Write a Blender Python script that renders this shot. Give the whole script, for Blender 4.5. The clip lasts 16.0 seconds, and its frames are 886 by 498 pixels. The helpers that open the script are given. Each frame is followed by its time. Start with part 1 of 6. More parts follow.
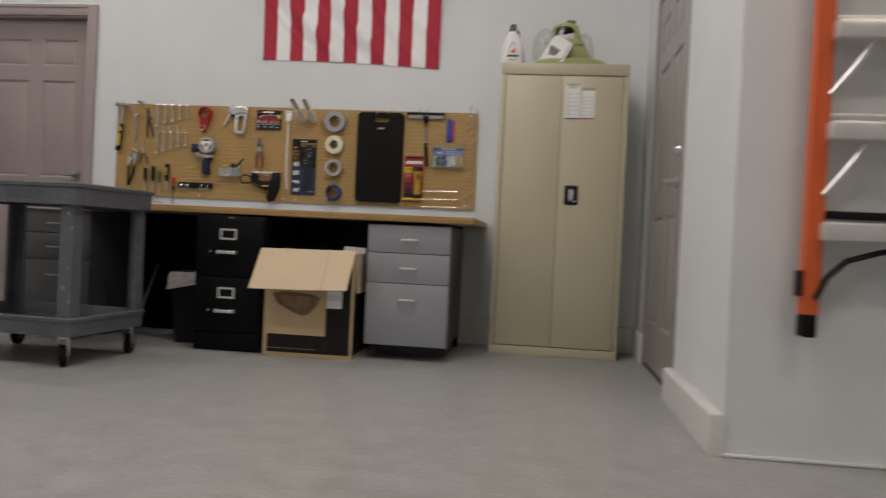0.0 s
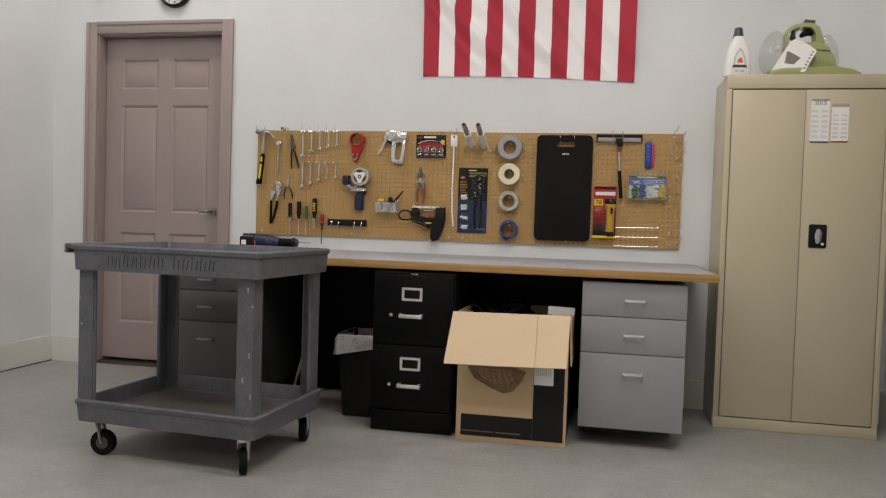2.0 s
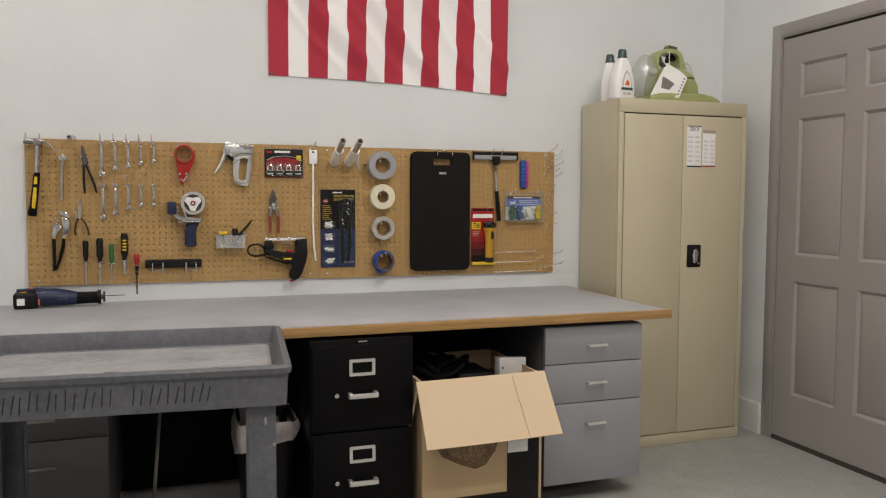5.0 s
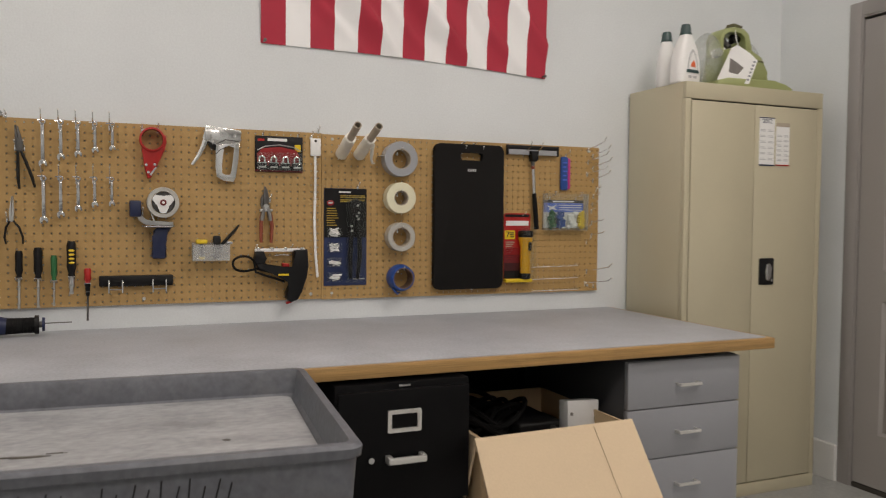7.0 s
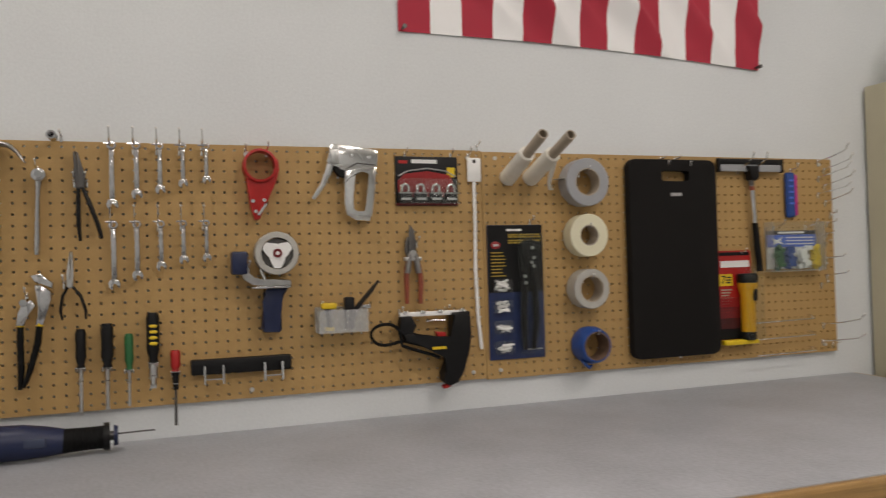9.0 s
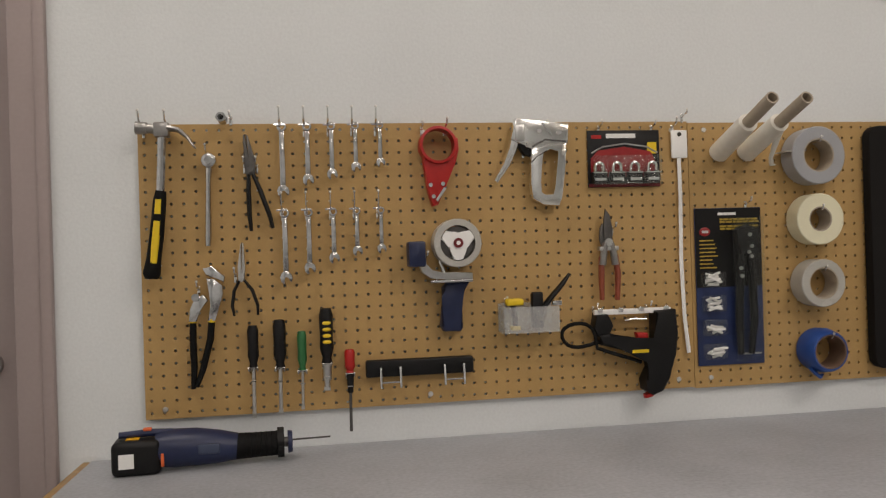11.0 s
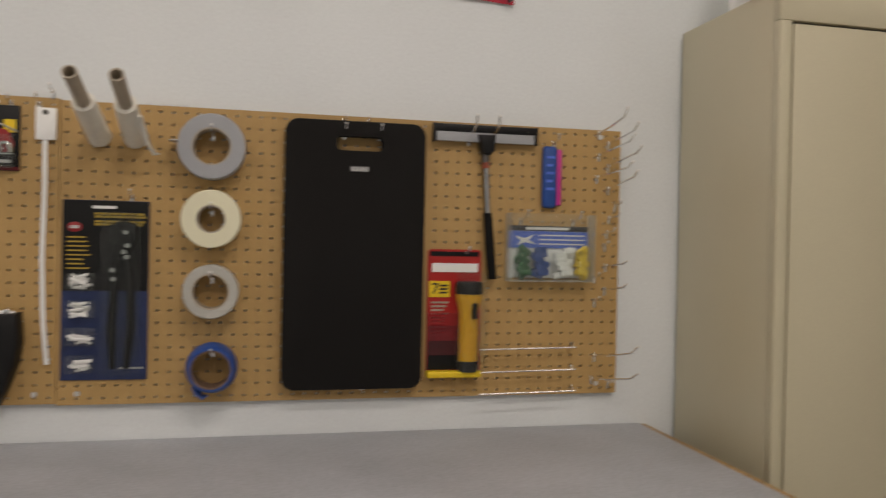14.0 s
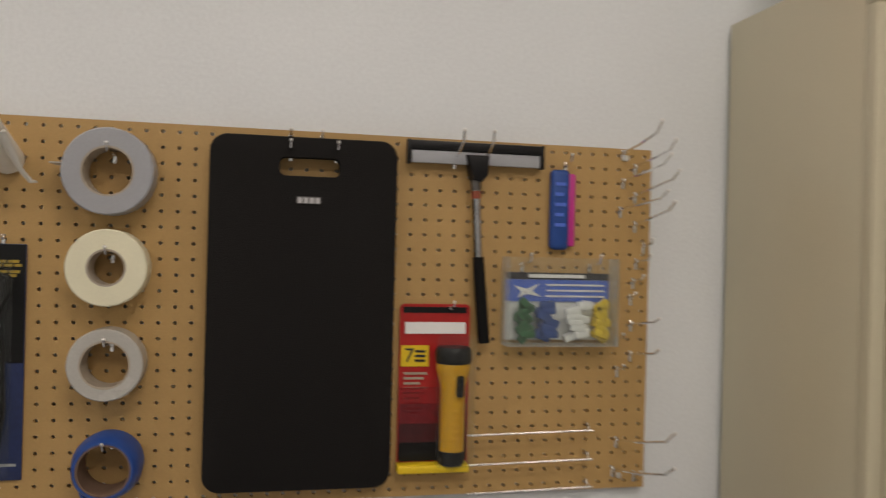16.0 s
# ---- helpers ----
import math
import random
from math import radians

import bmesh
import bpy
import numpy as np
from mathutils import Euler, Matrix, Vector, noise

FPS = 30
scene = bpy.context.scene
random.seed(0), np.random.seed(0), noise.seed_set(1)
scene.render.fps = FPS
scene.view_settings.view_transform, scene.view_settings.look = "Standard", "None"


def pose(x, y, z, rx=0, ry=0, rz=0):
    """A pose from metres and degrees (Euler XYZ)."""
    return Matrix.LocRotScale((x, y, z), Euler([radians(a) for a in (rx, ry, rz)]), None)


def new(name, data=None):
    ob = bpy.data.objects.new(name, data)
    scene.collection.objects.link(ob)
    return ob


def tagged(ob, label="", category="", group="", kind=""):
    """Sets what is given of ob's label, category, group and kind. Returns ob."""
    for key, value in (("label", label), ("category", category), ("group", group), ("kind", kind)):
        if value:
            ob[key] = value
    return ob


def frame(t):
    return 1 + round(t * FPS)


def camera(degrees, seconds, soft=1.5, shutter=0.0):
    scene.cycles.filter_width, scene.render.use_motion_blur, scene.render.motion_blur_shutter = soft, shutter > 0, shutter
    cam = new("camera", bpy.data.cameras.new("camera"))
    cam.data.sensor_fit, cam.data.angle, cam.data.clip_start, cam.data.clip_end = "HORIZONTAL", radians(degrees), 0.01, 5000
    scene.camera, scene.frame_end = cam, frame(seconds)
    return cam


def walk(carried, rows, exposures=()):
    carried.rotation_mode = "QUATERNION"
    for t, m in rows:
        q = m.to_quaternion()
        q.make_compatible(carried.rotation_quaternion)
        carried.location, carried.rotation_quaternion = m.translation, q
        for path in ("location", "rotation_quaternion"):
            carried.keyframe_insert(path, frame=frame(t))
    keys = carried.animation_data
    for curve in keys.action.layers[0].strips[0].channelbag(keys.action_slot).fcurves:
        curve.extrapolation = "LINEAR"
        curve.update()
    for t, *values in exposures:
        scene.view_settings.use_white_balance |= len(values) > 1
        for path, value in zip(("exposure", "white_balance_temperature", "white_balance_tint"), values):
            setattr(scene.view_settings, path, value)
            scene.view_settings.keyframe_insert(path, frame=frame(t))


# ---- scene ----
# the camera and its walk: seconds, place in metres, turn in degrees
EXPOSURES = ((0.0, -0.5, 6500, 10), (1.0, -0.3, 6500, 10), (2.0, -0.17, 6575, 10), (4.2, -0.07, 6665, 10), (6.5, -0.22, 6675, 10), (8.0, -0.22, 6675, 10), (8.5, -0.19, 6675, 10), (9.0, -0.36, 6685, 10), (9.7, -0.37, 6705, 10), (12.0, -0.4, 6935, 11), (16.0, -0.32, 6875, 11))
cam = camera(59.5, 16.0, soft=1.15, shutter=0.5)
PATH = [
    (0.0, 2.866, -4.946, 0.65, 89.37, -2.72, 7.1),
    (0.5, 2.651, -4.744, 0.701, 88.0, -0.19, 11.68),
    (1.0, 2.463, -4.552, 0.81, 89.17, -0.34, 12.76),
    (1.5, 2.262, -4.419, 0.897, 88.59, -1.31, 12.78),
    (2.0, 2.042, -4.337, 0.954, 88.08, -1.84, 11.73),
    (2.5, 1.765, -4.252, 0.991, 87.86, -0.72, 7.28),
    (3.0, 1.479, -4.135, 1.019, 87.21, -0.21, 2.84),
    (3.5, 1.256, -4.011, 1.008, 88.0, 0.53, -3.75),
    (4.0, 1.026, -3.911, 1.099, 87.75, 0.0, -9.55),
    (4.2, 0.913, -3.848, 1.162, 86.78, -0.31, -12.27),
    (6.3, 0.477, -3.199, 1.252, 86.58, 0.69, -22.05),
    (6.5, 0.485, -3.094, 1.207, 87.55, 0.9, -22.44),
    (7.0, 0.521, -2.86, 1.162, 87.69, -0.5, -22.7),
    (7.5, 0.531, -2.618, 1.172, 87.83, -0.89, -22.31),
    (8.0, 0.511, -2.375, 1.169, 88.25, 0.7, -21.57),
    (8.5, 0.486, -2.156, 1.161, 88.37, 0.07, -20.63),
    (9.0, 0.421, -1.959, 1.171, 91.01, 1.61, -19.3),
    (9.5, 0.334, -1.827, 1.222, 89.96, 1.77, -18.54),
    (9.7, 0.336, -1.808, 1.254, 88.94, 1.25, -17.28),
    (11.8, 0.501, -1.68, 1.115, 90.6, 2.67, -6.8),
    (12.0, 0.564, -1.692, 1.102, 88.72, 2.69, -8.15),
    (12.5, 0.721, -1.672, 1.151, 87.96, 1.56, -14.01),
    (13.0, 0.977, -1.675, 1.15, 89.08, 1.52, -15.5),
    (13.5, 1.322, -1.714, 1.177, 88.5, 0.58, -13.51),
    (14.0, 1.634, -1.71, 1.195, 89.62, -1.2, -12.68),
    (14.5, 1.818, -1.687, 1.252, 88.2, -2.15, -13.72),
    (15.0, 1.869, -1.597, 1.302, 88.41, -2.4, -15.09),
    (15.5, 1.84, -1.477, 1.312, 88.08, -0.88, -14.49),
    (16.0, 1.777, -1.328, 1.277, 90.05, -1.47, -11.9),
]
walk(cam, [(t, pose(x, y, z, rx, ry, rz)) for t, x, y, z, rx, ry, rz in PATH], EXPOSURES)

# world, lamps
world = bpy.data.worlds.new("world")
scene.world = world
world.use_nodes = True
world.node_tree.nodes["Background"].inputs["Color"].default_value = (0.75, 0.78, 0.8, 1)
world.node_tree.nodes["Background"].inputs["Strength"].default_value = 0.05
CEILING = 3.66
# ceiling fixtures: x, y, watts
FIXTURES = [(-0.3, -0.82, 14.8), (2.3, -2.2, 28.5), (-0.1, -3.5, 22.6), (1.9, -3.5, 25.2), (4.4, -4.4, 25.0), (0.9, -7.0, 30.0)]
for fx, fy, watts in FIXTURES:
    lamp = bpy.data.lights.new("ceiling_lamp", "AREA")
    lamp.shape, lamp.size, lamp.size_y = "RECTANGLE", 1.16, 0.24
    lamp.energy, lamp.color = watts, (1.0, 0.912, 0.885) if fx < 4 else (1.0, 0.84, 0.73)
    new("ceiling_lamp", lamp).matrix_basis = pose(fx, fy, CEILING - 0.13)

# ---- mesh helpers ----
def finish(name, bm, material, smooth=35):
    bmesh.ops.recalc_face_normals(bm, faces=bm.faces)
    me = bpy.data.meshes.new(name)
    bm.to_mesh(me)
    bm.free()
    for m in material if isinstance(material, (list, tuple)) else [material]:
        me.materials.append(m)
    me.polygons.foreach_set("use_smooth", [True] * len(me.polygons))
    me.set_sharp_from_angle(angle=radians(smooth))
    return me


def thing(name, at, label, category, group="", kind=""):
    """An empty at the base of a thing; its parts are built in world places."""
    ob = new(name)
    ob.empty_display_size = 0.05
    ob.matrix_basis = at if isinstance(at, Matrix) else Matrix.Translation(at)
    return tagged(ob, label, category, group, kind)


def part(name, bm, material, parent, label=""):
    """One mesh, built in world places, under a thing or a part."""
    ob = new(name, finish(name, bm, material))
    ob.parent = parent
    if parent.type == "EMPTY":
        ob.matrix_parent_inverse = parent.matrix_basis.inverted()
    return tagged(ob, label)


def nudge(ob, dx, dy, dz=0.0, tall=1.0):
    """Moves a finished thing, and scales its height from the floor."""
    ob.matrix_basis = Matrix.Translation((dx, dy, dz)) @ Matrix.Diagonal((1, 1, tall, 1)) @ ob.matrix_basis


def solo(name, bm, material, label, category, group="", kind=""):
    """A thing that is one mesh."""
    return tagged(new(name, finish(name, bm, material)), label, category, group, kind)


def B():
    return bmesh.new()


def box(bm, lo, hi, bev=0.0, seg=2, m=None):
    lo, hi = Vector(lo), Vector(hi)
    mat4 = Matrix.LocRotScale((lo + hi) / 2, None, hi - lo)
    made = bmesh.ops.create_cube(bm, size=1.0, matrix=mat4)["verts"]
    if bev:
        edges = {e for v in made for e in v.link_edges}
        out = bmesh.ops.bevel(bm, geom=list(edges), offset=bev, segments=seg, profile=0.5, affect="EDGES")
        made = list({v for f in out["faces"] for v in f.verts})
    if m:
        bmesh.ops.transform(bm, matrix=m, verts=made)
    return bm


def cyl(bm, a, b, r, r2=None, seg=16, cap=True):
    a, b = Vector(a), Vector(b)
    d = b - a
    turn = d.to_track_quat("Z", "Y").to_matrix().to_4x4()
    bmesh.ops.create_cone(bm, cap_ends=cap, segments=seg, radius1=r, radius2=r if r2 is None else r2, depth=d.length,
                          matrix=Matrix.Translation((a + b) / 2) @ turn)
    return bm


def ball(bm, c, r, seg=12, scale=(1, 1, 1)):
    bmesh.ops.create_uvsphere(bm, u_segments=seg, v_segments=max(6, seg // 2), radius=r,
                              matrix=Matrix.LocRotScale(c, None, scale))
    return bm


def sweep(bm, pts, radii, seg=8, flat=1.0):
    """A round bar along points; radii one number or one for each point. flat squeezes it across."""
    pts = [Vector(p) for p in pts]
    if not isinstance(radii, (list, tuple)):
        radii = [radii] * len(pts)
    rings = []
    side = None
    for i, p in enumerate(pts):
        d = (pts[min(i + 1, len(pts) - 1)] - pts[max(i - 1, 0)]).normalized()
        if side is None:
            ref = Vector((0, 0, 1)) if abs(d.z) < 0.9 else Vector((1, 0, 0))
            side = d.cross(ref).normalized()
        side = (side - d * side.dot(d)).normalized()
        up = side.cross(d)
        rings.append([bm.verts.new(p + radii[i] * (math.cos(2 * math.pi * k / seg) * side + flat * math.sin(2 * math.pi * k / seg) * up)) for k in range(seg)])
    for a, b in zip(rings, rings[1:]):
        for k in range(seg):
            bm.faces.new((a[k], a[(k + 1) % seg], b[(k + 1) % seg], b[k]))
    bm.faces.new(rings[0][::-1])
    bm.faces.new(rings[-1])
    return bm


def arc(cx, cz, r, a0, a1, n):
    return [(cx + r * math.cos(radians(a0 + (a1 - a0) * i / n)), cz + r * math.sin(radians(a0 + (a1 - a0) * i / n))) for i in range(n + 1)]


def prism(bm, outline, y0, y1, bev=0.0, hole=None):
    """A plate whose outline lies in x and z, from y0 (front) to y1; hole: an outline with as many points, cut through."""
    f = [bm.verts.new((x, y0, z)) for x, z in outline]
    b = [bm.verts.new((x, y1, z)) for x, z in outline]
    n = len(outline)
    edges = []
    for i in range(n):
        bm.faces.new((f[i], f[(i + 1) % n], b[(i + 1) % n], b[i]))
    if hole:
        hf = [bm.verts.new((x, y0, z)) for x, z in hole]
        hb = [bm.verts.new((x, y1, z)) for x, z in hole]
        for i in range(n):
            j = (i + 1) % n
            bm.faces.new((f[i], hf[i], hf[j], f[j]))
            bm.faces.new((b[i], b[j], hb[j], hb[i]))
            bm.faces.new((hf[i], hb[i], hb[j], hf[j]))
    else:
        bm.faces.new(f[::-1])
        bm.faces.new(b)
    if bev:
        bm.edges.index_update()
        front = [e for e in bm.edges if e.verts[0] in set(f) and e.verts[1] in set(f)]
        bmesh.ops.bevel(bm, geom=front, offset=bev, segments=2, profile=0.5, affect="EDGES")
    return bm


def lathe(bm, profile, c, axis="Z", seg=24):
    """A turned body: profile of (radius, height) round an axis through c."""
    c = Vector(c)
    rings = []
    for r, h in profile:
        ring = []
        for k in range(seg):
            u, v = r * math.cos(2 * math.pi * k / seg), r * math.sin(2 * math.pi * k / seg)
            ring.append(bm.verts.new(c + Vector({"Z": (u, v, h), "Y": (u, h, v), "X": (h, u, v)}[axis])))
        rings.append(ring)
    for a, b in zip(rings, rings[1:]):
        for k in range(seg):
            bm.faces.new((a[k], a[(k + 1) % seg], b[(k + 1) % seg], b[k]))
    return bm


def rounded(x0, z0, x1, z1, r, n=5):
    """The outline of a rectangle with round corners."""
    return (arc(x1 - r, z1 - r, r, 0, 90, n) + arc(x0 + r, z1 - r, r, 90, 180, n)
            + arc(x0 + r, z0 + r, r, 180, 270, n) + arc(x1 - r, z0 + r, r, 270, 360, n))


def words(text, size, m, material, parent, name="lettering"):
    """Built-in lettering as a thin mesh."""
    data = bpy.data.curves.new(name, "FONT")
    data.body, data.size, data.align_x, data.align_y, data.extrude = text, size, "CENTER", "CENTER", 0.0004
    tmp = new(name, data)
    bpy.context.view_layer.update()
    me = bpy.data.meshes.new_from_object(tmp)
    bpy.data.objects.remove(tmp)
    me.transform(m)
    me.materials.clear()
    me.materials.append(material)
    ob = new(name, me)
    ob.parent = parent
    if parent.type == "EMPTY":
        ob.matrix_parent_inverse = parent.matrix_basis.inverted()
    return ob


# ---- materials ----
def paint(name, col, rough=0.5, metal=0.0, var=0.10, scale=6.0, fine=90.0, bump=0.05, rvar=0.1, stretch=(1, 1, 1), coat=0.0, spec=0.5, dirt=0.0, dirtcol=(0.1, 0.09, 0.08)):
    """A surface with broad and fine variation of colour, gloss and relief."""
    m = bpy.data.materials.new(name)
    m.use_nodes = True
    n, l = m.node_tree.nodes, m.node_tree.links
    p = n["Principled BSDF"]
    co = n.new("ShaderNodeTexCoord")
    mp = n.new("ShaderNodeMapping")
    mp.inputs["Scale"].default_value = stretch
    l.new(co.outputs["Object"], mp.inputs["Vector"])
    big, small = n.new("ShaderNodeTexNoise"), n.new("ShaderNodeTexNoise")
    for t, s, d in ((big, scale, 5.0), (small, fine, 3.0)):
        t.inputs["Scale"].default_value, t.inputs["Detail"].default_value = s, d
        l.new(mp.outputs["Vector"], t.inputs["Vector"])
    add = n.new("ShaderNodeMath")
    add.operation = "MULTIPLY_ADD"
    add.inputs[1].default_value = 0.5
    l.new(small.outputs["Fac"], add.inputs[0])
    half = n.new("ShaderNodeMath")
    half.operation = "MULTIPLY"
    half.inputs[1].default_value = 0.5
    l.new(big.outputs["Fac"], half.inputs[0])
    l.new(half.outputs[0], add.inputs[2])
    ramp = n.new("ShaderNodeValToRGB")
    c = Vector(col)
    ramp.color_ramp.elements[0].position, ramp.color_ramp.elements[1].position = 0.3, 0.7
    ramp.color_ramp.elements[0].color = (*(c * (1 - var)), 1)
    ramp.color_ramp.elements[1].color = (*(min(1, v * (1 + var)) for v in c), 1)
    l.new(add.outputs[0], ramp.inputs["Fac"])
    out = ramp.outputs["Color"]
    if dirt:
        spots = n.new("ShaderNodeTexNoise")
        spots.inputs["Scale"].default_value, spots.inputs["Detail"].default_value, spots.inputs["Roughness"].default_value = scale * 0.55, 8.0, 0.7
        l.new(co.outputs["Object"], spots.inputs["Vector"])
        cut = n.new("ShaderNodeMapRange")
        cut.inputs["From Min"].default_value, cut.inputs["From Max"].default_value, cut.inputs["To Max"].default_value = 0.52, 0.75, dirt
        l.new(spots.outputs["Fac"], cut.inputs["Value"])
        mix = n.new("ShaderNodeMix")
        mix.data_type = "RGBA"
        mix.inputs["B"].default_value = (*dirtcol, 1)
        l.new(cut.outputs["Result"], mix.inputs["Factor"])
        l.new(out, mix.inputs["A"])
        out = mix.outputs["Result"]
    l.new(out, p.inputs["Base Color"])
    rr = n.new("ShaderNodeMapRange")
    rr.inputs["To Min"].default_value, rr.inputs["To Max"].default_value = max(0.03, rough - rvar), min(1, rough + rvar)
    l.new(big.outputs["Fac"], rr.inputs["Value"])
    l.new(rr.outputs["Result"], p.inputs["Roughness"])
    p.inputs["Metallic"].default_value = metal
    p.inputs["Coat Weight"].default_value = coat
    p.inputs["Specular IOR Level"].default_value = spec
    if bump:
        bp = n.new("ShaderNodeBump")
        bp.inputs["Strength"].default_value, bp.inputs["Distance"].default_value = bump, 0.004
        l.new(small.outputs["Fac"], bp.inputs["Height"])
        l.new(bp.outputs["Normal"], p.inputs["Normal"])
    return m


def clear(name, tint=(0.93, 0.95, 0.94), gloss=0.035, rough=0.08, haze=0.012):
    """Thin clear plastic: a see-through sheet with a little haze and a glossy face."""
    m = bpy.data.materials.new(name)
    m.use_nodes = True
    n, l = m.node_tree.nodes, m.node_tree.links
    n.remove(n["Principled BSDF"])
    noise_tex = n.new("ShaderNodeTexNoise")
    noise_tex.inputs["Scale"].default_value = 24.0
    bp = n.new("ShaderNodeBump")
    bp.inputs["Strength"].default_value, bp.inputs["Distance"].default_value = 0.5, 0.006
    l.new(noise_tex.outputs["Fac"], bp.inputs["Height"])
    see, shine, fog = n.new("ShaderNodeBsdfTransparent"), n.new("ShaderNodeBsdfGlossy"), n.new("ShaderNodeBsdfDiffuse")
    see.inputs["Color"].default_value = (*tint, 1)
    shine.inputs["Roughness"].default_value = rough
    l.new(bp.outputs["Normal"], shine.inputs["Normal"])
    fog.inputs["Color"].default_value = (0.8, 0.8, 0.8, 1)
    one, two = n.new("ShaderNodeMixShader"), n.new("ShaderNodeMixShader")
    one.inputs["Fac"].default_value = haze
    l.new(see.outputs[0], one.inputs[1])
    l.new(fog.outputs[0], one.inputs[2])
    two.inputs["Fac"].default_value = gloss
    l.new(one.outputs[0], two.inputs[1])
    l.new(shine.outputs[0], two.inputs[2])
    l.new(two.outputs[0], n["Material Output"].inputs["Surface"])
    return m


M_wall = paint("wall_paint", (0.754, 0.785, 0.794), 0.62, var=0.06, scale=3.0, fine=150, bump=0.10)
M_trim = paint("trim_paint", (0.70, 0.70, 0.67), 0.45, var=0.04, scale=5, fine=150, bump=0.04, dirt=0.12)
M_ceiling = paint("ceiling_paint", (0.78, 0.78, 0.75), 0.8, var=0.03, fine=120, bump=0.15)
M_floor = paint("floor_coating", (0.332, 0.337, 0.322), 0.42, var=0.22, scale=9.5, fine=62, bump=0.03, rvar=0.10, dirt=0.20, dirtcol=(0.20, 0.195, 0.18))
M_door = paint("mauve_door_paint", (0.36, 0.295, 0.285), 0.42, var=0.05, scale=4, fine=120, bump=0.05, dirt=0.03)
M_grey_door = paint("grey_door_paint", (0.33, 0.31, 0.295), 0.30, var=0.04, scale=4, fine=120, bump=0.03, rvar=0.015)
M_tan = paint("tan_enamel", (0.535, 0.488, 0.345), 0.36, var=0.05, scale=3, fine=300, bump=0.02, dirt=0.05)
M_seam = paint("dark_gap", (0.05, 0.045, 0.035), 0.8)
M_laminate = paint("grey_laminate", (0.392, 0.405, 0.432), 0.52, var=0.20, scale=7, fine=120, bump=0.015, dirt=0.03, dirtcol=(0.30, 0.29, 0.28))
M_oak = paint("oak_edge", (0.37, 0.222, 0.080), 0.45, dirt=0.35, dirtcol=(0.20, 0.11, 0.045), var=0.42, scale=8, fine=40, bump=0.15, stretch=(0.25, 6, 16))
M_steel_grey = paint("grey_enamel", (0.277, 0.286, 0.308), 0.38, var=0.04, scale=4, fine=260, bump=0.02, dirt=0.06)
# grey enamel darkened for the shade behind the cart
M_grey_shaded = paint("shaded_grey_enamel", (0.088, 0.091, 0.094), 0.40, var=0.06, scale=4, fine=260, bump=0.02, dirt=0.10)
M_carcass = paint("dark_grey_enamel", (0.055, 0.056, 0.060), 0.45, var=0.1, scale=5, fine=260, bump=0.03)
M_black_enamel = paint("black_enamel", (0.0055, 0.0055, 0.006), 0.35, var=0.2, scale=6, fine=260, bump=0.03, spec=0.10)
M_black = paint("black_plastic", (0.008, 0.008, 0.0085), 0.42, var=0.25, scale=14, fine=200, bump=0.05, spec=0.25)
M_foam = paint("black_foam", (0.0068, 0.0060, 0.0055), 0.85, var=0.25, scale=10, fine=520, bump=0.35, spec=0.3)
M_rubber = paint("black_rubber", (0.0065, 0.0065, 0.0065), 0.7, var=0.2, spec=0.16)
M_chrome = paint("chrome", (0.60, 0.60, 0.605), 0.14, 1.0, var=0.14, scale=40, fine=120, bump=0.05, rvar=0.06)
M_steel = paint("satin_steel", (0.62, 0.62, 0.61), 0.32, 1.0, var=0.10, scale=25, fine=260, bump=0.03)
M_dark_steel = paint("dark_steel", (0.13, 0.125, 0.12), 0.42, 0.8, var=0.2, scale=30, fine=260, bump=0.04)
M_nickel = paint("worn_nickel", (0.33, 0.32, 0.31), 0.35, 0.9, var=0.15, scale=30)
M_zinc = paint("zinc_wire", (0.70, 0.69, 0.67), 0.25, 1.0, var=0.08, scale=40)
M_card = paint("cardboard", (0.585, 0.428, 0.252), 0.85, var=0.05, scale=5, fine=200, bump=0.06, stretch=(1, 1, 0.25))
M_card_pale = paint("cardboard_inner_face", (0.660, 0.520, 0.350), 0.85, var=0.05, scale=5, fine=200, bump=0.06)
M_card_dark = paint("cardboard_ink", (0.010, 0.009, 0.009), 0.6, var=0.25, scale=8, fine=160, bump=0.04, spec=0.3)
M_card_sketch = paint("brown_drawing_print", (0.30, 0.20, 0.115), 0.75, var=0.55, scale=45, fine=160)
M_card_brown = paint("brown_print", (0.20, 0.13, 0.078), 0.7, var=0.35, scale=40)
M_peg = paint("hardboard", (0.458, 0.288, 0.106), 0.60, var=0.09, scale=3, fine=380, bump=0.06, dirt=0.06, dirtcol=(0.33, 0.2, 0.1))
M_cart = paint("grey_moulded_plastic", (0.108, 0.114, 0.130), 0.5, var=0.30, scale=14, fine=70, bump=0.07, dirt=0.45, dirtcol=(0.20, 0.202, 0.205))
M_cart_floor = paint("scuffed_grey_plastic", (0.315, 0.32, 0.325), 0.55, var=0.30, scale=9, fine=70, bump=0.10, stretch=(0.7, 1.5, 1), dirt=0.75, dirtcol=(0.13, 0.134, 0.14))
# base darkened for shade under the top tray; mottling and streaks are grime
M_cart_low = paint("grimy_shaded_plastic", (0.090, 0.088, 0.080), 0.6, var=0.45, scale=9, fine=90, bump=0.15, stretch=(0.5, 2.2, 1), dirt=0.4, dirtcol=(0.17, 0.165, 0.15))
M_ink = paint("marker_ink", (0.02, 0.02, 0.024), 0.6, var=0.2)
M_red_cloth = paint("red_flag_cloth", (0.47, 0.030, 0.058), 0.75, var=0.08, scale=12, fine=700, bump=0.10)
M_white_cloth = paint("white_flag_cloth", (0.985, 0.985, 0.985), 0.75, var=0.01, scale=12, fine=700, bump=0.10)
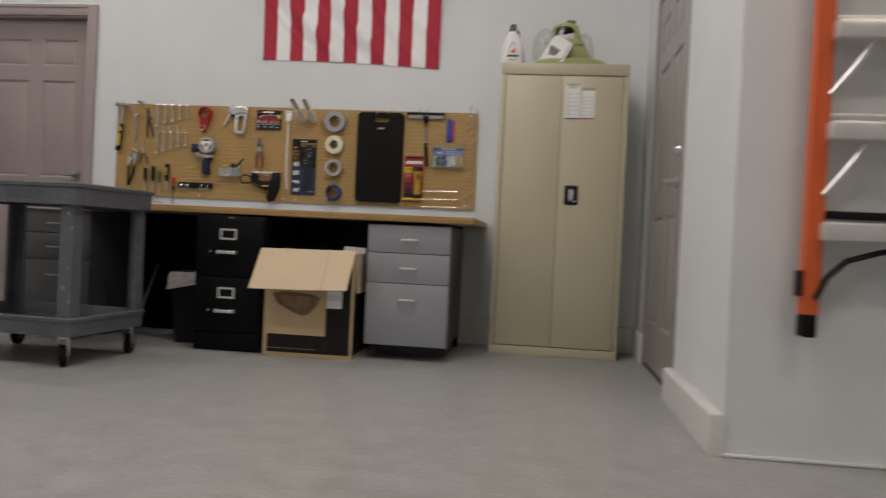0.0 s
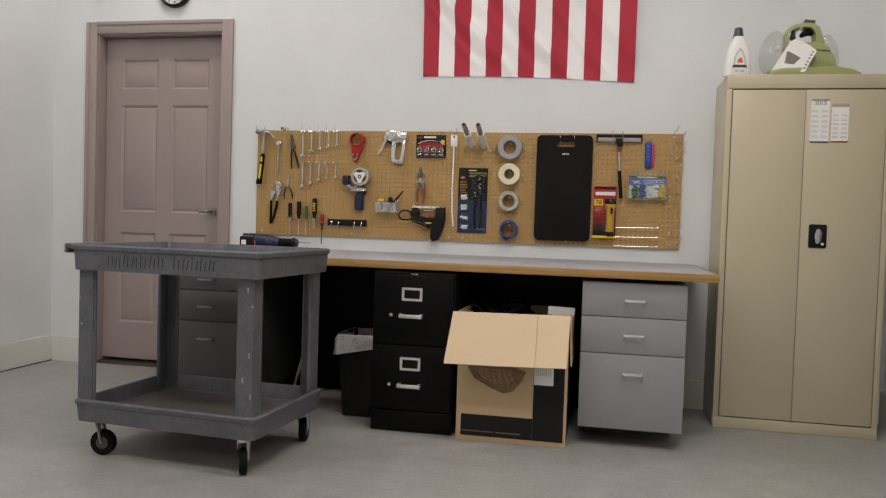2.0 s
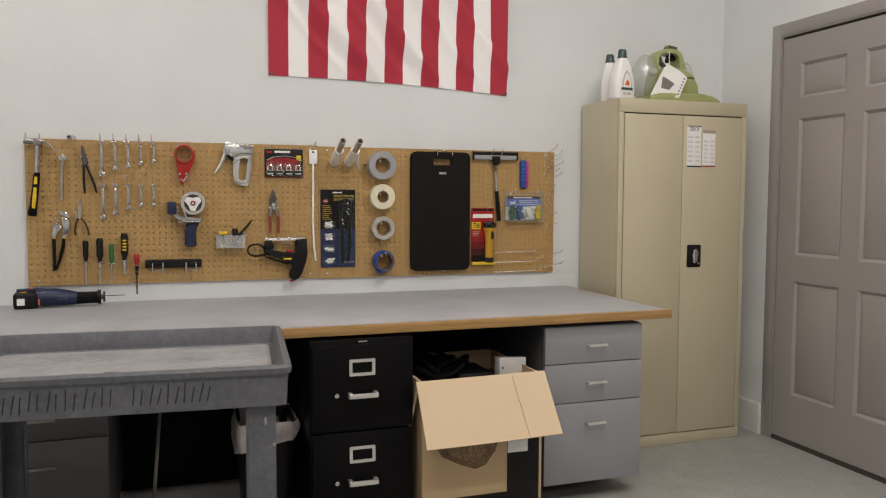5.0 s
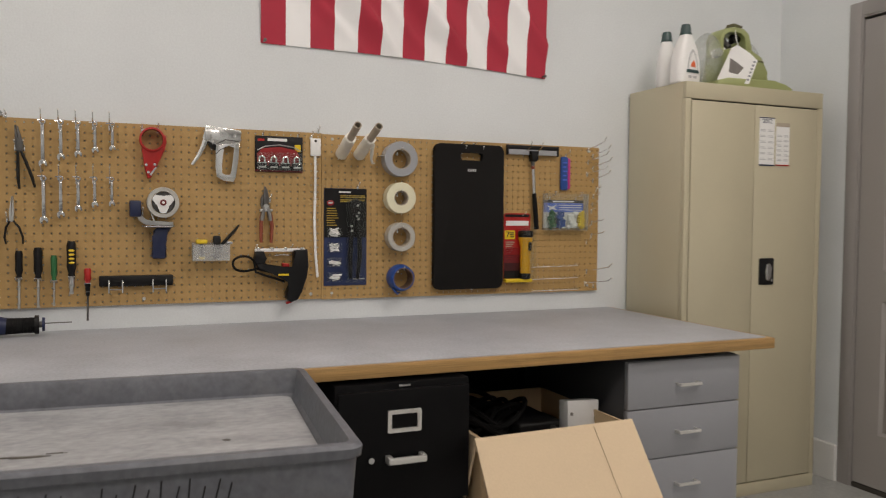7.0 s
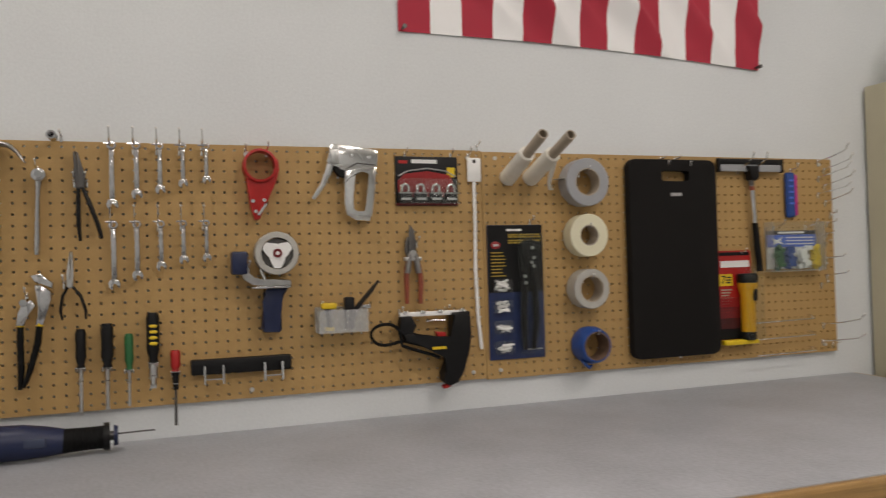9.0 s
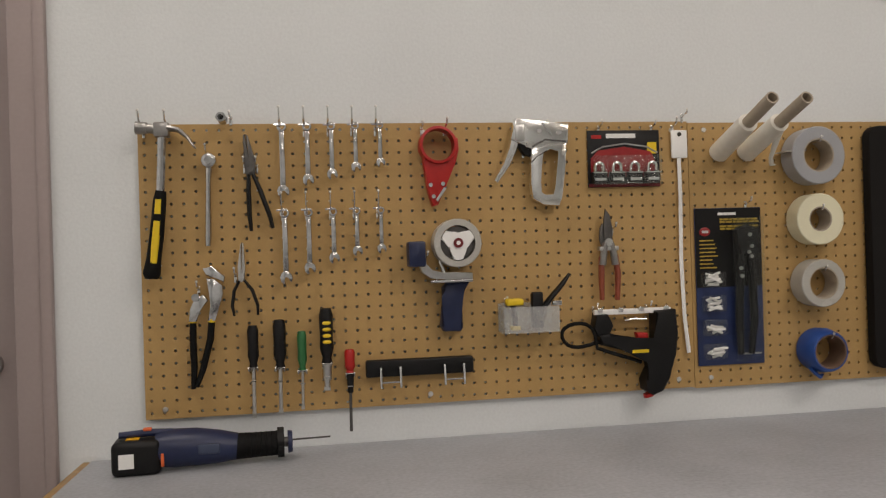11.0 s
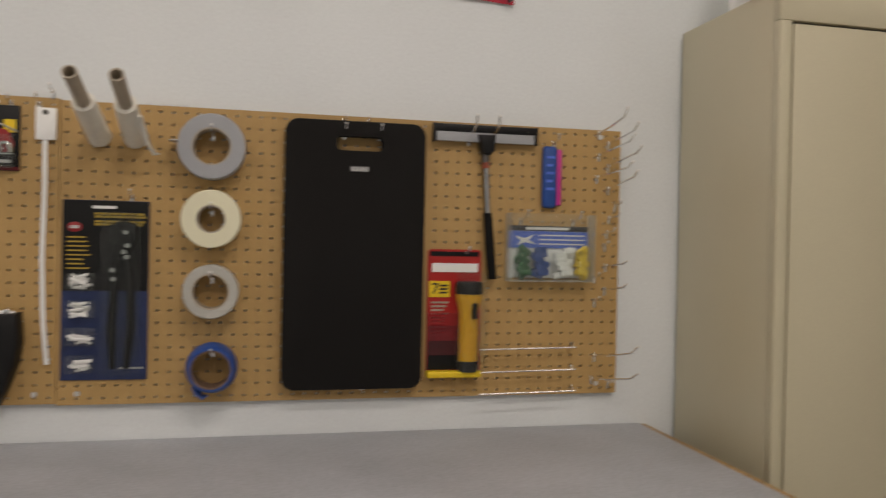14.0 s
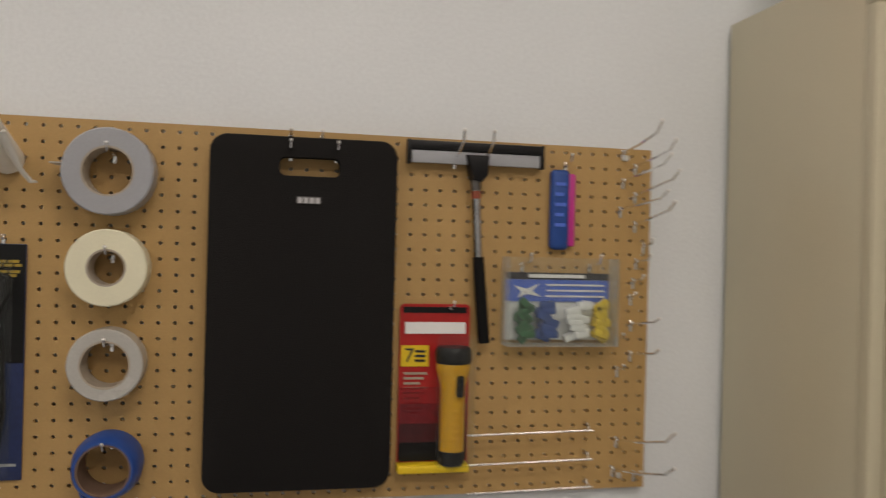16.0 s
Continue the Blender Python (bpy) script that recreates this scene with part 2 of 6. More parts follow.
M_white = paint("white_plastic", (0.88, 0.88, 0.86), 0.35, var=0.03, scale=10, fine=150, bump=0.02)
M_paper = paint("white_paper", (0.86, 0.86, 0.84), 0.7, var=0.03, scale=20, fine=150, bump=0.02)
M_yellow = paint("yellow_plastic", (0.80, 0.56, 0.02), 0.4, var=0.08, scale=20)
M_amber = paint("amber_plastic", (0.78, 0.40, 0.015), 0.35, var=0.08, scale=20)
M_red = paint("red_plastic", (0.42, 0.014, 0.012), 0.38, var=0.12, scale=20)
M_red_print = paint("red_print", (0.30, 0.012, 0.014), 0.4, var=0.2, scale=16)
M_dark_red = paint("dark_red_print", (0.16, 0.008, 0.012), 0.4, var=0.3, scale=14)
M_maroon = paint("maroon_print", (0.055, 0.006, 0.008), 0.4, var=0.4, scale=30)
M_mustard = paint("mustard_print", (0.42, 0.29, 0.035), 0.45, var=0.3, scale=60)
M_orange = paint("orange_fibreglass", (0.72, 0.13, 0.035), 0.42, var=0.08, scale=10, fine=200, bump=0.05)
M_alu = paint("aluminium", (0.74, 0.73, 0.71), 0.36, 0.55, var=0.06, scale=12, fine=200, bump=0.04)
M_green = paint("green_plastic", (0.35, 0.385, 0.165), 0.4, var=0.07, scale=12)
M_dark_olive = paint("dark_olive_plastic", (0.09, 0.085, 0.03), 0.4, var=0.1, scale=12)
M_dark_green = paint("dark_green_plastic", (0.02, 0.13, 0.04), 0.4, var=0.1, scale=20)
M_teal = paint("dark_teal_plastic", (0.030, 0.068, 0.066), 0.35, var=0.15, scale=20)
M_navy = paint("navy_plastic", (0.011, 0.019, 0.064), 0.42, var=0.15, scale=20)
M_card_blue = paint("blue_card_print", (0.016, 0.030, 0.105), 0.40, var=0.3, scale=18)
M_blue_grey = paint("blue_grey_plastic", (0.045, 0.06, 0.11), 0.38, var=0.2, scale=30)
M_blue = paint("blue_plastic", (0.014, 0.065, 0.28), 0.42, var=0.12, scale=20)
M_light_blue = paint("light_blue_print", (0.085, 0.17, 0.66), 0.45, var=0.12, scale=20)
M_pink = paint("magenta_print", (0.55, 0.03, 0.26), 0.45, var=0.12, scale=20)
M_grey_tape = paint("grey_duct_tape", (0.36, 0.37, 0.39), 0.38, var=0.06, scale=14, fine=300, bump=0.05)
M_cream_tape = paint("cream_masking_tape", (0.80, 0.765, 0.56), 0.5, var=0.04, scale=14, fine=300, bump=0.05)
M_clear_tape = paint("clear_tape_roll", (0.47, 0.46, 0.42), 0.25, var=0.08, scale=14, fine=300, bump=0.03)
M_core = paint("cardboard_core", (0.42, 0.36, 0.28), 0.8, var=0.08, scale=30)
M_core_brown = paint("brown_core", (0.17, 0.105, 0.07), 0.8, var=0.15, scale=30)
M_rust = paint("faded_red_grip", (0.26, 0.060, 0.030), 0.45, var=0.2, scale=30)
M_tube = paint("frosted_film_roll", (0.80, 0.78, 0.70), 0.35, var=0.06, scale=20)
M_clear = clear("clear_plastic")
M_tank = clear("clear_tank_plastic", gloss=0.12, rough=0.06, haze=0.20)
M_bag = clear("clear_bag", gloss=0.022, rough=0.12, haze=0.003)
M_shell = clear("clear_shell", gloss=0.03, rough=0.10, haze=0.025)
M_bright_wire = paint("bright_zinc_wire", (0.80, 0.79, 0.76), 0.32, 0.8, var=0.06, scale=40)
M_liner = paint("thin_white_film", (0.42, 0.39, 0.385), 0.3, var=0.25, scale=30, fine=140, bump=0.3)
M_stain = paint("dried_stain", (0.085, 0.075, 0.06), 0.6, var=0.4, scale=60)
M_scuff = paint("bare_scuff", (0.40, 0.40, 0.395), 0.6, var=0.2, scale=60)
M_mirror = paint("bright_plated_steel", (0.84, 0.84, 0.83), 0.15, 1.0, var=0.08, scale=30, fine=45, bump=0.14, rvar=0.05)
M_tray = clear("frosted_clear_plastic", gloss=0.05, rough=0.15, haze=0.22)
M_pole = paint("weathered_grey_wood", (0.19, 0.175, 0.16), 0.7, var=0.2, scale=12, stretch=(8, 8, 0.6))
M_pale_ink = paint("pale_grey_print", (0.52, 0.52, 0.52), 0.7, var=0.1)
M_clock = paint("clock_face", (0.82, 0.82, 0.80), 0.4, var=0.02)
M_lamp = bpy.data.materials.new("lit_diffuser")
M_lamp.use_nodes = True
M_lamp.node_tree.nodes["Principled BSDF"].inputs["Emission Color"].default_value = (1.0, 0.93, 0.82, 1)
M_lamp.node_tree.nodes["Principled BSDF"].inputs["Emission Strength"].default_value = 3.0

# ---- the room ----
LEFT, RIGHT, STUB, FAR_RIGHT, REAR, T = -1.40, 3.48, -2.36, 6.6, -8.6, 0.15
D0, D1, DTOP = -1.095, -0.245, 2.065          # opening of the mauve door in the north wall
G0, G1, GTOP = -1.365, -0.440, 2.050          # opening of the grey door in the east wall


def structure(name, bm, material, label=""):
    return tagged(new(name, finish(name, bm, material)), label, "", "", "structure")


structure("floor", box(B(), (LEFT - T, REAR - T, -0.1), (FAR_RIGHT + T, 0.5, 0.0)), M_floor, "worn light grey coated concrete floor")
bm = B()
box(bm, (LEFT - T, 0, 0), (D0, T, CEILING))
box(bm, (D1, 0, 0), (RIGHT + T, T, CEILING))
box(bm, (D0, 0, DTOP), (D1, T, CEILING))
structure("wall_north", bm, M_wall, "off-white painted plaster wall behind the workbench")
bm = B()
box(bm, (RIGHT, STUB + T, 0), (RIGHT + T, G0, CEILING))
box(bm, (RIGHT, G1, 0), (RIGHT + T, 0, CEILING))
box(bm, (RIGHT, G0, GTOP), (RIGHT + T, G1, CEILING))
structure("wall_east", bm, M_wall, "off-white painted wall with a grey door")
structure("wall_stub", box(B(), (RIGHT, STUB, 0), (FAR_RIGHT, STUB + T, CEILING)), M_wall, "off-white painted wall on which a ladder hangs")
structure("wall_west", box(B(), (LEFT - T, REAR, 0), (LEFT, 0, CEILING)), M_wall, "off-white painted side wall")
structure("wall_far_east", box(B(), (FAR_RIGHT, REAR, 0), (FAR_RIGHT + T, STUB + T, CEILING)), M_wall, "off-white painted wall")
structure("wall_south", box(B(), (LEFT - T, REAR - T, 0), (FAR_RIGHT + T, REAR, CEILING)), M_wall, "off-white painted wall")
structure("ceiling", box(B(), (LEFT - T, REAR - T, CEILING), (FAR_RIGHT + T, T, CEILING + 0.1)), M_ceiling, "plain white ceiling")
# closed cupboard spaces behind both doors
structure("backing_north", box(B(), (D0 - 0.1, T + 0.002, 0), (D1 + 0.1, T + 0.05, DTOP + 0.1)), M_door)
structure("backing_east", box(B(), (RIGHT + T + 0.002, G0 - 0.1, 0), (RIGHT + T + 0.05, G1 + 0.1, GTOP + 0.1)), M_grey_door)


def baseboard(lo, hi):
    """A painted board along a wall, with a rounded upper edge."""
    bm = box(B(), lo, hi)
    top = [e for e in bm.edges if all(abs(v.co.z - hi[2]) < 1e-5 for v in e.verts)]
    bmesh.ops.bevel(bm, geom=top, offset=0.012, segments=3, profile=0.5, affect="EDGES")
    structure("baseboard", bm, M_trim, "painted baseboard along the wall")


baseboard((RIGHT - 0.046, STUB - 0.012, 0), (RIGHT, G0 - 0.060, 0.138))
structure("floor_bead", box(B(), (RIGHT + 0.002, STUB - 0.024, 0), (FAR_RIGHT, STUB - 0.0005, 0.012), 0.005), M_trim, "pale sealant bead along the foot of the wall")
baseboard((RIGHT - 0.018, G1 + 0.060, 0), (RIGHT, -0.002, 0.165))
baseboard((LEFT, REAR, 0), (LEFT + 0.02, -0.002, 0.165))
baseboard((LEFT + 0.022, -0.018, 0), (D0 - 0.083, 0, 0.163))
baseboard((D1 + 0.076, -0.018, 0), (RIGHT - 0.02, 0, 0.163))

structure("floor_gap", box(B(), (LEFT + 0.0205, REAR, 0.0), (LEFT + 0.026, -0.02, 0.005)), M_seam, "dark gap along the foot of the baseboard")


def panel_door(name, w, h, material, label, m, bolted):
    """A six-panel door leaf with a frame, panels and lever; built facing -y with its corner at the origin."""
    door = thing(name, m, label, "door", kind="structure")
    stile, mid = 0.115 * w / 0.86, 0.10 * w / 0.86
    xs = [(stile, w / 2 - mid / 2), (w / 2 + mid / 2, w - stile)]
    zs = [(0.23, 0.80), (0.93, 1.60), (1.70, h - 0.13)]
    made = []
    bm = B()
    box(bm, (0, 0.012, 0), (w, 0.044, h))
    cells_x = [0, xs[0][0], xs[0][1], xs[1][0], xs[1][1], w]
    for a, b in ((0, 1), (2, 3), (4, 5)):
        box(bm, (cells_x[a], 0, 0), (cells_x[b], 0.0121, h))
    rails = [0, zs[0][0], zs[0][1], zs[1][0], zs[1][1], zs[2][0], zs[2][1], h]
    for x0, x1 in xs:
        for a in range(0, 8, 2):
            box(bm, (x0, 0, rails[a]), (x1, 0.0121, rails[a + 1]))
    made.append(("leaf", bm, material, ""))
    for x0, x1 in xs:
        for z0, z1 in zs:
            bm = B()
            i0 = 0.035
            outer = [(x0, 0.001, z0), (x1, 0.001, z0), (x1, 0.001, z1), (x0, 0.001, z1)]
            groove = [(x0 + 0.014, 0.0105, z0 + 0.014), (x1 - 0.014, 0.0105, z0 + 0.014), (x1 - 0.014, 0.0105, z1 - 0.014), (x0 + 0.014, 0.0105, z1 - 0.014)]
            raised = [(x0 + i0, 0.002, z0 + i0), (x1 - i0, 0.002, z0 + i0), (x1 - i0, 0.002, z1 - i0), (x0 + i0, 0.002, z1 - i0)]
            rings = [[bm.verts.new(v) for v in r] for r in (outer, groove, raised)]
            for a, b in zip(rings, rings[1:]):
                for k in range(4):
                    bm.faces.new((a[k], a[(k + 1) % 4], b[(k + 1) % 4], b[k]))
            bm.faces.new(rings[2])
            made.append(("door_panel", bm, material, ""))
    kx = w - 0.07
    way = -1
    bm = B()
    cyl(bm, (kx, 0, 0.945), (kx, -0.012, 0.945), 0.027, seg=20)
    cyl(bm, (kx, -0.01, 0.945), (kx, -0.055, 0.945), 0.011, seg=12)
    sweep(bm, [(kx, -0.055, 0.945), (kx + way * 0.03, -0.06, 0.947), (kx + way * 0.045, -0.06, 0.945), (kx + way * 0.062, -0.055, 0.941)], [0.010, 0.010, 0.008, 0.006])
    made.append(("lever_handle", bm, M_nickel if not bolted else M_steel, "satin steel lever handle"))
    bm = B()
    cyl(bm, (kx, 0, 1.09), (kx, -0.018, 1.09), 0.028, 0.024, seg=20)
    box(bm, (kx - 0.004, -0.034, 1.075), (kx + 0.004, -0.017, 1.105), 0.002)
    if bolted:
        made.append(("deadbolt", bm, M_steel, "satin steel deadbolt"))
    else:
        bm.free()
    for n, b, mt, lab in made:
        ob = new(n, finish(n, b, mt, 30))
        ob.parent = door
        tagged(ob, lab)
    return door


def door_frame(name, w, h, cas, material, m, wall, proud=0.016):
    """Jamb and casing round an opening of width w, built facing -y with the opening's corner at the origin."""
    fr = thing(name, m, "painted door frame round a closed door", "door frame", kind="structure")
    bits = []
    for x0, x1, z0, z1 in ((-cas, 0.004, 0, h + cas), (w - 0.004, w + cas, 0, h + cas), (0.004, w - 0.004, h - 0.004, h + cas)):
        bm = box(B(), (x0, -proud, z0), (x1, 0.0, z1), proud / 4)
        # raised outer band of the moulding
        if proud < 0.01:
            pass
        elif x1 - x0 < 0.2:
            out = x0 if x0 < 0 else x1 - 0.022
            box(bm, (out, -0.022, z0), (out + 0.022, -0.0155, z1), 0.003)
        else:
            box(bm, (x0, -0.022, z1 - 0.022), (x1, -0.0155, z1), 0.003)
        bits.append(("casing", bm))
    for x0, x1, z0, z1 in ((0.0, 0.012, 0, h), (w - 0.012, w, 0, h), (0.012, w - 0.012, h - 0.012, h)):
        bits.append(("jamb", box(B(), (x0, 0.0005, z0), (x1, wall, z1))))
    bits.append(("door_stop", box(B(), (0.012, 0.118, 0), (0.024, 0.135, h - 0.012))))
    for n, b in bits:
        ob = new(n, finish(n, b, material, 30))
        ob.parent = fr
    return fr


panel_door("door_1", D1 - D0 - 0.032, DTOP - 0.05, M_door, "closed mauve-grey six-panel wooden door", pose(D0 + 0.016, 0.07, 0.032), False)
door_frame("door_frame_1", D1 - D0, DTOP, 0.07, M_door, pose(D0, 0, 0), T)
panel_door("door_2", G1 - G0 - 0.032, GTOP - 0.05, M_grey_door, "closed grey six-panel door with steel lever", pose(RIGHT + 0.003, G1 - 0.016, 0.025, 0, 0, -90), True)
door_frame("door_frame_2", G1 - G0, GTOP, 0.055, M_grey_door, pose(RIGHT, G1, 0, 0, 0, -90), T, 0.005)
structure("door_threshold", box(B(), (D0 + 0.012, 0.0, 0), (D1 - 0.012, T, 0.012), 0.003), M_dark_steel)
structure("door_gap", box(B(), (RIGHT + 0.004, G0 + 0.0125, 0), (RIGHT + 0.034, G1 - 0.0125, 0.020)), M_seam, "dark gap under the grey door")

for fx, fy, watts in FIXTURES:
    t = thing("ceiling_light", (fx, fy, CEILING), "white ceiling fixture with a lit diffuser", "ceiling light", "ceiling lights")
    bm = B()
    box(bm, (fx - 0.66, fy - 0.31, CEILING - 0.11), (fx + 0.66, fy - 0.28, CEILING))
    box(bm, (fx - 0.66, fy + 0.28, CEILING - 0.11), (fx + 0.66, fy + 0.31, CEILING))
    box(bm, (fx - 0.66, fy - 0.28, CEILING - 0.11), (fx - 0.63, fy + 0.28, CEILING))
    box(bm, (fx + 0.63, fy - 0.28, CEILING - 0.11), (fx + 0.66, fy + 0.28, CEILING))
    part("frame", bm, M_white, t)
    part("diffuser", box(B(), (fx - 0.629, fy - 0.279, CEILING - 0.10), (fx + 0.629, fy + 0.279, CEILING - 0.09)), M_lamp, t)

# ---- workbench ----
BX0, BX1, BY0, BZ, BT = -0.13, 2.526, -0.930, 0.776, 0.036
bench = thing("workbench", (1.2, -0.47, 0), "long workbench with grey laminate top and oak front edge", "workbench")
part("tabletop", box(B(), (BX0 + 0.018, BY0 + 0.02, BZ - BT), (BX1 - 0.018, -0.004, BZ), 0.002), M_laminate, bench, "grey laminate worktop")
part("front_edge", box(B(), (BX0, BY0, BZ - BT - 0.001), (BX1, BY0 + 0.02, BZ - 0.0015), 0.004), M_oak, bench, "oak edge strip")
for x0, x1 in ((BX0, BX0 + 0.018), (BX1 - 0.018, BX1)):
    part("end_edge", box(B(), (x0, BY0 + 0.0205, BZ - BT - 0.001), (x1, -0.004, BZ - 0.0015), 0.004), M_oak, bench, "oak edge strip")
# added black sheet, standing for the deep shade under the bench
part("rear_panel", box(B(), (BX0 + 0.05, -0.20, 0.0), (2.395, -0.18, BZ - BT - 0.003)), M_black_enamel, bench, "added black sheet for the deep shade of the kneehole")


def pull(bm, x, y, z, w=0.085):
    """A flat chrome bow handle."""
    for s in (-1, 1):
        box(bm, (x + s * (w / 2 - 0.004) - 0.004, y - 0.022, z - 0.004), (x + s * (w / 2 - 0.004) + 0.004, y, z + 0.004), 0.001)
    box(bm, (x - w / 2, y - 0.026, z - 0.005), (x + w / 2, y - 0.020, z + 0.005), 0.002)
    return bm


def pedestal(x0, x1, y0, y1, z0, z1, cuts, label, hx, face, metal):
    """A steel drawer unit that stands on a recessed plinth."""
    p = thing("drawer_pedestal", ((x0 + x1) / 2, (y0 + y1) / 2, 0), label, "drawer unit")
    bm = B()
    box(bm, (x0, y0 + 0.02, z0), (x1, y1, z1), 0.003)
    part("carcass", bm, M_carcass, p, "dark grey steel carcass")
    part("plinth", box(B(), (x0 + 0.03, y0 + 0.26, 0), (x1 - 0.03, y1 - 0.03, z0 - 0.0005)), M_carcass, p, "deeply recessed plinth")
    zs = [z0, *cuts, z1]
    for a, b in zip(zs, zs[1:]):
        d = part("drawer_front", box(B(), (x0 + 0.0015, y0, a + 0.0018), (x1 - 0.0015, y0 + 0.0195, b - 0.0015), 0.0025), face, p)
        part("handle", pull(B(), hx, y0, b - 0.078 if b - a < 0.2 else b - 0.085), metal, d, "bow handle")
    return p


pedestal(1.960, 2.404, -0.902, -0.25, 0.080, 0.722, (0.411, 0.571), "grey steel pedestal with three drawers", 2.186, M_steel_grey, M_bright_wire)
# darker fronts and duller handles carry the cart's shade in their colour
pedestal(-0.040, 0.368, -0.89, -0.25, 0.080, 0.722, (0.440, 0.590), "grey steel pedestal with three drawers, darkened for the cart's shade", 0.170, M_grey_shaded, M_nickel)

# black file cabinet
fc = thing("file_cabinet", (1.227, -0.6, 0), "black two-drawer steel file cabinet under the workbench", "file cabinet")
FX0, FX1, FY = 1.026, 1.405, -0.955
part("body", box(B(), (FX0, FY + 0.012, 0.0), (FX1, -0.27, 0.728), 0.004), M_black_enamel, fc)
part("kick_panel", box(B(), (FX0 + 0.004, FY + 0.004, 0.004), (FX1 - 0.004, FY + 0.0118, 0.098), 0.002), M_black_enamel, fc)
for z0, z1 in ((0.104, 0.396), (0.402, 0.711)):
    d = part("drawer_front", box(B(), (FX0 + 0.006, FY - 0.006, z0), (FX1 - 0.006, FY + 0.0118, z1), 0.004), M_black_enamel, fc)
    cx = (FX0 + FX1) / 2 - 0.005
    bm = prism(B(), rounded(cx - 0.047, z1 - 0.112, cx + 0.047, z1 - 0.052, 0.004, 2), FY - 0.0105, FY - 0.0062,
               hole=rounded(cx - 0.036, z1 - 0.101, cx + 0.036, z1 - 0.063, 0.002, 2))
    part("label_holder", bm, M_bright_wire, d, "chrome label holder")
    bm = B()
    hz = z1 - 0.179
    for s in (-1, 1):
        box(bm, (cx + s * 0.046 - 0.007, FY - 0.034, hz - 0.010), (cx + s * 0.046 + 0.007, FY - 0.006, hz + 0.010), 0.002)
    box(bm, (cx - 0.053, FY - 0.040, hz - 0.009), (cx + 0.053, FY - 0.030, hz + 0.009), 0.004)
    part("handle", bm, M_bright_wire, d, "bright bow handle")
    bm = cyl(B(), (cx - 0.093, FY - 0.006, hz + 0.002), (cx - 0.093, FY - 0.018, hz + 0.002), 0.008)
    part("thumb_latch", bm, M_chrome, d, "small chrome latch")
part("badge", box(B(), (1.200, FY + 0.0085, 0.7145), (1.233, FY + 0.0118, 0.7215), 0.001), M_chrome, fc, "small metal badge")

# waste bin
BNX, BNY = 0.900, -0.640
wb = thing("waste_bin", (BNX, BNY, 0), "black plastic waste bin with a white liner", "waste bin")
bm = B()
ring_specs = ((0.0, 0.084, 0.112), (0.400, 0.104, 0.138), (0.428, 0.109, 0.144), (0.433, 0.104, 0.139), (0.385, 0.099, 0.133), (0.02, 0.079, 0.107))
rings = [[bm.verts.new((BNX + x, BNY + y, z)) for x, y in rounded(-hx, -hy, hx, hy, 0.03, 4)] for z, hx, hy in ring_specs]
for a, b in zip(rings, rings[1:]):
    for k in range(len(a)):
        bm.faces.new((a[k], a[(k + 1) % len(a)], b[(k + 1) % len(a)], b[k]))
bm.faces.new(rings[0][::-1])
bm.faces.new(rings[-1])
part("bin", bm, M_black, wb)
# the liner: hangs inside, rolls over the rim and drapes unevenly down the outside
bm = B()
base = rounded(-0.107, -0.142, 0.107, 0.142, 0.035, 14)
rings = []
for lev, s in ((-3, 0.80), (-2, 0.88), (-1, 0.94), (0, 1.0), (1, 1.05), (2, 1.075), (3, 1.09), (4, 1.10)):
    ring = []
    for k, (x, y) in enumerate(base):
        crease = 0.010 * noise.noise(Vector((x * 38, y * 38, lev * 0.6))) + 0.005 * noise.noise(Vector((x * 90, y * 90, lev * 1.3)))
        hang = 0.110 - 0.60 * max(0.0, x + 0.01) + 0.020 * noise.noise(Vector((x * 26, y * 26, 5)))
        z = 0.437 - 0.055 * (-lev) if lev < 0 else 0.438 - hang * (lev / 4) ** 1.2
        ring.append(bm.verts.new((BNX + x * s + crease, BNY + y * s + crease, z + crease * 0.6)))
    rings.append(ring)
for a, b in zip(rings, rings[1:]):
    for k in range(len(a)):
        bm.faces.new((a[k], a[(k + 1) % len(a)], b[(k + 1) % len(a)], b[k]))
part("liner", bm, M_liner, wb, "crumpled white bin liner")
tr_bm = B()
rnd = random.Random(14)
for k in range(9):
    ball(tr_bm, (BNX + rnd.uniform(-0.06, 0.06), BNY + rnd.uniform(-0.09, 0.09), 0.30 + rnd.uniform(-0.02, 0.02)), rnd.uniform(0.03, 0.045), 10, (1, 1, 0.7))
waste = solo("crumpled_paper", tr_bm, M_liner, "crumpled pale waste paper in the bin", "waste paper")
for held in (wb, waste):
    nudge(held, 0.0, 0.0, 0.0, 0.915)

# cleaning stick that leans in the dark under the workbench
solo("wooden_stick", sweep(B(), [(0.487, -0.60, 0.0), (0.520, -0.38, 0.42)], 0.007), M_pole, "thin grey wooden stick leaning under the workbench", "stick")

# ---- cardboard box ----
CX0, CX1, CY0, CY1, CH = 1.452, 1.935, -0.965, -0.45, 0.575
cb = thing("cardboard_box", (1.69, -0.7, 0), "open cardboard box with black print and a folded-down flap", "box")
W = 0.006
part("front_panel", box(B(), (CX0, CY0, 0.004), (CX1, CY0 + W, CH), 0.001), M_card, cb)
part("rear_panel", box(B(), (CX0, CY1 - W, 0.004), (CX1, CY1, CH), 0.001), M_card, cb)
for x in (CX0, CX1 - W):
    part("side_panel", box(B(), (x, CY0 + W + 0.0005, 0.004), (x + W, CY1 - W - 0.0005, CH), 0.001), M_card, cb)
part("bottom_panel", box(B(), (CX0, CY0, 0.0), (CX1, CY1, 0.0035)), M_card, cb)
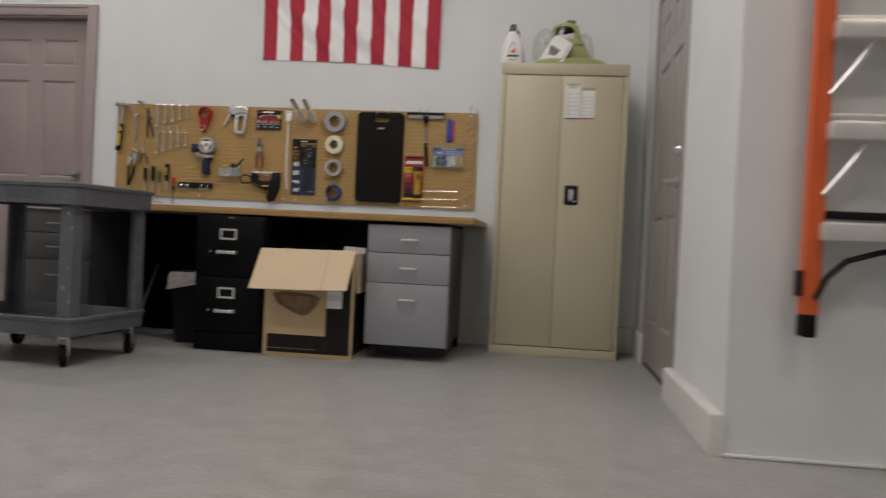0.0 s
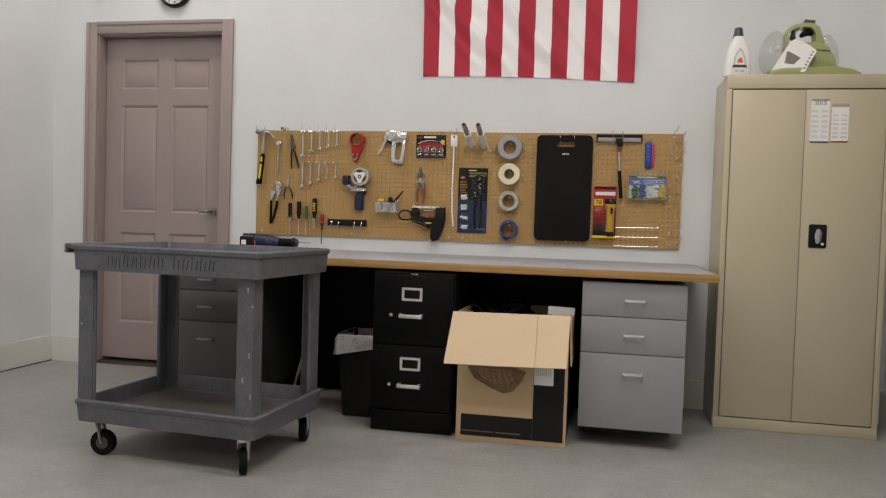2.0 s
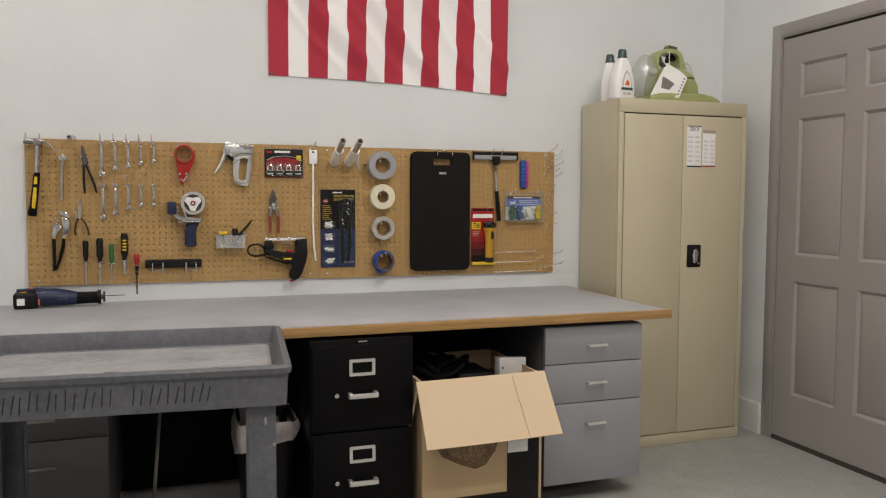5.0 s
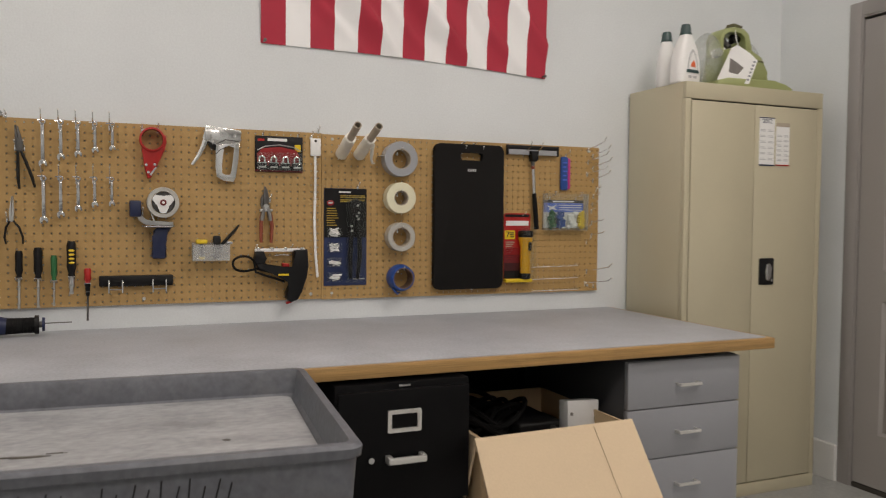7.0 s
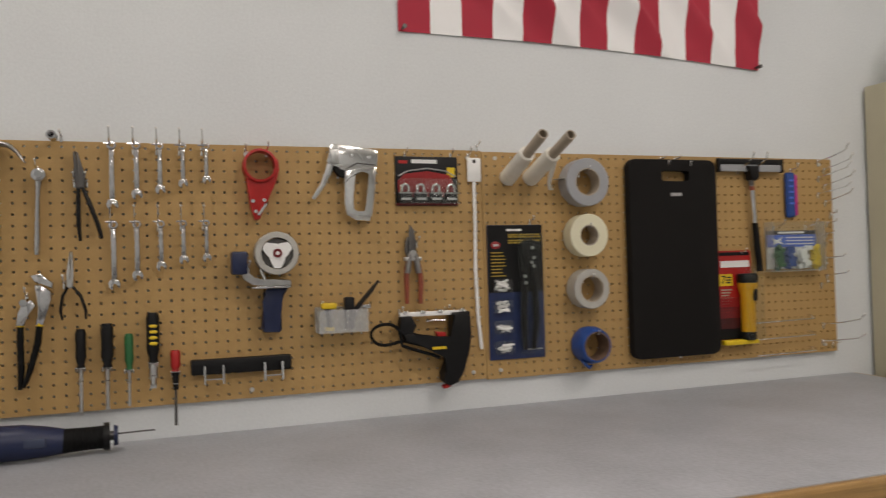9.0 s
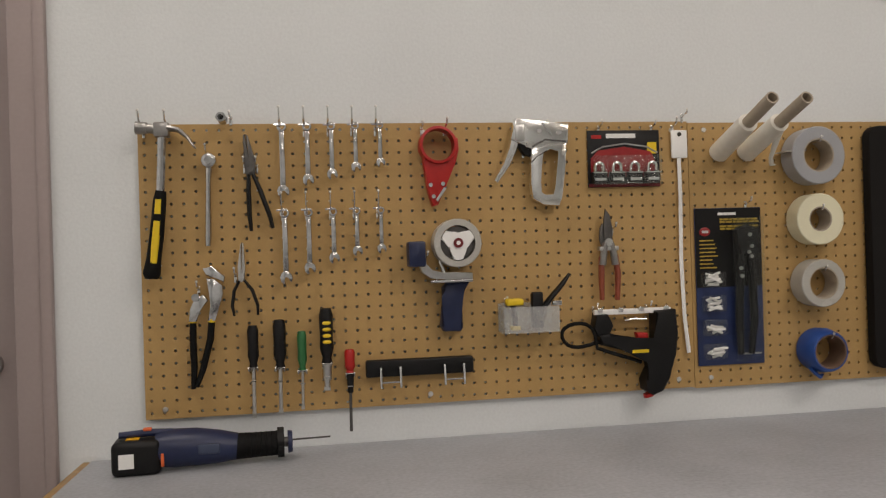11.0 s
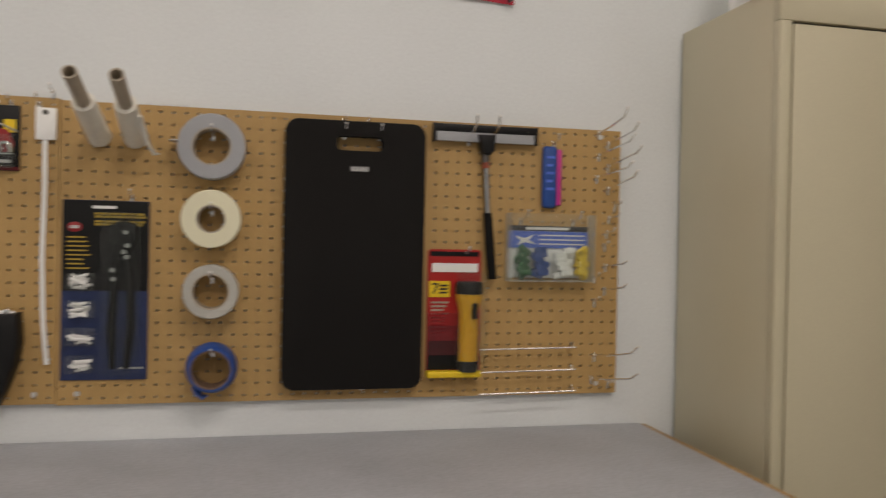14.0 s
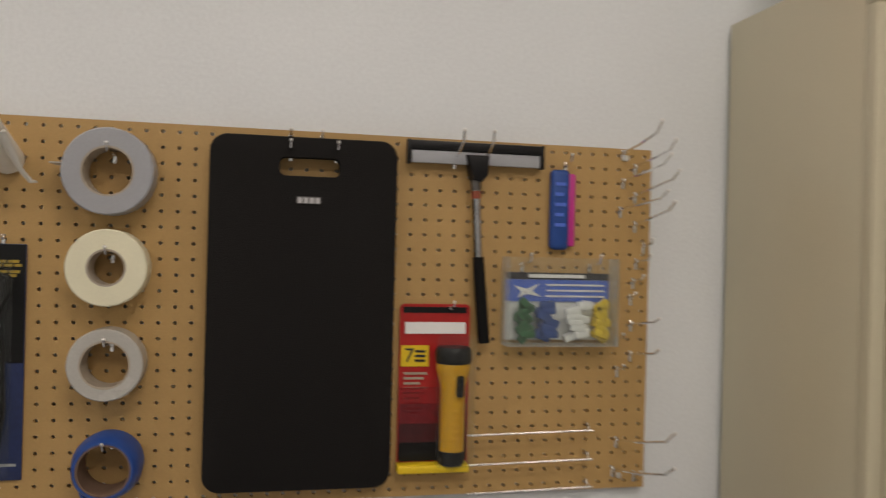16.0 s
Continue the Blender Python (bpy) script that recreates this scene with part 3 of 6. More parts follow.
# printed areas of the front
part("black_print", box(B(), (1.79, CY0 - 0.0012, 0.020), (CX1 - 0.012, CY0 - 0.0002, CH - 0.01)), M_card_dark, cb, "black printed area")
part("black_print", box(B(), (CX0 + 0.022, CY0 - 0.0012, 0.020), (1.7895, CY0 - 0.0002, 0.118)), M_card_dark, cb, "black printed band")
part("side_print", box(B(), (CX1 + 0.0002, CY0 + 0.012, 0.02), (CX1 + 0.0012, CY1 - 0.01, CH - 0.01)), M_card_dark, cb, "black printed side")
sketch = [(1.500, 0.335), (1.53, 0.285), (1.60, 0.248), (1.66, 0.225), (1.70, 0.238), (1.735, 0.285), (1.755, 0.325), (1.70, 0.342), (1.56, 0.35)]
part("sketch_fill", prism(B(), sketch, CY0 - 0.0012, CY0 - 0.0002), M_card_sketch, cb, "mottled brown printed drawing")
for off in (0.0, 0.012, 0.024):
    cxs, czs = 1.63, 0.30
    ring = [(cxs + (x - cxs) * (1 - off * 9), -0.9668, czs + (z - czs) * (1 - off * 12)) for x, z in sketch]
    part("sketch_line", sweep(B(), [*ring, ring[0]], 0.0022, 5), M_card_brown, cb, "brown printed outline drawing")
for k in range(9):
    x = 1.515 + k * 0.026
    part("sketch_line", sweep(B(), [(x, -0.9668, 0.333 - 0.002 * k), (x + 0.022, -0.9668, 0.277 - 0.012 * (4 - abs(k - 4)) * 0.6)], 0.0016, 5), M_card_brown, cb, "brown printed outline drawing")
part("shipping_label", box(B(), (1.792, CY0 - 0.0020, 0.272), (1.875, CY0 - 0.0013, 0.37)), M_paper, cb, "white paper label")
for k in range(8):
    part("barcode_bar", box(B(), (1.80 + k * 0.0085, CY0 - 0.0026, 0.315), (1.8035 + k * 0.0085, CY0 - 0.0021, 0.345)), M_pale_ink, cb)
for k, (a, b) in enumerate(((1.48, 1.56), (1.565, 1.62), (1.63, 1.74))):
    part("print_bar", box(B(), (a, CY0 - 0.0018, 0.040), (b, CY0 - 0.0013, 0.045)), M_card_brown, cb)


def flap(name, corners, bend=0.0):
    """A cardboard flap through four corners, with thickness."""
    bm = B()
    a, b, c, d = (Vector(v) for v in corners)
    n = (b - a).cross(d - a).normalized() * W
    N = 6
    grid = []
    for i in range(N + 1):
        row = []
        for j in range(N + 1):
            u, v = i / N, j / N
            p = (a * (1 - u) + b * u) * (1 - v) + (d * (1 - u) + c * u) * v
            p += n.normalized() * bend * math.sin(math.pi * u) * v
            row.append((bm.verts.new(p), bm.verts.new(p + n)))
        grid.append(row)
    for s in (0, 1):
        for i in range(N):
            for j in range(N):
                bm.faces.new([grid[i][j][s], grid[i + 1][j][s], grid[i + 1][j + 1][s], grid[i][j + 1][s]])
    loop = [(i, 0) for i in range(N)] + [(N, j) for j in range(N)] + [(i, N) for i in range(N, 0, -1)] + [(0, j) for j in range(N, 0, -1)]
    for k in range(len(loop)):
        p, q = loop[k], loop[(k + 1) % len(loop)]
        bm.faces.new([grid[p[0]][p[1]][0], grid[q[0]][q[1]][0], grid[q[0]][q[1]][1], grid[p[0]][p[1]][1]])
    return part(name, bm, M_card_pale, cb)


flap("flap", ((1.426, -0.974, 0.583), (1.938, -0.974, 0.590), (1.936, -1.135, 0.386), (1.420, -1.125, 0.372)), 0.006)
flap("flap", ((1.446, -0.955, 0.578), (1.446, -0.46, 0.578), (1.405, -0.47, 0.35), (1.405, -0.94, 0.35)))
flap("flap", ((1.942, -0.955, 0.572), (1.942, -0.46, 0.572), (1.950, -0.47, 0.36), (1.950, -0.94, 0.36)))
flap("flap", ((1.45, -0.443, 0.572), (1.93, -0.443, 0.572), (1.93, -0.405, 0.36), (1.45, -0.405, 0.36)))
part("flap_crease", sweep(B(), [(1.800, -0.981, 0.582), (1.806, -1.142, 0.378)], 0.0007, 5), M_card_brown, cb)
# what the box holds
bundle = thing("cable_bundle", (1.62, -0.70, 0.38), "bundle of black cables in the cardboard box", "cable bundle")
rnd = random.Random(11)
for k in range(12):
    pts = []
    cx, cy, r = 1.60 + rnd.uniform(-0.05, 0.05), -0.645 + rnd.uniform(-0.05, 0.035), rnd.uniform(0.060, 0.115)
    ph = rnd.uniform(0, 6)
    for i in range(25):
        a = ph + i / 24 * 5.6
        pts.append((cx + r * math.cos(a), cy + 1.1 * r * math.sin(a), 0.552 + 0.0035 * k + 0.03 * math.sin(2 * a + ph)))
    part("cable", sweep(B(), pts, 0.0085, 6), M_rubber, bundle)
carton_in = solo("black_carton", box(B(), (1.47, -0.94, 0.058), (1.925, -0.48, 0.53), 0.006), M_black, "black carton inside the cardboard box", "carton")
dev = thing("black_device", (1.69, -0.66, 0.531), "black glossy device with a round dial in the cardboard box", "device")
part("housing", box(B(), (1.655, -0.800, 0.531), (1.800, -0.60, 0.586), 0.012, 3), M_black, dev)
part("dial", cyl(B(), (1.772, -0.8005, 0.560), (1.772, -0.808, 0.560), 0.012), M_dark_steel, dev, "small grey dial")
wc = thing("white_carton", (1.83, -0.62, 0.531), "small white carton standing in the cardboard box", "carton")
CARTON = pose(1.872, -0.770, 0.579, -6, 3, 4)
part("carton", box(B(), (-0.060, -0.024, -0.052), (0.060, 0.024, 0.052), 0.003, m=CARTON), M_paper, wc)
for x, z in ((-0.052, 0.006), (0.040, -0.012)):
    part("print_mark", box(B(), (x, -0.0252, z), (x + 0.011, -0.0242, z + 0.010), m=CARTON), M_nickel, wc)

nudge(cb, -0.021, -0.010, 0.0, 0.972)
for held, right, low in ((bundle, 0.0, -0.032), (carton_in, 0.0, -0.050), (dev, 0.0, -0.045), (wc, 0.014, -0.042)):
    nudge(held, -0.021 + right, -0.010, low)

# ---- tan cabinet ----
KX0, KX1, KY, KH = 2.597, 3.335, -0.380, 1.712
kc = thing("storage_cabinet", (2.99, -0.19, 0), "tall tan steel cabinet with two closed doors", "cabinet")
part("body", box(B(), (KX0, KY + 0.022, 0.0), (KX1, -0.012, KH), 0.001), M_tan, kc)
part("top_rail", box(B(), (KX0, KY, KH - 0.066), (KX1, KY + 0.0218, KH), 0.002), M_tan, kc)
part("kick_panel", box(B(), (KX0, KY, 0.0), (KX1, KY + 0.0218, 0.053), 0.002), M_tan, kc)
for x0, x1 in ((KX0, KX0 + 0.026), (KX1 - 0.026, KX1)):
    part("side_stile", box(B(), (x0, KY, 0.0535), (x1, KY + 0.0218, KH - 0.0665), 0.0015), M_tan, kc)
part("door_gap", box(B(), (KX0 + 0.024, KY + 0.012, 0.051), (KX1 - 0.024, KY + 0.0217, KH - 0.064)), M_seam, kc, "dark gap behind the doors")
split = 2.955
for x0, x1, hinge in ((KX0 + 0.0295, split - 0.0012, True), (split + 0.0012, KX1 - 0.0295, False)):
    d = part("door", box(B(), (x0, KY - 0.001, 0.0585), (x1, KY + 0.0115, KH - 0.0725), 0.0018), M_tan, kc)
    if not hinge:
        part("handle_plate", prism(B(), rounded(2.993, 0.892, 3.073, 1.004, 0.008, 3), KY - 0.006, KY - 0.0012, 0.002), M_black, d, "black recessed handle plate")
        bm = B()
        prism(bm, [(x - 0.030, z - 0.02) for x, z in ((3.05, 0.935), (3.062, 0.93), (3.076, 0.945), (3.08, 0.985), (3.068, 1.004), (3.052, 1.0), (3.046, 0.97))], KY - 0.020, KY - 0.0062, 0.003)
        cyl(bm, (3.054, KY - 0.006, 0.912), (3.054, KY - 0.014, 0.912), 0.007)
        part("paddle_latch", bm, M_chrome, d, "chrome paddle latch")


def sheet_calendar(x0, x1, z0, z1, head, label, text):
    c = thing("calendar_strip", ((x0 + x1) / 2, KY - 0.0015, (z0 + z1) / 2), label, "calendar", "calendars on the cabinet")
    y = KY - 0.0012
    part("sheet", box(B(), (x0, y - 0.0012, z0), (x1, y - 0.0002, z1)), M_paper, c)
    part("header", box(B(), (x0, y - 0.0022, z1 - (0.004 if text else 0.016)), (x1, y - 0.0013, z1)), head, c)
    part("footer", box(B(), (x0, y - 0.0022, z0), (x1, y - 0.0013, z0 + 0.006)), M_navy if text else M_red, c)
    for r in range(6):
        for k in range(2):
            zz = z1 - 0.045 - r * (z1 - z0 - 0.06) / 6
            w = (x1 - x0) / 2
            part("month_block", box(B(), (x0 + k * w + 0.006, y - 0.0018, zz - 0.014), (x0 + (k + 1) * w - 0.006, y - 0.0013, zz - 0.011)), M_pale_ink, c)
            part("month_block", box(B(), (x0 + k * w + 0.006, y - 0.0018, zz - 0.008), (x0 + (k + 1) * w - 0.010, y - 0.0013, zz - 0.006)), M_pale_ink, c)
    if text:
        words("2012", 0.026, pose((x0 + x1) / 2, y - 0.0022, z1 - 0.0165, 90), M_navy, c)
    return c


sheet_calendar(2.978, 3.061, 1.390, 1.592, M_navy, "white paper year calendar with a dark 2012 header", True)
sheet_calendar(3.070, 3.145, 1.392, 1.573, M_core, "white paper calendar strip with a tan header", False)

# ---- flag ----
fl = thing("flag", (1.585, -0.004, 1.76), "red and white striped cloth flag hung upright on the wall", "flag")
FXA, FXB, FZ = 0.998, 2.172, 1.760


def flag_at(x, z):
    """Where the cloth lies: slow waves, and creases that run down across it."""
    d = z - FZ
    free = min(1, d * 7 + 0.12)
    y = 0.008 * (math.sin((x - 0.55 * z) * 9.0 + 1.0) - 1) * min(1, d * 2.2 + 0.1)
    y += 0.005 * (math.sin((x * 1.6 + 0.9 * z) * 11.0) - 1) * min(1, d * 2)
    for c, s, w in ((-0.07, 0.036, 0.090), (0.283, 0.034, 0.085), (0.10, 0.010, 0.050), (0.56, 0.020, 0.070), (-0.24, 0.012, 0.045), (0.80, 0.018, 0.070)):
        e = (z - 2.2 + 1.15 * (x - 1.2) - c + 0.012 * math.sin(17 * x)) / 1.52
        lean = (1 + e / w) if e < 0 else (1 - e / (0.40 * w))
        lean = max(0.0, lean)
        y -= s * lean * lean * (3 - 2 * lean) * free
    y += 0.0016 * (noise.noise(Vector((x * 24, z * 15, 3))) - 0.4) * free
    drop = 0.012 * math.sin((x - FXA) / (FXB - FXA) * math.pi) - 0.040 * (x - FXA) / (FXB - FXA) + 0.025
    return (x, -0.004 + y, z + drop * max(0, 1 - d * 1.2))


for k in range(13):
    bm = B()
    w = (FXB - FXA) / 13
    x0 = FXA + k * w
    nx, nz = 8, 150
    g = [[bm.verts.new(flag_at(x0 + w * i / nx, FZ + 1.83 * j / nz)) for j in range(nz + 1)] for i in range(nx + 1)]
    for i in range(nx):
        for j in range(nz):
            bm.faces.new((g[i][j], g[i + 1][j], g[i + 1][j + 1], g[i][j + 1]))
    part("stripe", bm, (M_white_cloth if k % 2 else M_red_cloth), fl, "white cloth stripe" if k % 2 else "red cloth stripe")
for x, z in ((FXA + 0.012, FZ + 0.033), (FXB - 0.012, FZ - 0.007)):
    part("push_pin", cyl(B(), (x, -0.030, z), (x, -0.001, z), 0.006, 0.003), M_dark_steel, fl, "small dark pin")

# ---- wall clock and small wall box ----
clk = thing("wall_clock", (-0.565, -0.02, 2.318), "round wall clock with black rim and white face", "clock")
part("rim", lathe(B(), [(0.088, -0.012), (0.090, -0.030), (0.098, -0.036), (0.106, -0.030), (0.108, -0.012), (0.106, -0.0005)], (-0.565, 0, 2.318), "Y", 40), M_black, clk, "black rim")
part("face", cyl(B(), (-0.565, -0.001, 2.318), (-0.565, -0.014, 2.318), 0.089, seg=40), M_clock, clk, "white dial")
for k in range(12):
    a = radians(30 * k)
    s, c = math.sin(a), math.cos(a)
    part("hour_mark", box(B(), (-0.003, -0.0006, 0.066), (0.003, 0.0004, 0.081), m=Matrix.Translation((-0.565, -0.0152, 2.318)) @ Matrix.Rotation(a, 4, "Y")), M_black, clk)
for a, ln, wd in ((radians(165), 0.068, 0.003), (radians(200), 0.052, 0.004)):
    part("pointer", box(B(), (-wd, -0.0006, -0.012), (wd, 0.0004, ln), m=Matrix.Translation((-0.565, -0.0172, 2.318)) @ Matrix.Rotation(a, 4, "Y")), M_black, clk)
al = thing("door_chime", (-1.066, -0.01, 2.352), "small white wall sensor above the door", "sensor")
part("casing", box(B(), (-1.086, -0.03, 2.290), (-1.046, -0.0005, 2.372), 0.006), M_white, al)
part("lens", ball(B(), (-1.066, -0.030, 2.297), 0.012), M_black, al)

# ---- utility cart: local x along its length, origin at the lower front corner ----
CART = Matrix.Translation((0.823, -1.747, 0)) @ Matrix.Rotation(radians(-4.4), 4, "Z")
ct = thing("utility_cart", CART, "grey moulded plastic two-shelf utility cart with casters", "cart")


def cart_part(name, bm, material, label="", parent=None):
    bmesh.ops.transform(bm, matrix=CART, verts=bm.verts)
    return part(name, bm, material, parent or ct, label)


def tray(x0, x1, y0, y1, z0, z1, floor_z, lip, wall, taper):
    """A moulded tray: outer skirt, rolled rim, inner walls and floor in one shell."""
    bm = B()
    prof = [(taper, z0), (0, z1 - 0.022), (-lip, z1 - 0.020), (-lip - 0.002, z1 - 0.006), (-lip + 0.004, z1), (wall - 0.004, z1), (wall, z1 - 0.006), (wall + 0.007, floor_z + 0.007), (wall + 0.014, floor_z)]
    rings = []
    for inset, z in prof:
        r = max(0.010, 0.022 - inset * 0.4)
        rings.append([bm.verts.new((x, y, z)) for x, y in rounded(x0 + inset, y0 + inset, x1 - inset, y1 - inset, r, 4)])
    for a, b in zip(rings, rings[1:]):
        for k in range(len(a)):
            bm.faces.new((a[k], a[(k + 1) % len(a)], b[(k + 1) % len(a)], b[k]))
    bm.faces.new(rings[-1])
    # underside
    low = [bm.verts.new((v.co.x, v.co.y, floor_z - 0.006)) for v in rings[0]]
    for k in range(len(low)):
        bm.faces.new((rings[0][k], rings[0][(k + 1) % len(low)], low[(k + 1) % len(low)], low[k]))
    bm.faces.new(low[::-1])
    return bm


top = cart_part("top_shelf", tray(-0.783, 0.025, -0.022, 0.576, 0.730, 0.829, 0.772, 0.006, 0.014, 0.005), M_cart, "deep grey plastic top tray")
low = cart_part("bottom_shelf", tray(-0.772, 0.010, -0.008, 0.562, 0.141, 0.227, 0.160, 0.004, 0.016, 0.006), M_cart, "grey plastic lower tray")
# the lower floor's colour holds the top tray's shade as well as grime
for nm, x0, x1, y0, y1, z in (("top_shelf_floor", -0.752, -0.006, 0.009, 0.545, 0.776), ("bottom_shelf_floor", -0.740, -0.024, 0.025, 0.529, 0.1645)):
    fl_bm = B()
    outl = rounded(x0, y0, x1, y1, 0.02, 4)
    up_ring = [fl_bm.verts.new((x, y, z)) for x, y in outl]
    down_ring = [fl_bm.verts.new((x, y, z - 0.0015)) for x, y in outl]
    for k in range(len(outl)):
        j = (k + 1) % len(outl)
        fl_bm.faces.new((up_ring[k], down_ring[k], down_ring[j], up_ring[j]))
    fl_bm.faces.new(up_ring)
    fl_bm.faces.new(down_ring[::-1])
    cart_part(nm, fl_bm, M_cart_floor if z > 0.5 else M_cart_low, "scuffed paler tray floor" if z > 0.5 else "grimy tray floor, darkened for the top tray's shade")
# moulded grip ledge along the far end of the top tray
grip_bm = box(B(), (-0.838, 0.000, 0.808), (-0.785, 0.554, 0.829), 0.006)
box(grip_bm, (-0.838, 0.000, 0.792), (-0.822, 0.554, 0.8085), 0.005)
cart_part("push_handle", grip_bm, M_cart, "moulded grip ledge")
for x, sx in ((-0.764, 1), (-0.006, -1)):
    for y, sy in ((0.002, 1), (0.552, -1)):
        w0, w1, t, base = 0.066, 0.064, 0.013, 0.180
        # an angle post: two tapering webs that meet at the corner
        bm = B()
        outl = [(0, 0), (w0, 0), (w1, 0.732 - base), (0, 0.732 - base)]
        for (ux, uy), dep in (((sx, 0), (0, sy)), ((0, sy), (sx, 0))):
            f = [bm.verts.new((x + ux * a, y + uy * a, base + b)) for a, b in outl]
            g = [bm.verts.new((x + ux * max(a, t) + dep[0] * t, y + uy * max(a, t) + dep[1] * t, base + b)) for a, b in outl]
            for k in range(4):
                bm.faces.new((f[k], f[(k + 1) % 4], g[(k + 1) % 4], g[k]))
            bm.faces.new(f[::-1])
            bm.faces.new(g)
        # stiffening lip along the free edges
        for (ux, uy), dep in (((sx, 0), (0, sy)), ((0, sy), (sx, 0))):
            a0, a1 = Vector((x + ux * w0, y + uy * w0, base + 0.002)), Vector((x + ux * w1, y + uy * w1, 0.731))
            off = Vector((dep[0], dep[1], 0)) * 0.012
            sweep(bm, [a0 + off, a1 + off], 0.007, 6)
        cart_part("corner_post", bm, M_cart)
for x, y, rot in ((-0.700, 0.050, 12), (-0.050, 0.030, 120), (-0.045, 0.508, 104), (-0.70, 0.508, 95)):
    a = radians(rot)
    d, s = Vector((math.cos(a), math.sin(a), 0)), Vector((-math.sin(a), math.cos(a), 0))
    hub = Vector((x, y, 0.0505)) + d * 0.018
    bm = B()
    cyl(bm, (x, y, 0.153), (x, y, 0.130), 0.026)
    for k in (-1, 1):
        o = s * 0.018 * k
        sweep(bm, [Vector((x, y, 0.134)) + o, Vector((x, y, 0.11)) + o + d * 0.006, hub + o], [0.014, 0.013, 0.009], 6, 0.3)
    fork = cart_part("caster_fork", bm, M_steel, "zinc-plated caster fork")
    bm = B()
    cyl(bm, hub - s * 0.0145, hub + s * 0.0145, 0.0495, seg=28)
    bmesh.ops.bevel(bm, geom=[e for e in bm.edges if len(e.link_faces) == 2 and any(len(f.verts) > 8 for f in e.link_faces)], offset=0.005, segments=2, affect="EDGES")
    wheel = cart_part("wheel", bm, M_rubber, "black caster wheel")
    cart_part("hub", cyl(B(), hub - s * 0.016, hub + s * 0.016, 0.024, seg=20), M_dark_steel, "", wheel)
# hand-drawn marker strokes on the front of the top tray, kept as bars
rnd = random.Random(3)
x = -0.618
for k in range(12):
    if k == 7:
        x += 0.030
    z = 0.749 + rnd.uniform(-0.004, 0.004)
    for dx, tall in ((0.0, 1.0), (0.017, 0.8)):
        lean = rnd.uniform(0.002, 0.010)
        h = 0.050 * tall * rnd.uniform(0.85, 1.0)
        pts = [(x + dx, -0.0174 - 0.065 * (z - 0.730), z), (x + dx + lean, -0.0174 - 0.065 * (z + h - 0.730), z + h)]
        cart_part("marker_bar", sweep(B(), pts, 0.0014, 5), M_ink, "dark marker bar", top)
    x += rnd.uniform(0.034, 0.039)
# pale knocks on the posts and rims
rnd = random.Random(21)
for x, y, z in ((-0.010, 0.0005, 0.63), (-0.012, 0.0005, 0.30), (-0.020, 0.0005, 0.45), (-0.757, 0.0005, 0.62), (-0.751, 0.0005, 0.52), (-0.030, 0.0005, 0.69), (-0.045, 0.0005, 0.36)):
    h, w = rnd.uniform(0.004, 0.016), rnd.uniform(0.0015, 0.004)
    ring = [(x + w * math.cos(a) * rnd.uniform(0.6, 1.1), z + h * math.sin(a) * rnd.uniform(0.6, 1.1)) for a in [2 * math.pi * k / 9 for k in range(9)]]
    cart_part("scuff", prism(B(), ring, y, y + 0.0012), M_scuff, "pale scuff mark")
# a dried dark stain on the upper tray floor
rnd = random.Random(9)
for cx, cy, rx, ry in ((0.385, -1.486, 0.036, 0.0055), (0.352, -1.478, 0.017, 0.004), (0.425, -1.478, 0.015, 0.003), (0.690, -1.500, 0.006, 0.004)):
    bm = B()
    ring = []
    for k in range(18):
        a = 2 * math.pi * k / 18
        j = rnd.uniform(0.75, 1.2)
        ring.append((cx + rx * j * math.cos(a), cy + ry * j * math.sin(a) - 0.12 * rx * math.cos(a)))
    hi_ring = [bm.verts.new((x, y, 0.7770)) for x, y in ring]
    lo_ring = [bm.verts.new((x, y, 0.7763)) for x, y in ring]
    for k in range(18):
        bm.faces.new((hi_ring[k], lo_ring[k], lo_ring[(k + 1) % 18], hi_ring[(k + 1) % 18]))
    bm.faces.new(hi_ring)
    bm.faces.new(lo_ring[::-1])
    part("stain", bm, M_stain, ct, "dark dried stain")

# ---- pegboard: two sheets with real holes on a one-inch grid ----
PZ0, PZ1, PY, PITCH, ROW, HOLE = 0.855, 1.472, -0.014, 0.0254, 0.0257, 0.0032


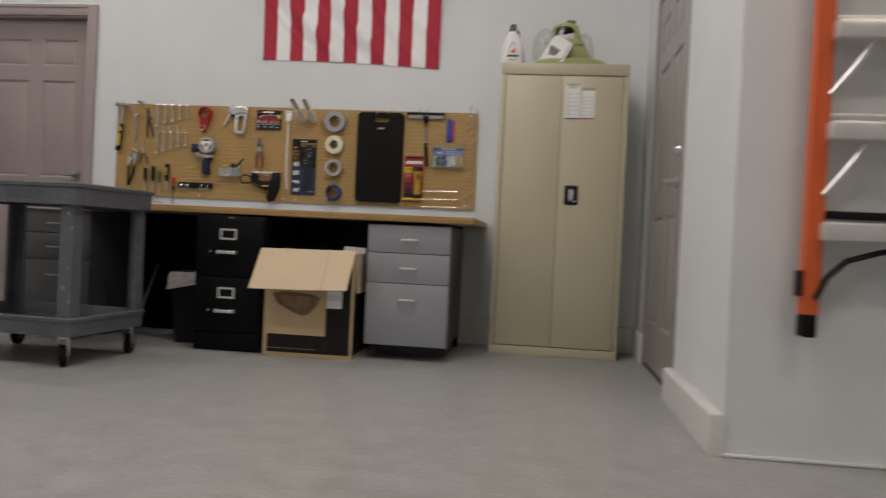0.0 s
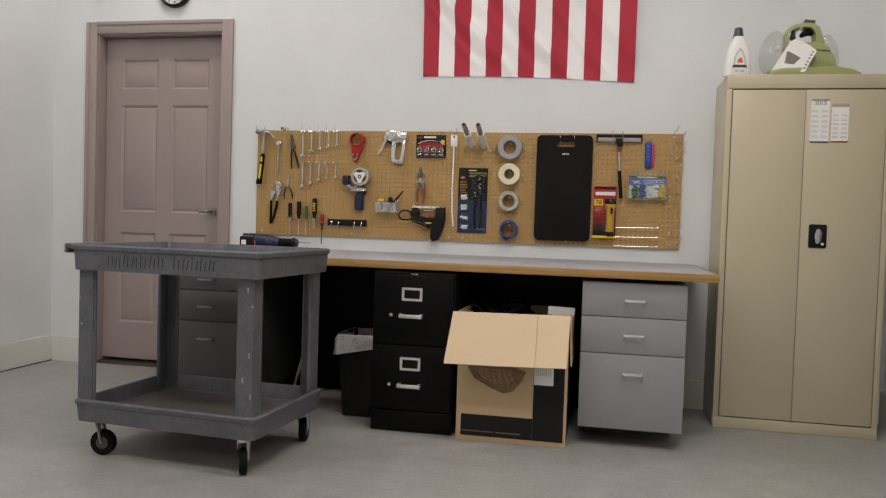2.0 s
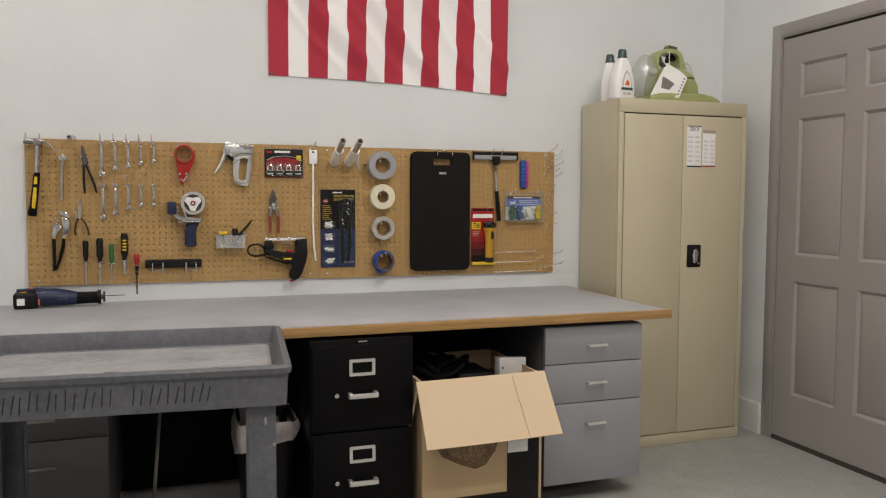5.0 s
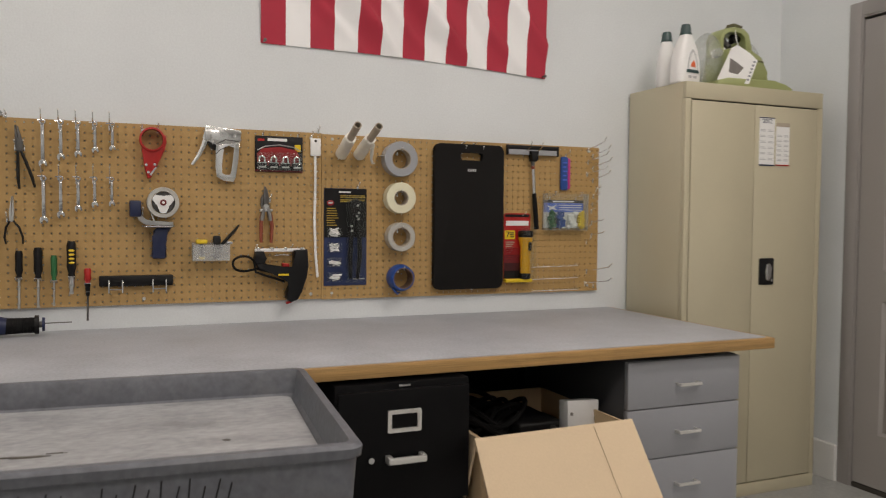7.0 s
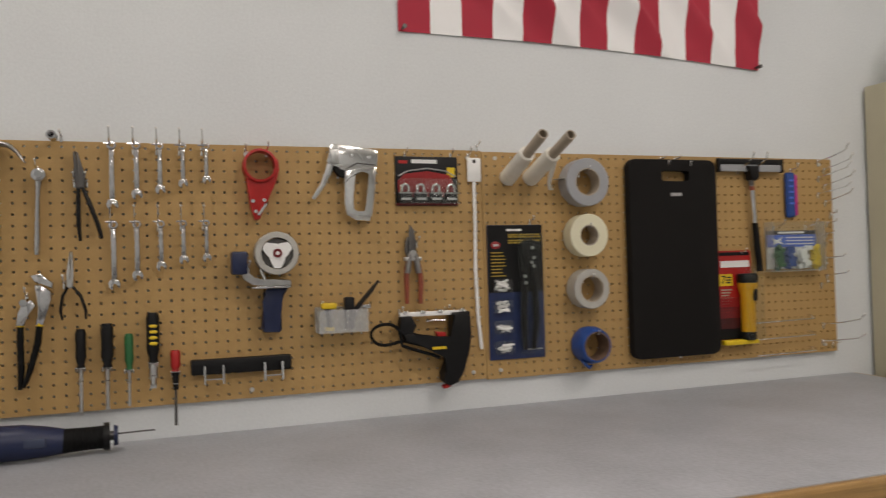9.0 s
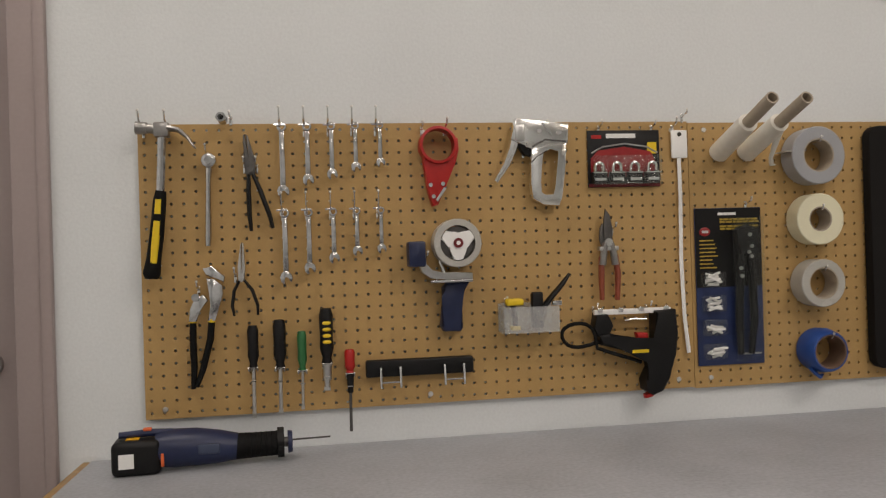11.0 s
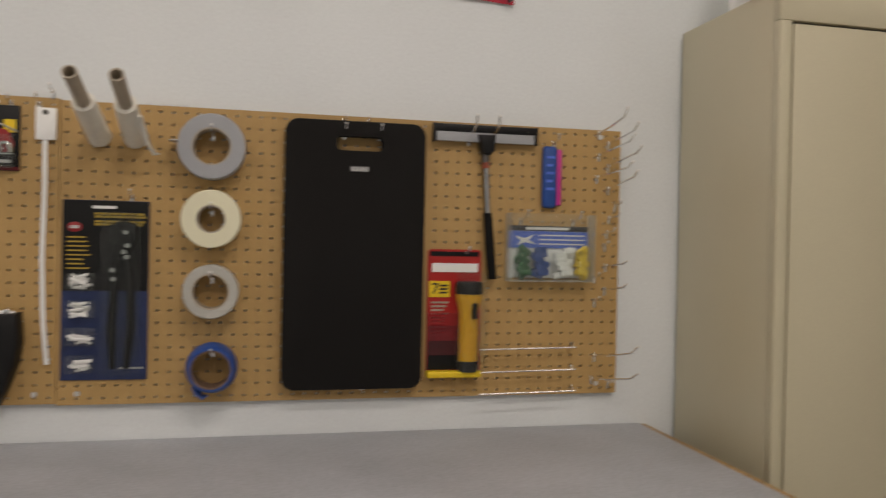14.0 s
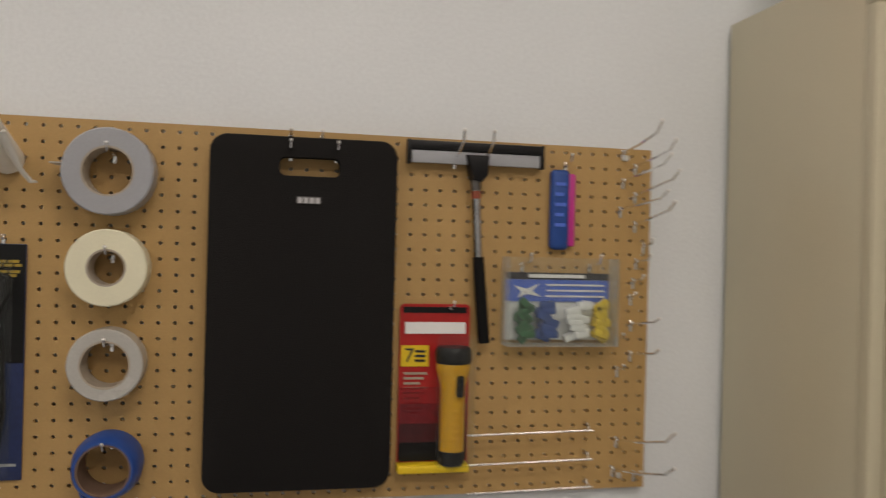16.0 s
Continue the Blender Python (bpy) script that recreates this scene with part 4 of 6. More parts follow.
def peg_sheet(x0, cols, rows, z0, label):
    bm = B()
    th = 0.006
    n = 8
    for s in (0, 1):
        y = PY + s * th
        corner = [[bm.verts.new((x0 + i * PITCH, y, z0 + j * ROW)) for j in range(rows + 1)] for i in range(cols + 1)]
        if s == 0:
            front = corner
        else:
            rear = corner
    rim = [(math.cos(2 * math.pi * (k + 0.5) / n), math.sin(2 * math.pi * (k + 0.5) / n)) for k in range(n)]
    for i in range(cols):
        for j in range(rows):
            cx, cz = x0 + (i + 0.5) * PITCH, z0 + (j + 0.5) * ROW
            a = [bm.verts.new((cx + HOLE * u, PY, cz + HOLE * v)) for u, v in rim]
            b = [bm.verts.new((cx + HOLE * u, PY + th, cz + HOLE * v)) for u, v in rim]
            q = [front[i + 1][j + 1], front[i][j + 1], front[i][j], front[i + 1][j]]
            # rim points 0,1 lie to the upper right, 2,3 upper left, 4,5 lower left, 6,7 lower right
            for c in range(4):
                k = 2 * c
                bm.faces.new((q[c], a[k], a[k + 1]) if False else (q[c], a[k + 1], a[k]))
                bm.faces.new((q[c], q[(c + 1) % 4], a[(k + 2) % n], a[k + 1]))
            for k in range(n):
                bm.faces.new((a[k], a[(k + 1) % n], b[(k + 1) % n], b[k]))
    loop = [(i, 0) for i in range(cols)] + [(cols, j) for j in range(rows)] + [(i, rows) for i in range(cols, 0, -1)] + [(0, j) for j in range(rows, 0, -1)]
    for k in range(len(loop)):
        p, q = loop[k], loop[(k + 1) % len(loop)]
        bm.faces.new((front[p[0]][p[1]], front[q[0]][q[1]], rear[q[0]][q[1]], rear[p[0]][p[1]]))
    loose = [v for col in rear for v in col if not v.link_faces]
    bmesh.ops.delete(bm, geom=loose, context="VERTS")
    return bm


pb = thing("pegboard", (1.22, -0.008, PZ0), "brown perforated hardboard pegboard in two sheets on the wall", "pegboard")
part("sheet", peg_sheet(0.0, 48, 24, PZ0, ""), M_peg, pb, "brown perforated hardboard sheet")
part("sheet", peg_sheet(48 * PITCH + 0.0015, 48, 24, PZ0 - 0.003, ""), M_peg, pb, "brown perforated hardboard sheet")
for x in (0.04, 0.60, 1.18, 1.26, 1.84, 2.39):
    for z in (PZ0 + 0.02, PZ1 - 0.02):
        part("spacer", cyl(B(), (x, PY + 0.0062, z), (x, -0.0005, z), 0.008, seg=10), M_zinc, pb)
        part("screw", cyl(B(), (x, PY - 0.0025, z), (x, PY - 0.0002, z), 0.0055, 0.006, seg=12), M_bright_wire, pb, "bright fixing screw")

TY = -0.034   # middle plane of flat tools in front of the board


def snap(x, z):
    """The nearest hole."""
    return round(x / PITCH - 0.5) * PITCH + 0.5 * PITCH, round((z - PZ0) / ROW - 0.5) * ROW + 0.5 * ROW + PZ0


def hook(x, z, reach=0.045, rise=0.012, tip=0.012, label="short chrome wire peg hook", snapped=True, side=0.0, cross=False):
    """A bent wire hook in the board: two pegs behind, a shank in front and an upturned tip."""
    if snapped:
        x, z = snap(x, z)
    h = thing("peg_hook", (x, PY, z), label, "hook", "pegboard hooks")
    pts = [(x, PY + 0.005, z), (x, PY - 0.004, z), (x + side * 0.3, PY - reach * 0.5, z + rise * 0.3), (x + side * 0.8, PY - reach * 0.9, z + rise * 0.8), (x + side, PY - reach, z + rise + tip)]
    part("wire", sweep(B(), pts, 0.0021, 6), M_mirror, h)
    # pale ball at the wire's end imitates the lamp glint seen there
    part("tip", ball(B(), pts[-1], 0.0030, 8), M_bright_wire, h, "rounded tip, bright to imitate a lamp glint")
    bm = B()
    box(bm, (x - 0.003, PY - 0.0022, z - 0.016), (x + 0.003, PY - 0.0003, z + 0.005), 0.0008)
    ball(bm, (x, PY - 0.005, z), 0.0042, 8)
    part("back_plate", bm, M_mirror, h)
    if cross:
        part("cross_wire", sweep(B(), [(x - 0.011, TY - 0.009, z + 0.006), (x + 0.011, TY - 0.009, z + 0.006)], 0.0022, 6), M_chrome, h)
    return h


def wrench(x, top, bottom, k):
    """A combination spanner that hangs by its ring."""
    w = 0.0042 + 0.0012 * (1 - k)
    r = 0.0082 + 0.0022 * (1 - k)
    bm = B()
    zc = top - r
    prism(bm, arc(x, zc, r, 0, 345, 15), TY - 0.005, TY + 0.005, bev=0.0016, hole=arc(x, zc, r * 0.55, 0, 345, 15))
    jaw = r * 1.18
    zj = bottom + jaw
    prism(bm, [(x - w, zc - r * 0.8), (x + w, zc - r * 0.8), (x + w * 1.15, zj + jaw * 0.6), (x - w * 1.15, zj + jaw * 0.6)], TY - 0.0034, TY + 0.0032, 0.0022)
    a = radians(15)
    fork = [(-0.5, 1.0), (-1.0, 0.35), (-1.05, -0.45), (-0.75, -1.0), (-0.42, -0.95), (-0.42, -0.05), (0.0, 0.22), (0.42, -0.05), (0.42, -0.95), (0.78, -1.0), (1.05, -0.4), (1.0, 0.35), (0.5, 1.0)]
    out = [(x + jaw * (u * math.cos(a) - v * math.sin(a)), zj + jaw * (u * math.sin(a) + v * math.cos(a))) for u, v in fork]
    prism(bm, out, TY - 0.0046, TY + 0.0042, 0.0018)
    solo("wrench", bm, M_chrome, "chrome combination wrench hanging on the pegboard", "wrench", "chrome wrenches on the pegboard")
    hook(x, zc + r * 0.35, 0.044, 0.020, 0.022, "short wire hook that carries a wrench", cross=True)


for k, (x, zb) in enumerate(((0.296, 1.314), (0.349, 1.338), (0.400, 1.350), (0.451, 1.365), (0.504, 1.375))):
    wrench(x, 1.472, zb, k / 4)
for k, (x, zb) in enumerate(((0.297, 1.131), (0.347, 1.150), (0.399, 1.171), (0.449, 1.185), (0.501, 1.189))):
    wrench(x, 1.289, zb, k / 4)

# claw hammer
hm = thing("claw_hammer", (0.054, TY, 1.45), "claw hammer with steel shaft and black-yellow grip", "hammer")
bm = B()
cyl(bm, (0.004, -0.045, 1.460), (0.026, -0.045, 1.459), 0.0135, 0.0125)
cyl(bm, (0.026, -0.045, 1.459), (0.042, -0.045, 1.457), 0.010)
box(bm, (0.040, -0.057, 1.440), (0.070, -0.033, 1.471), 0.004)
for s in (-1, 1):
    sweep(bm, [(0.068, -0.045 + s * 0.005, 1.459), (0.088, -0.045 + s * 0.007, 1.455), (0.106, -0.045 + s * 0.009, 1.440), (0.120, -0.045 + s * 0.010, 1.418)], [0.010, 0.008, 0.006, 0.003], 8, 0.6)
part("head", bm, M_nickel, hm, "worn steel hammer head")
part("shaft", sweep(B(), [(0.055, -0.045, 1.442), (0.052, -0.045, 1.38), (0.049, -0.045, 1.325)], 0.0085, 10), M_chrome, hm, "steel shaft")
grip = part("grip", sweep(B(), [(0.050, -0.045, 1.330), (0.047, -0.045, 1.310), (0.040, -0.045, 1.245), (0.032, -0.045, 1.190), (0.027, -0.045, 1.160), (0.026, -0.045, 1.150)], [0.011, 0.0135, 0.0145, 0.015, 0.018, 0.013], 12), M_rubber, hm, "black rubber grip")
part("inlay", sweep(B(), [(0.0465, -0.0555, 1.312), (0.044, -0.0565, 1.282)], [0.0035, 0.0035], 8, 2.0), M_yellow, grip, "yellow inlay")
part("inlay", sweep(B(), [(0.0425, -0.0565, 1.268), (0.038, -0.0570, 1.225), (0.033, -0.0575, 1.182)], [0.0035, 0.004, 0.0035], 8, 2.0), M_yellow, grip, "yellow inlay")
hook(0.0127, 1.462, 0.052, 0.020, 0.014)
hook(0.0635, 1.462, 0.052, 0.020, 0.014)

# socket on a peg, ratchet
solo("socket", lathe(B(), [(0.006, -0.058), (0.010, -0.058), (0.0105, -0.02), (0.008, -0.015), (0.0, -0.015)], (0.176, -0.012, 1.478), "Y", 18), M_chrome, "small chrome socket on a peg", "socket")
hook(0.178, 1.472, 0.035, 0.004, 0.004)
rt = thing("ratchet", (0.142, TY, 1.39), "chrome ratchet handle hanging on the pegboard", "ratchet")
bm = prism(B(), arc(0.146, 1.392, 0.0155, 0, 345, 15), TY - 0.012, TY + 0.010, 0.003)
cyl(bm, (0.146, TY - 0.012, 1.392), (0.146, TY - 0.018, 1.392), 0.008)
part("head", bm, M_chrome, rt)
part("handle", sweep(B(), [(0.145, TY, 1.380), (0.143, TY, 1.345), (0.1415, TY, 1.30), (0.140, TY, 1.235), (0.139, TY, 1.214)], [0.008, 0.0058, 0.0062, 0.0075, 0.006], 10), M_chrome, rt)
hook(0.1397, 1.40, 0.03, 0.01, 0.008)


def pliers(name, label, tip, pivot, h1, h2, jaw, grip_mat, metal, bands=None, bow=0.01, gr=0.0065):
    p = thing(name, (pivot[0], TY, pivot[1]), label, "pliers", "pliers on the pegboard")
    for s, h in ((-1, h1), (1, h2)):
        bm = B()
        prism(bm, [(tip[0] + s * 0.0006, tip[1]), (tip[0] + s * jaw * 0.55, tip[1] - 0.003), (pivot[0] + s * jaw * 1.25, pivot[1] + 0.02), (pivot[0] + s * jaw * 1.1, pivot[1] - 0.008), (pivot[0] - s * 0.001, pivot[1] - 0.012), (pivot[0] + s * 0.0006, pivot[1] + 0.015)], TY - 0.005, TY + 0.004, 0.0015)
        part("jaw", bm, metal, p, "steel jaw")
        px, pz = pivot
        pts = [(px + s * jaw * 0.4, TY, pz - 0.004), (px + (h[0] - px) * 0.35 + s * bow, TY, pz + (h[1] - pz) * 0.35), (px + (h[0] - px) * 0.75 + s * bow * 0.8, TY, pz + (h[1] - pz) * 0.75), (h[0], TY, h[1])]
        g = part("handle", sweep(B(), pts, [gr * 0.75, gr, gr, gr * 0.7], 10, 0.8), grip_mat, p)
        if bands:
            a, b = Vector(pts[0]), Vector(pts[1])
            part("band", sweep(B(), [a.lerp(b, 0.55), a.lerp(b, 0.95)], gr * 1.12, 10, 0.85), bands, g, "yellow band")
    part("pivot", cyl(B(), (pivot[0], TY - 0.008, pivot[1]), (pivot[0], TY + 0.006, pivot[1]), 0.006), metal, p)
    return p


pliers("needle_nose_pliers", "dark needle-nose pliers with black handles", (0.221, 1.447), (0.229, 1.372), (0.228, 1.243), (0.273, 1.248), 0.009, M_black, M_dark_steel, None, 0.004)
pliers("needle_nose_pliers", "small steel needle-nose pliers with black bowed handles", (0.208, 1.220), (0.205, 1.148), (0.188, 1.066), (0.236, 1.066), 0.006, M_black, M_steel, None, 0.010, 0.0045)
# tongue-and-groove pliers
tg = thing("groove_joint_pliers", (0.12, TY, 1.12), "groove-joint pliers with black handles and yellow bands", "pliers", "pliers on the pegboard")
bm = prism(B(), [(0.126, 1.168), (0.146, 1.172), (0.171, 1.150), (0.169, 1.137), (0.152, 1.149), (0.134, 1.153)], TY - 0.007, TY + 0.005, 0.002)
part("upper_jaw", bm, M_chrome, tg, "steel jaw")
bm = prism(B(), [(0.134, 1.147), (0.150, 1.145), (0.166, 1.132), (0.167, 1.112), (0.158, 1.085), (0.150, 1.058), (0.134, 1.058), (0.143, 1.09), (0.139, 1.115)], TY - 0.009, TY + 0.003, 0.002)
prism(bm, [(0.128, 1.114), (0.137, 1.100), (0.121, 1.085), (0.113, 1.058), (0.097, 1.058), (0.100, 1.085), (0.110, 1.106)], TY - 0.012, TY - 0.002, 0.002)
part("lower_jaw", bm, M_chrome, tg, "steel jaw")
part("pivot", cyl(B(), (0.112, TY - 0.014, 1.108), (0.112, TY + 0.004, 1.108), 0.008), M_chrome, tg)
for pts in ([(0.104, TY, 1.062), (0.103, TY, 1.02), (0.104, TY, 0.96), (0.101, TY, 0.918)], [(0.142, TY, 1.062), (0.138, TY, 1.02), (0.122, TY, 0.96), (0.108, TY, 0.922)]):
    g = part("handle", sweep(B(), pts, [0.0085, 0.009, 0.0085, 0.006], 10, 0.8), M_rubber, tg, "black dipped handle")
    part("band", sweep(B(), [pts[0], Vector(pts[0]).lerp(Vector(pts[1]), 0.16)], 0.0098, 10, 0.85), M_yellow, g, "yellow band")
for x, z in ((0.2159, 1.375), (0.2413, 1.375), (0.1905, 1.147), (0.1143, 1.13), (0.1397, 1.13)):
    hook(x, z, 0.03, 0.008, 0.008)


def screwdriver(x, top, mid, end, handle, r, shaft, label, stripes=None, ferrule=False, neck=False):
    s = thing("screwdriver", (x, TY, top), label, "screwdriver", "screwdrivers on the pegboard")
    h = top - mid
    prof = [(0.0, 0), (r * 0.75, 0), (r, -0.12 * h), (r * 0.92, -0.5 * h), (r, -0.72 * h), (r * 0.62, -0.9 * h), (r * 0.8, -h), (0.0, -h)]
    g = part("handle", lathe(B(), prof, (x, TY, top), "Z", 12), handle, s)
    if stripes:
        for k in range(4):
            z = top - 0.26 * h - k * 0.115 * h
            part("grip_patch", ball(B(), (x + 0.001, TY - r * 0.88, z), 0.0085, 10, (1.15, 0.35, 0.50)), stripes, g, "yellow grip patch")
    bm = cyl(B(), (x, TY, mid), (x - 0.001, TY, end + 0.008), shaft)
    box(bm, (x - 0.001 - shaft * 1.1, TY - 0.0012, end), (x - 0.001 + shaft * 1.1, TY + 0.0012, end + 0.009))
    if ferrule:
        cyl(bm, (x, TY, mid), (x, TY, mid - 0.035), r * 0.62)
    part("shaft", bm, M_dark_steel if neck else M_steel, s, "dark steel shaft" if neck else "steel shaft")
    c = thing("peg_cradle", (x, PY, mid - 0.006), "chrome two-prong cradle that holds a screwdriver", "hook", "screwdriver cradles")
    for sgn in (-1, 1):
        part("prong", sweep(B(), [(x + sgn * 0.009, PY + 0.004, mid - 0.006), (x + sgn * 0.009, PY - 0.028, mid - 0.006), (x + sgn * 0.009, PY - 0.036, mid + 0.002)], 0.0018, 6), M_zinc, c)
    part("bridge", sweep(B(), [(x - 0.009, PY - 0.002, mid - 0.006), (x + 0.009, PY - 0.002, mid - 0.006)], 0.0018, 6), M_zinc, c)
    part("front_wire", sweep(B(), [(x - 0.0085, PY - 0.036, mid + 0.001), (x + 0.0085, PY - 0.036, mid + 0.001)], 0.0013, 6), M_chrome, c)
    part("lower_wire", sweep(B(), [(x - 0.0055, PY - 0.030, mid - 0.027), (x + 0.0055, PY - 0.030, mid - 0.027)], 0.0013, 6), M_chrome, c)
    if neck:
        part("neck", cyl(B(), (x, TY, mid), (x, TY, mid - 0.042), r * 0.72, r * 0.5), M_black, s, "black neck")


screwdriver(0.224, 1.044, 0.956, 0.850, M_black, 0.0118, 0.0042, "black-handled screwdriver on the pegboard")
screwdriver(0.279, 1.054, 0.953, 0.857, M_black, 0.0135, 0.0042, "black-handled screwdriver with a broad grip")
screwdriver(0.325, 1.028, 0.945, 0.862, M_dark_green, 0.0100, 0.0032, "small green-handled screwdriver on the pegboard")
screwdriver(0.377, 1.074, 0.957, 0.899, M_black, 0.0150, 0.0062, "stubby black screwdriver with yellow grip patches", M_yellow, True)
screwdriver(0.425, 0.984, 0.934, 0.809, M_red, 0.0115, 0.0032, "red-handled screwdriver with a thin shaft", neck=True)

# bar with four hooks
rk = thing("hook_rail", (0.577, TY, 0.938), "black rail with four chrome hooks on the pegboard", "hook rail")
part("rail", box(B(), (0.459, PY - 0.024, 0.921), (0.694, PY - 0.002, 0.957), 0.004), M_black, rk)
for x in (0.490, 0.532, 0.628, 0.670):
    part("rail_hook", sweep(B(), [(x, PY - 0.022, 0.944), (x, PY - 0.034, 0.942), (x, PY - 0.040, 0.925), (x, PY - 0.042, 0.900)], 0.003, 8), M_chrome, rk, "chrome hook")
for a, b in ((0.490, 0.532), (0.628, 0.670)):
    part("cross_wire", sweep(B(), [(a, PY - 0.041, 0.912), (b, PY - 0.041, 0.912)], 0.002, 6), M_chrome, rk, "thin cross wire")

# red hose cutter with a ring
rc = thing("ring_cutter", (0.627, TY, 1.416), "red plastic ring-shaped cutter hanging on the pegboard", "cutter")
part("ring", prism(B(), arc(0.628, 1.418, 0.041, 0, 348, 29), TY - 0.026, TY + 0.014, 0.002, hole=arc(0.628, 1.418, 0.0345, 0, 348, 29)), M_red, rc, "red plastic ring")
hd = part("handle", prism(B(), [(0.594, 1.398), (0.608, 1.381), (0.648, 1.380), (0.661, 1.398), (0.664, 1.434), (0.672, 1.434), (0.674, 1.410), (0.667, 1.382), (0.650, 1.345), (0.639, 1.322), (0.625, 1.289), (0.614, 1.286), (0.604, 1.318), (0.598, 1.365)], TY - 0.017, TY + 0.012, 0.004), M_red, rc)
part("blade", box(B(), (-0.002, -0.003, -0.017), (0.004, 0.002, 0.017), m=Matrix.Translation((0.630, TY - 0.018, 1.312)) @ Matrix.Rotation(radians(35), 4, "Y")), M_chrome, hd, "steel blade")
for x, z in ((0.609, 1.332), (0.636, 1.334), (0.615, 1.307)):
    part("rivet", cyl(B(), (x, TY - 0.020, z), (x, TY - 0.016, z), 0.0045), M_chrome, hd, "chrome rivet")
hook(0.590, 1.460, 0.03, 0.006, 0.006)
hook(0.640, 1.460, 0.05, 0.006, 0.010)

# packing tape gun
tgn = thing("tape_dispenser_gun", (0.64, TY, 1.13), "packing tape gun with navy grip and white tape wheel", "tape dispenser")
wheel = part("tape_roll", lathe(B(), [(0.038, -0.075), (0.050, -0.075), (0.052, -0.073), (0.052, -0.022), (0.038, -0.022), (0.038, -0.075)], (0.661, 0, 1.205), "Y", 40), M_clear_tape, tgn, "roll of clear tape")
star = []
for k in range(3):
    t0 = 30 + 120 * k
    star += [(0.661 + 0.0365 * math.cos(radians(t0 + d)), 1.205 + 0.0365 * math.sin(radians(t0 + d))) for d in (-17, -8, 0, 8, 17)]
    star += [(0.661 + 0.0225 * math.cos(radians(t0 + d)), 1.205 + 0.0225 * math.sin(radians(t0 + d))) for d in (44, 60, 76)]
bm = prism(B(), star, -0.0785, -0.068, 0.002)
part("hub_disc", cyl(B(), (0.661, -0.060, 1.205), (0.661, -0.064, 1.205), 0.0358, seg=32), M_dark_steel, wheel, "dark disc behind the hub")
part("spider", bm, M_white, wheel, "white three-armed hub")
part("hub_cap", cyl(B(), (0.661, -0.082, 1.205), (0.661, -0.076, 1.205), 0.0105), M_dark_red, wheel, "dark red hub cap")
part("hub_screw", cyl(B(), (0.661, -0.084, 1.205), (0.661, -0.0815, 1.205), 0.0045), M_white, wheel, "pale screw")
part("roller", box(B(), (0.555, -0.072, 1.156), (0.592, -0.022, 1.211), 0.005), M_navy, tgn, "navy plastic front block")
part("frame", prism(B(), [(0.572, 1.176), (0.584, 1.182), (0.592, 1.160), (0.606, 1.146), (0.630, 1.140), (0.654, 1.142), (0.694, 1.140), (0.694, 1.126), (0.640, 1.127), (0.604, 1.130), (0.584, 1.144)], -0.060, -0.034, 0.002), M_steel, tgn, "bent steel frame")
part("cutter", box(B(), (0.600, -0.074, 1.121), (0.692, -0.020, 1.126), 0.001), M_chrome, tgn, "serrated metal strip")
part("arm", sweep(B(), [(0.640, -0.045, 1.125), (0.625, -0.045, 1.165), (0.640, -0.045, 1.190)], 0.004, 8), M_zinc, tgn)
part("handle", prism(B(), [(0.640, 1.119), (0.690, 1.121), (0.680, 1.105), (0.668, 1.095), (0.672, 1.020), (0.666, 1.013), (0.630, 1.014), (0.624, 1.024), (0.632, 1.09), (0.630, 1.108)], TY - 0.016, TY + 0.016, 0.006), M_navy, tgn, "navy plastic grip")
hook(0.605, 1.185, 0.05, 0.006, 0.006)
hook(0.680, 1.19, 0.05, 0.006, 0.006)

# staple gun
sg = thing("staple_gun", (0.87, TY, 1.40), "chrome hand staple gun hanging on the pegboard", "staple gun")
body = prism(B(), [(0.804, 1.477), (0.924, 1.463), (0.921, 1.420), (0.835, 1.408), (0.790, 1.430)], TY - 0.014, TY + 0.012, 0.004)
part("body", body, M_mirror, sg)
# black filler standing for the dark, shaded gap between lever and grip
part("gap_shade", prism(B(), [(0.806, 1.428), (0.838, 1.424), (0.836, 1.392), (0.822, 1.396), (0.812, 1.410)], TY - 0.008, TY + 0.008, 0.002), M_black, sg, "black filler for the shade between lever and grip")
part("cover_seam", sweep(B(), [(0.836, TY - 0.0115, 1.378), (0.850, TY - 0.0125, 1.392), (0.872, TY - 0.0125, 1.404)], 0.0014, 6), M_dark_steel, sg)
part("pressed_edge", sweep(B(), [(0.838, TY - 0.0135, 1.412), (0.868, TY - 0.0150, 1.428), (0.915, TY - 0.0135, 1.424)], 0.0022, 6), M_dark_steel, sg)
part("pressed_edge", sweep(B(), [(0.862, TY - 0.0150, 1.466), (0.884, TY - 0.0150, 1.436)], 0.0016, 6), M_steel, sg)
out = [(0.920, 1.430), (0.913, 1.360), (0.906, 1.300), (0.898, 1.281), (0.862, 1.284), (0.838, 1.298), (0.834, 1.330), (0.836, 1.380), (0.838, 1.425), (0.880, 1.432)]
inn = [(0.899, 1.402), (0.895, 1.365), (0.889, 1.320), (0.885, 1.307), (0.868, 1.306), (0.858, 1.312), (0.857, 1.335), (0.860, 1.370), (0.864, 1.398), (0.880, 1.408)]
part("grip_loop", prism(B(), out, TY - 0.011, TY + 0.010, 0.004, hole=inn), M_mirror, sg)
part("lever", sweep(B(), [(0.806, TY, 1.445), (0.797, TY, 1.410), (0.782, TY, 1.375), (0.757, TY, 1.338)], [0.010, 0.009, 0.0075, 0.005], 8, 1.2), M_mirror, sg)
part("nose", box(B(), (0.800, TY - 0.017, 1.425), (0.822, TY + 0.012, 1.462), 0.003), M_steel, sg)
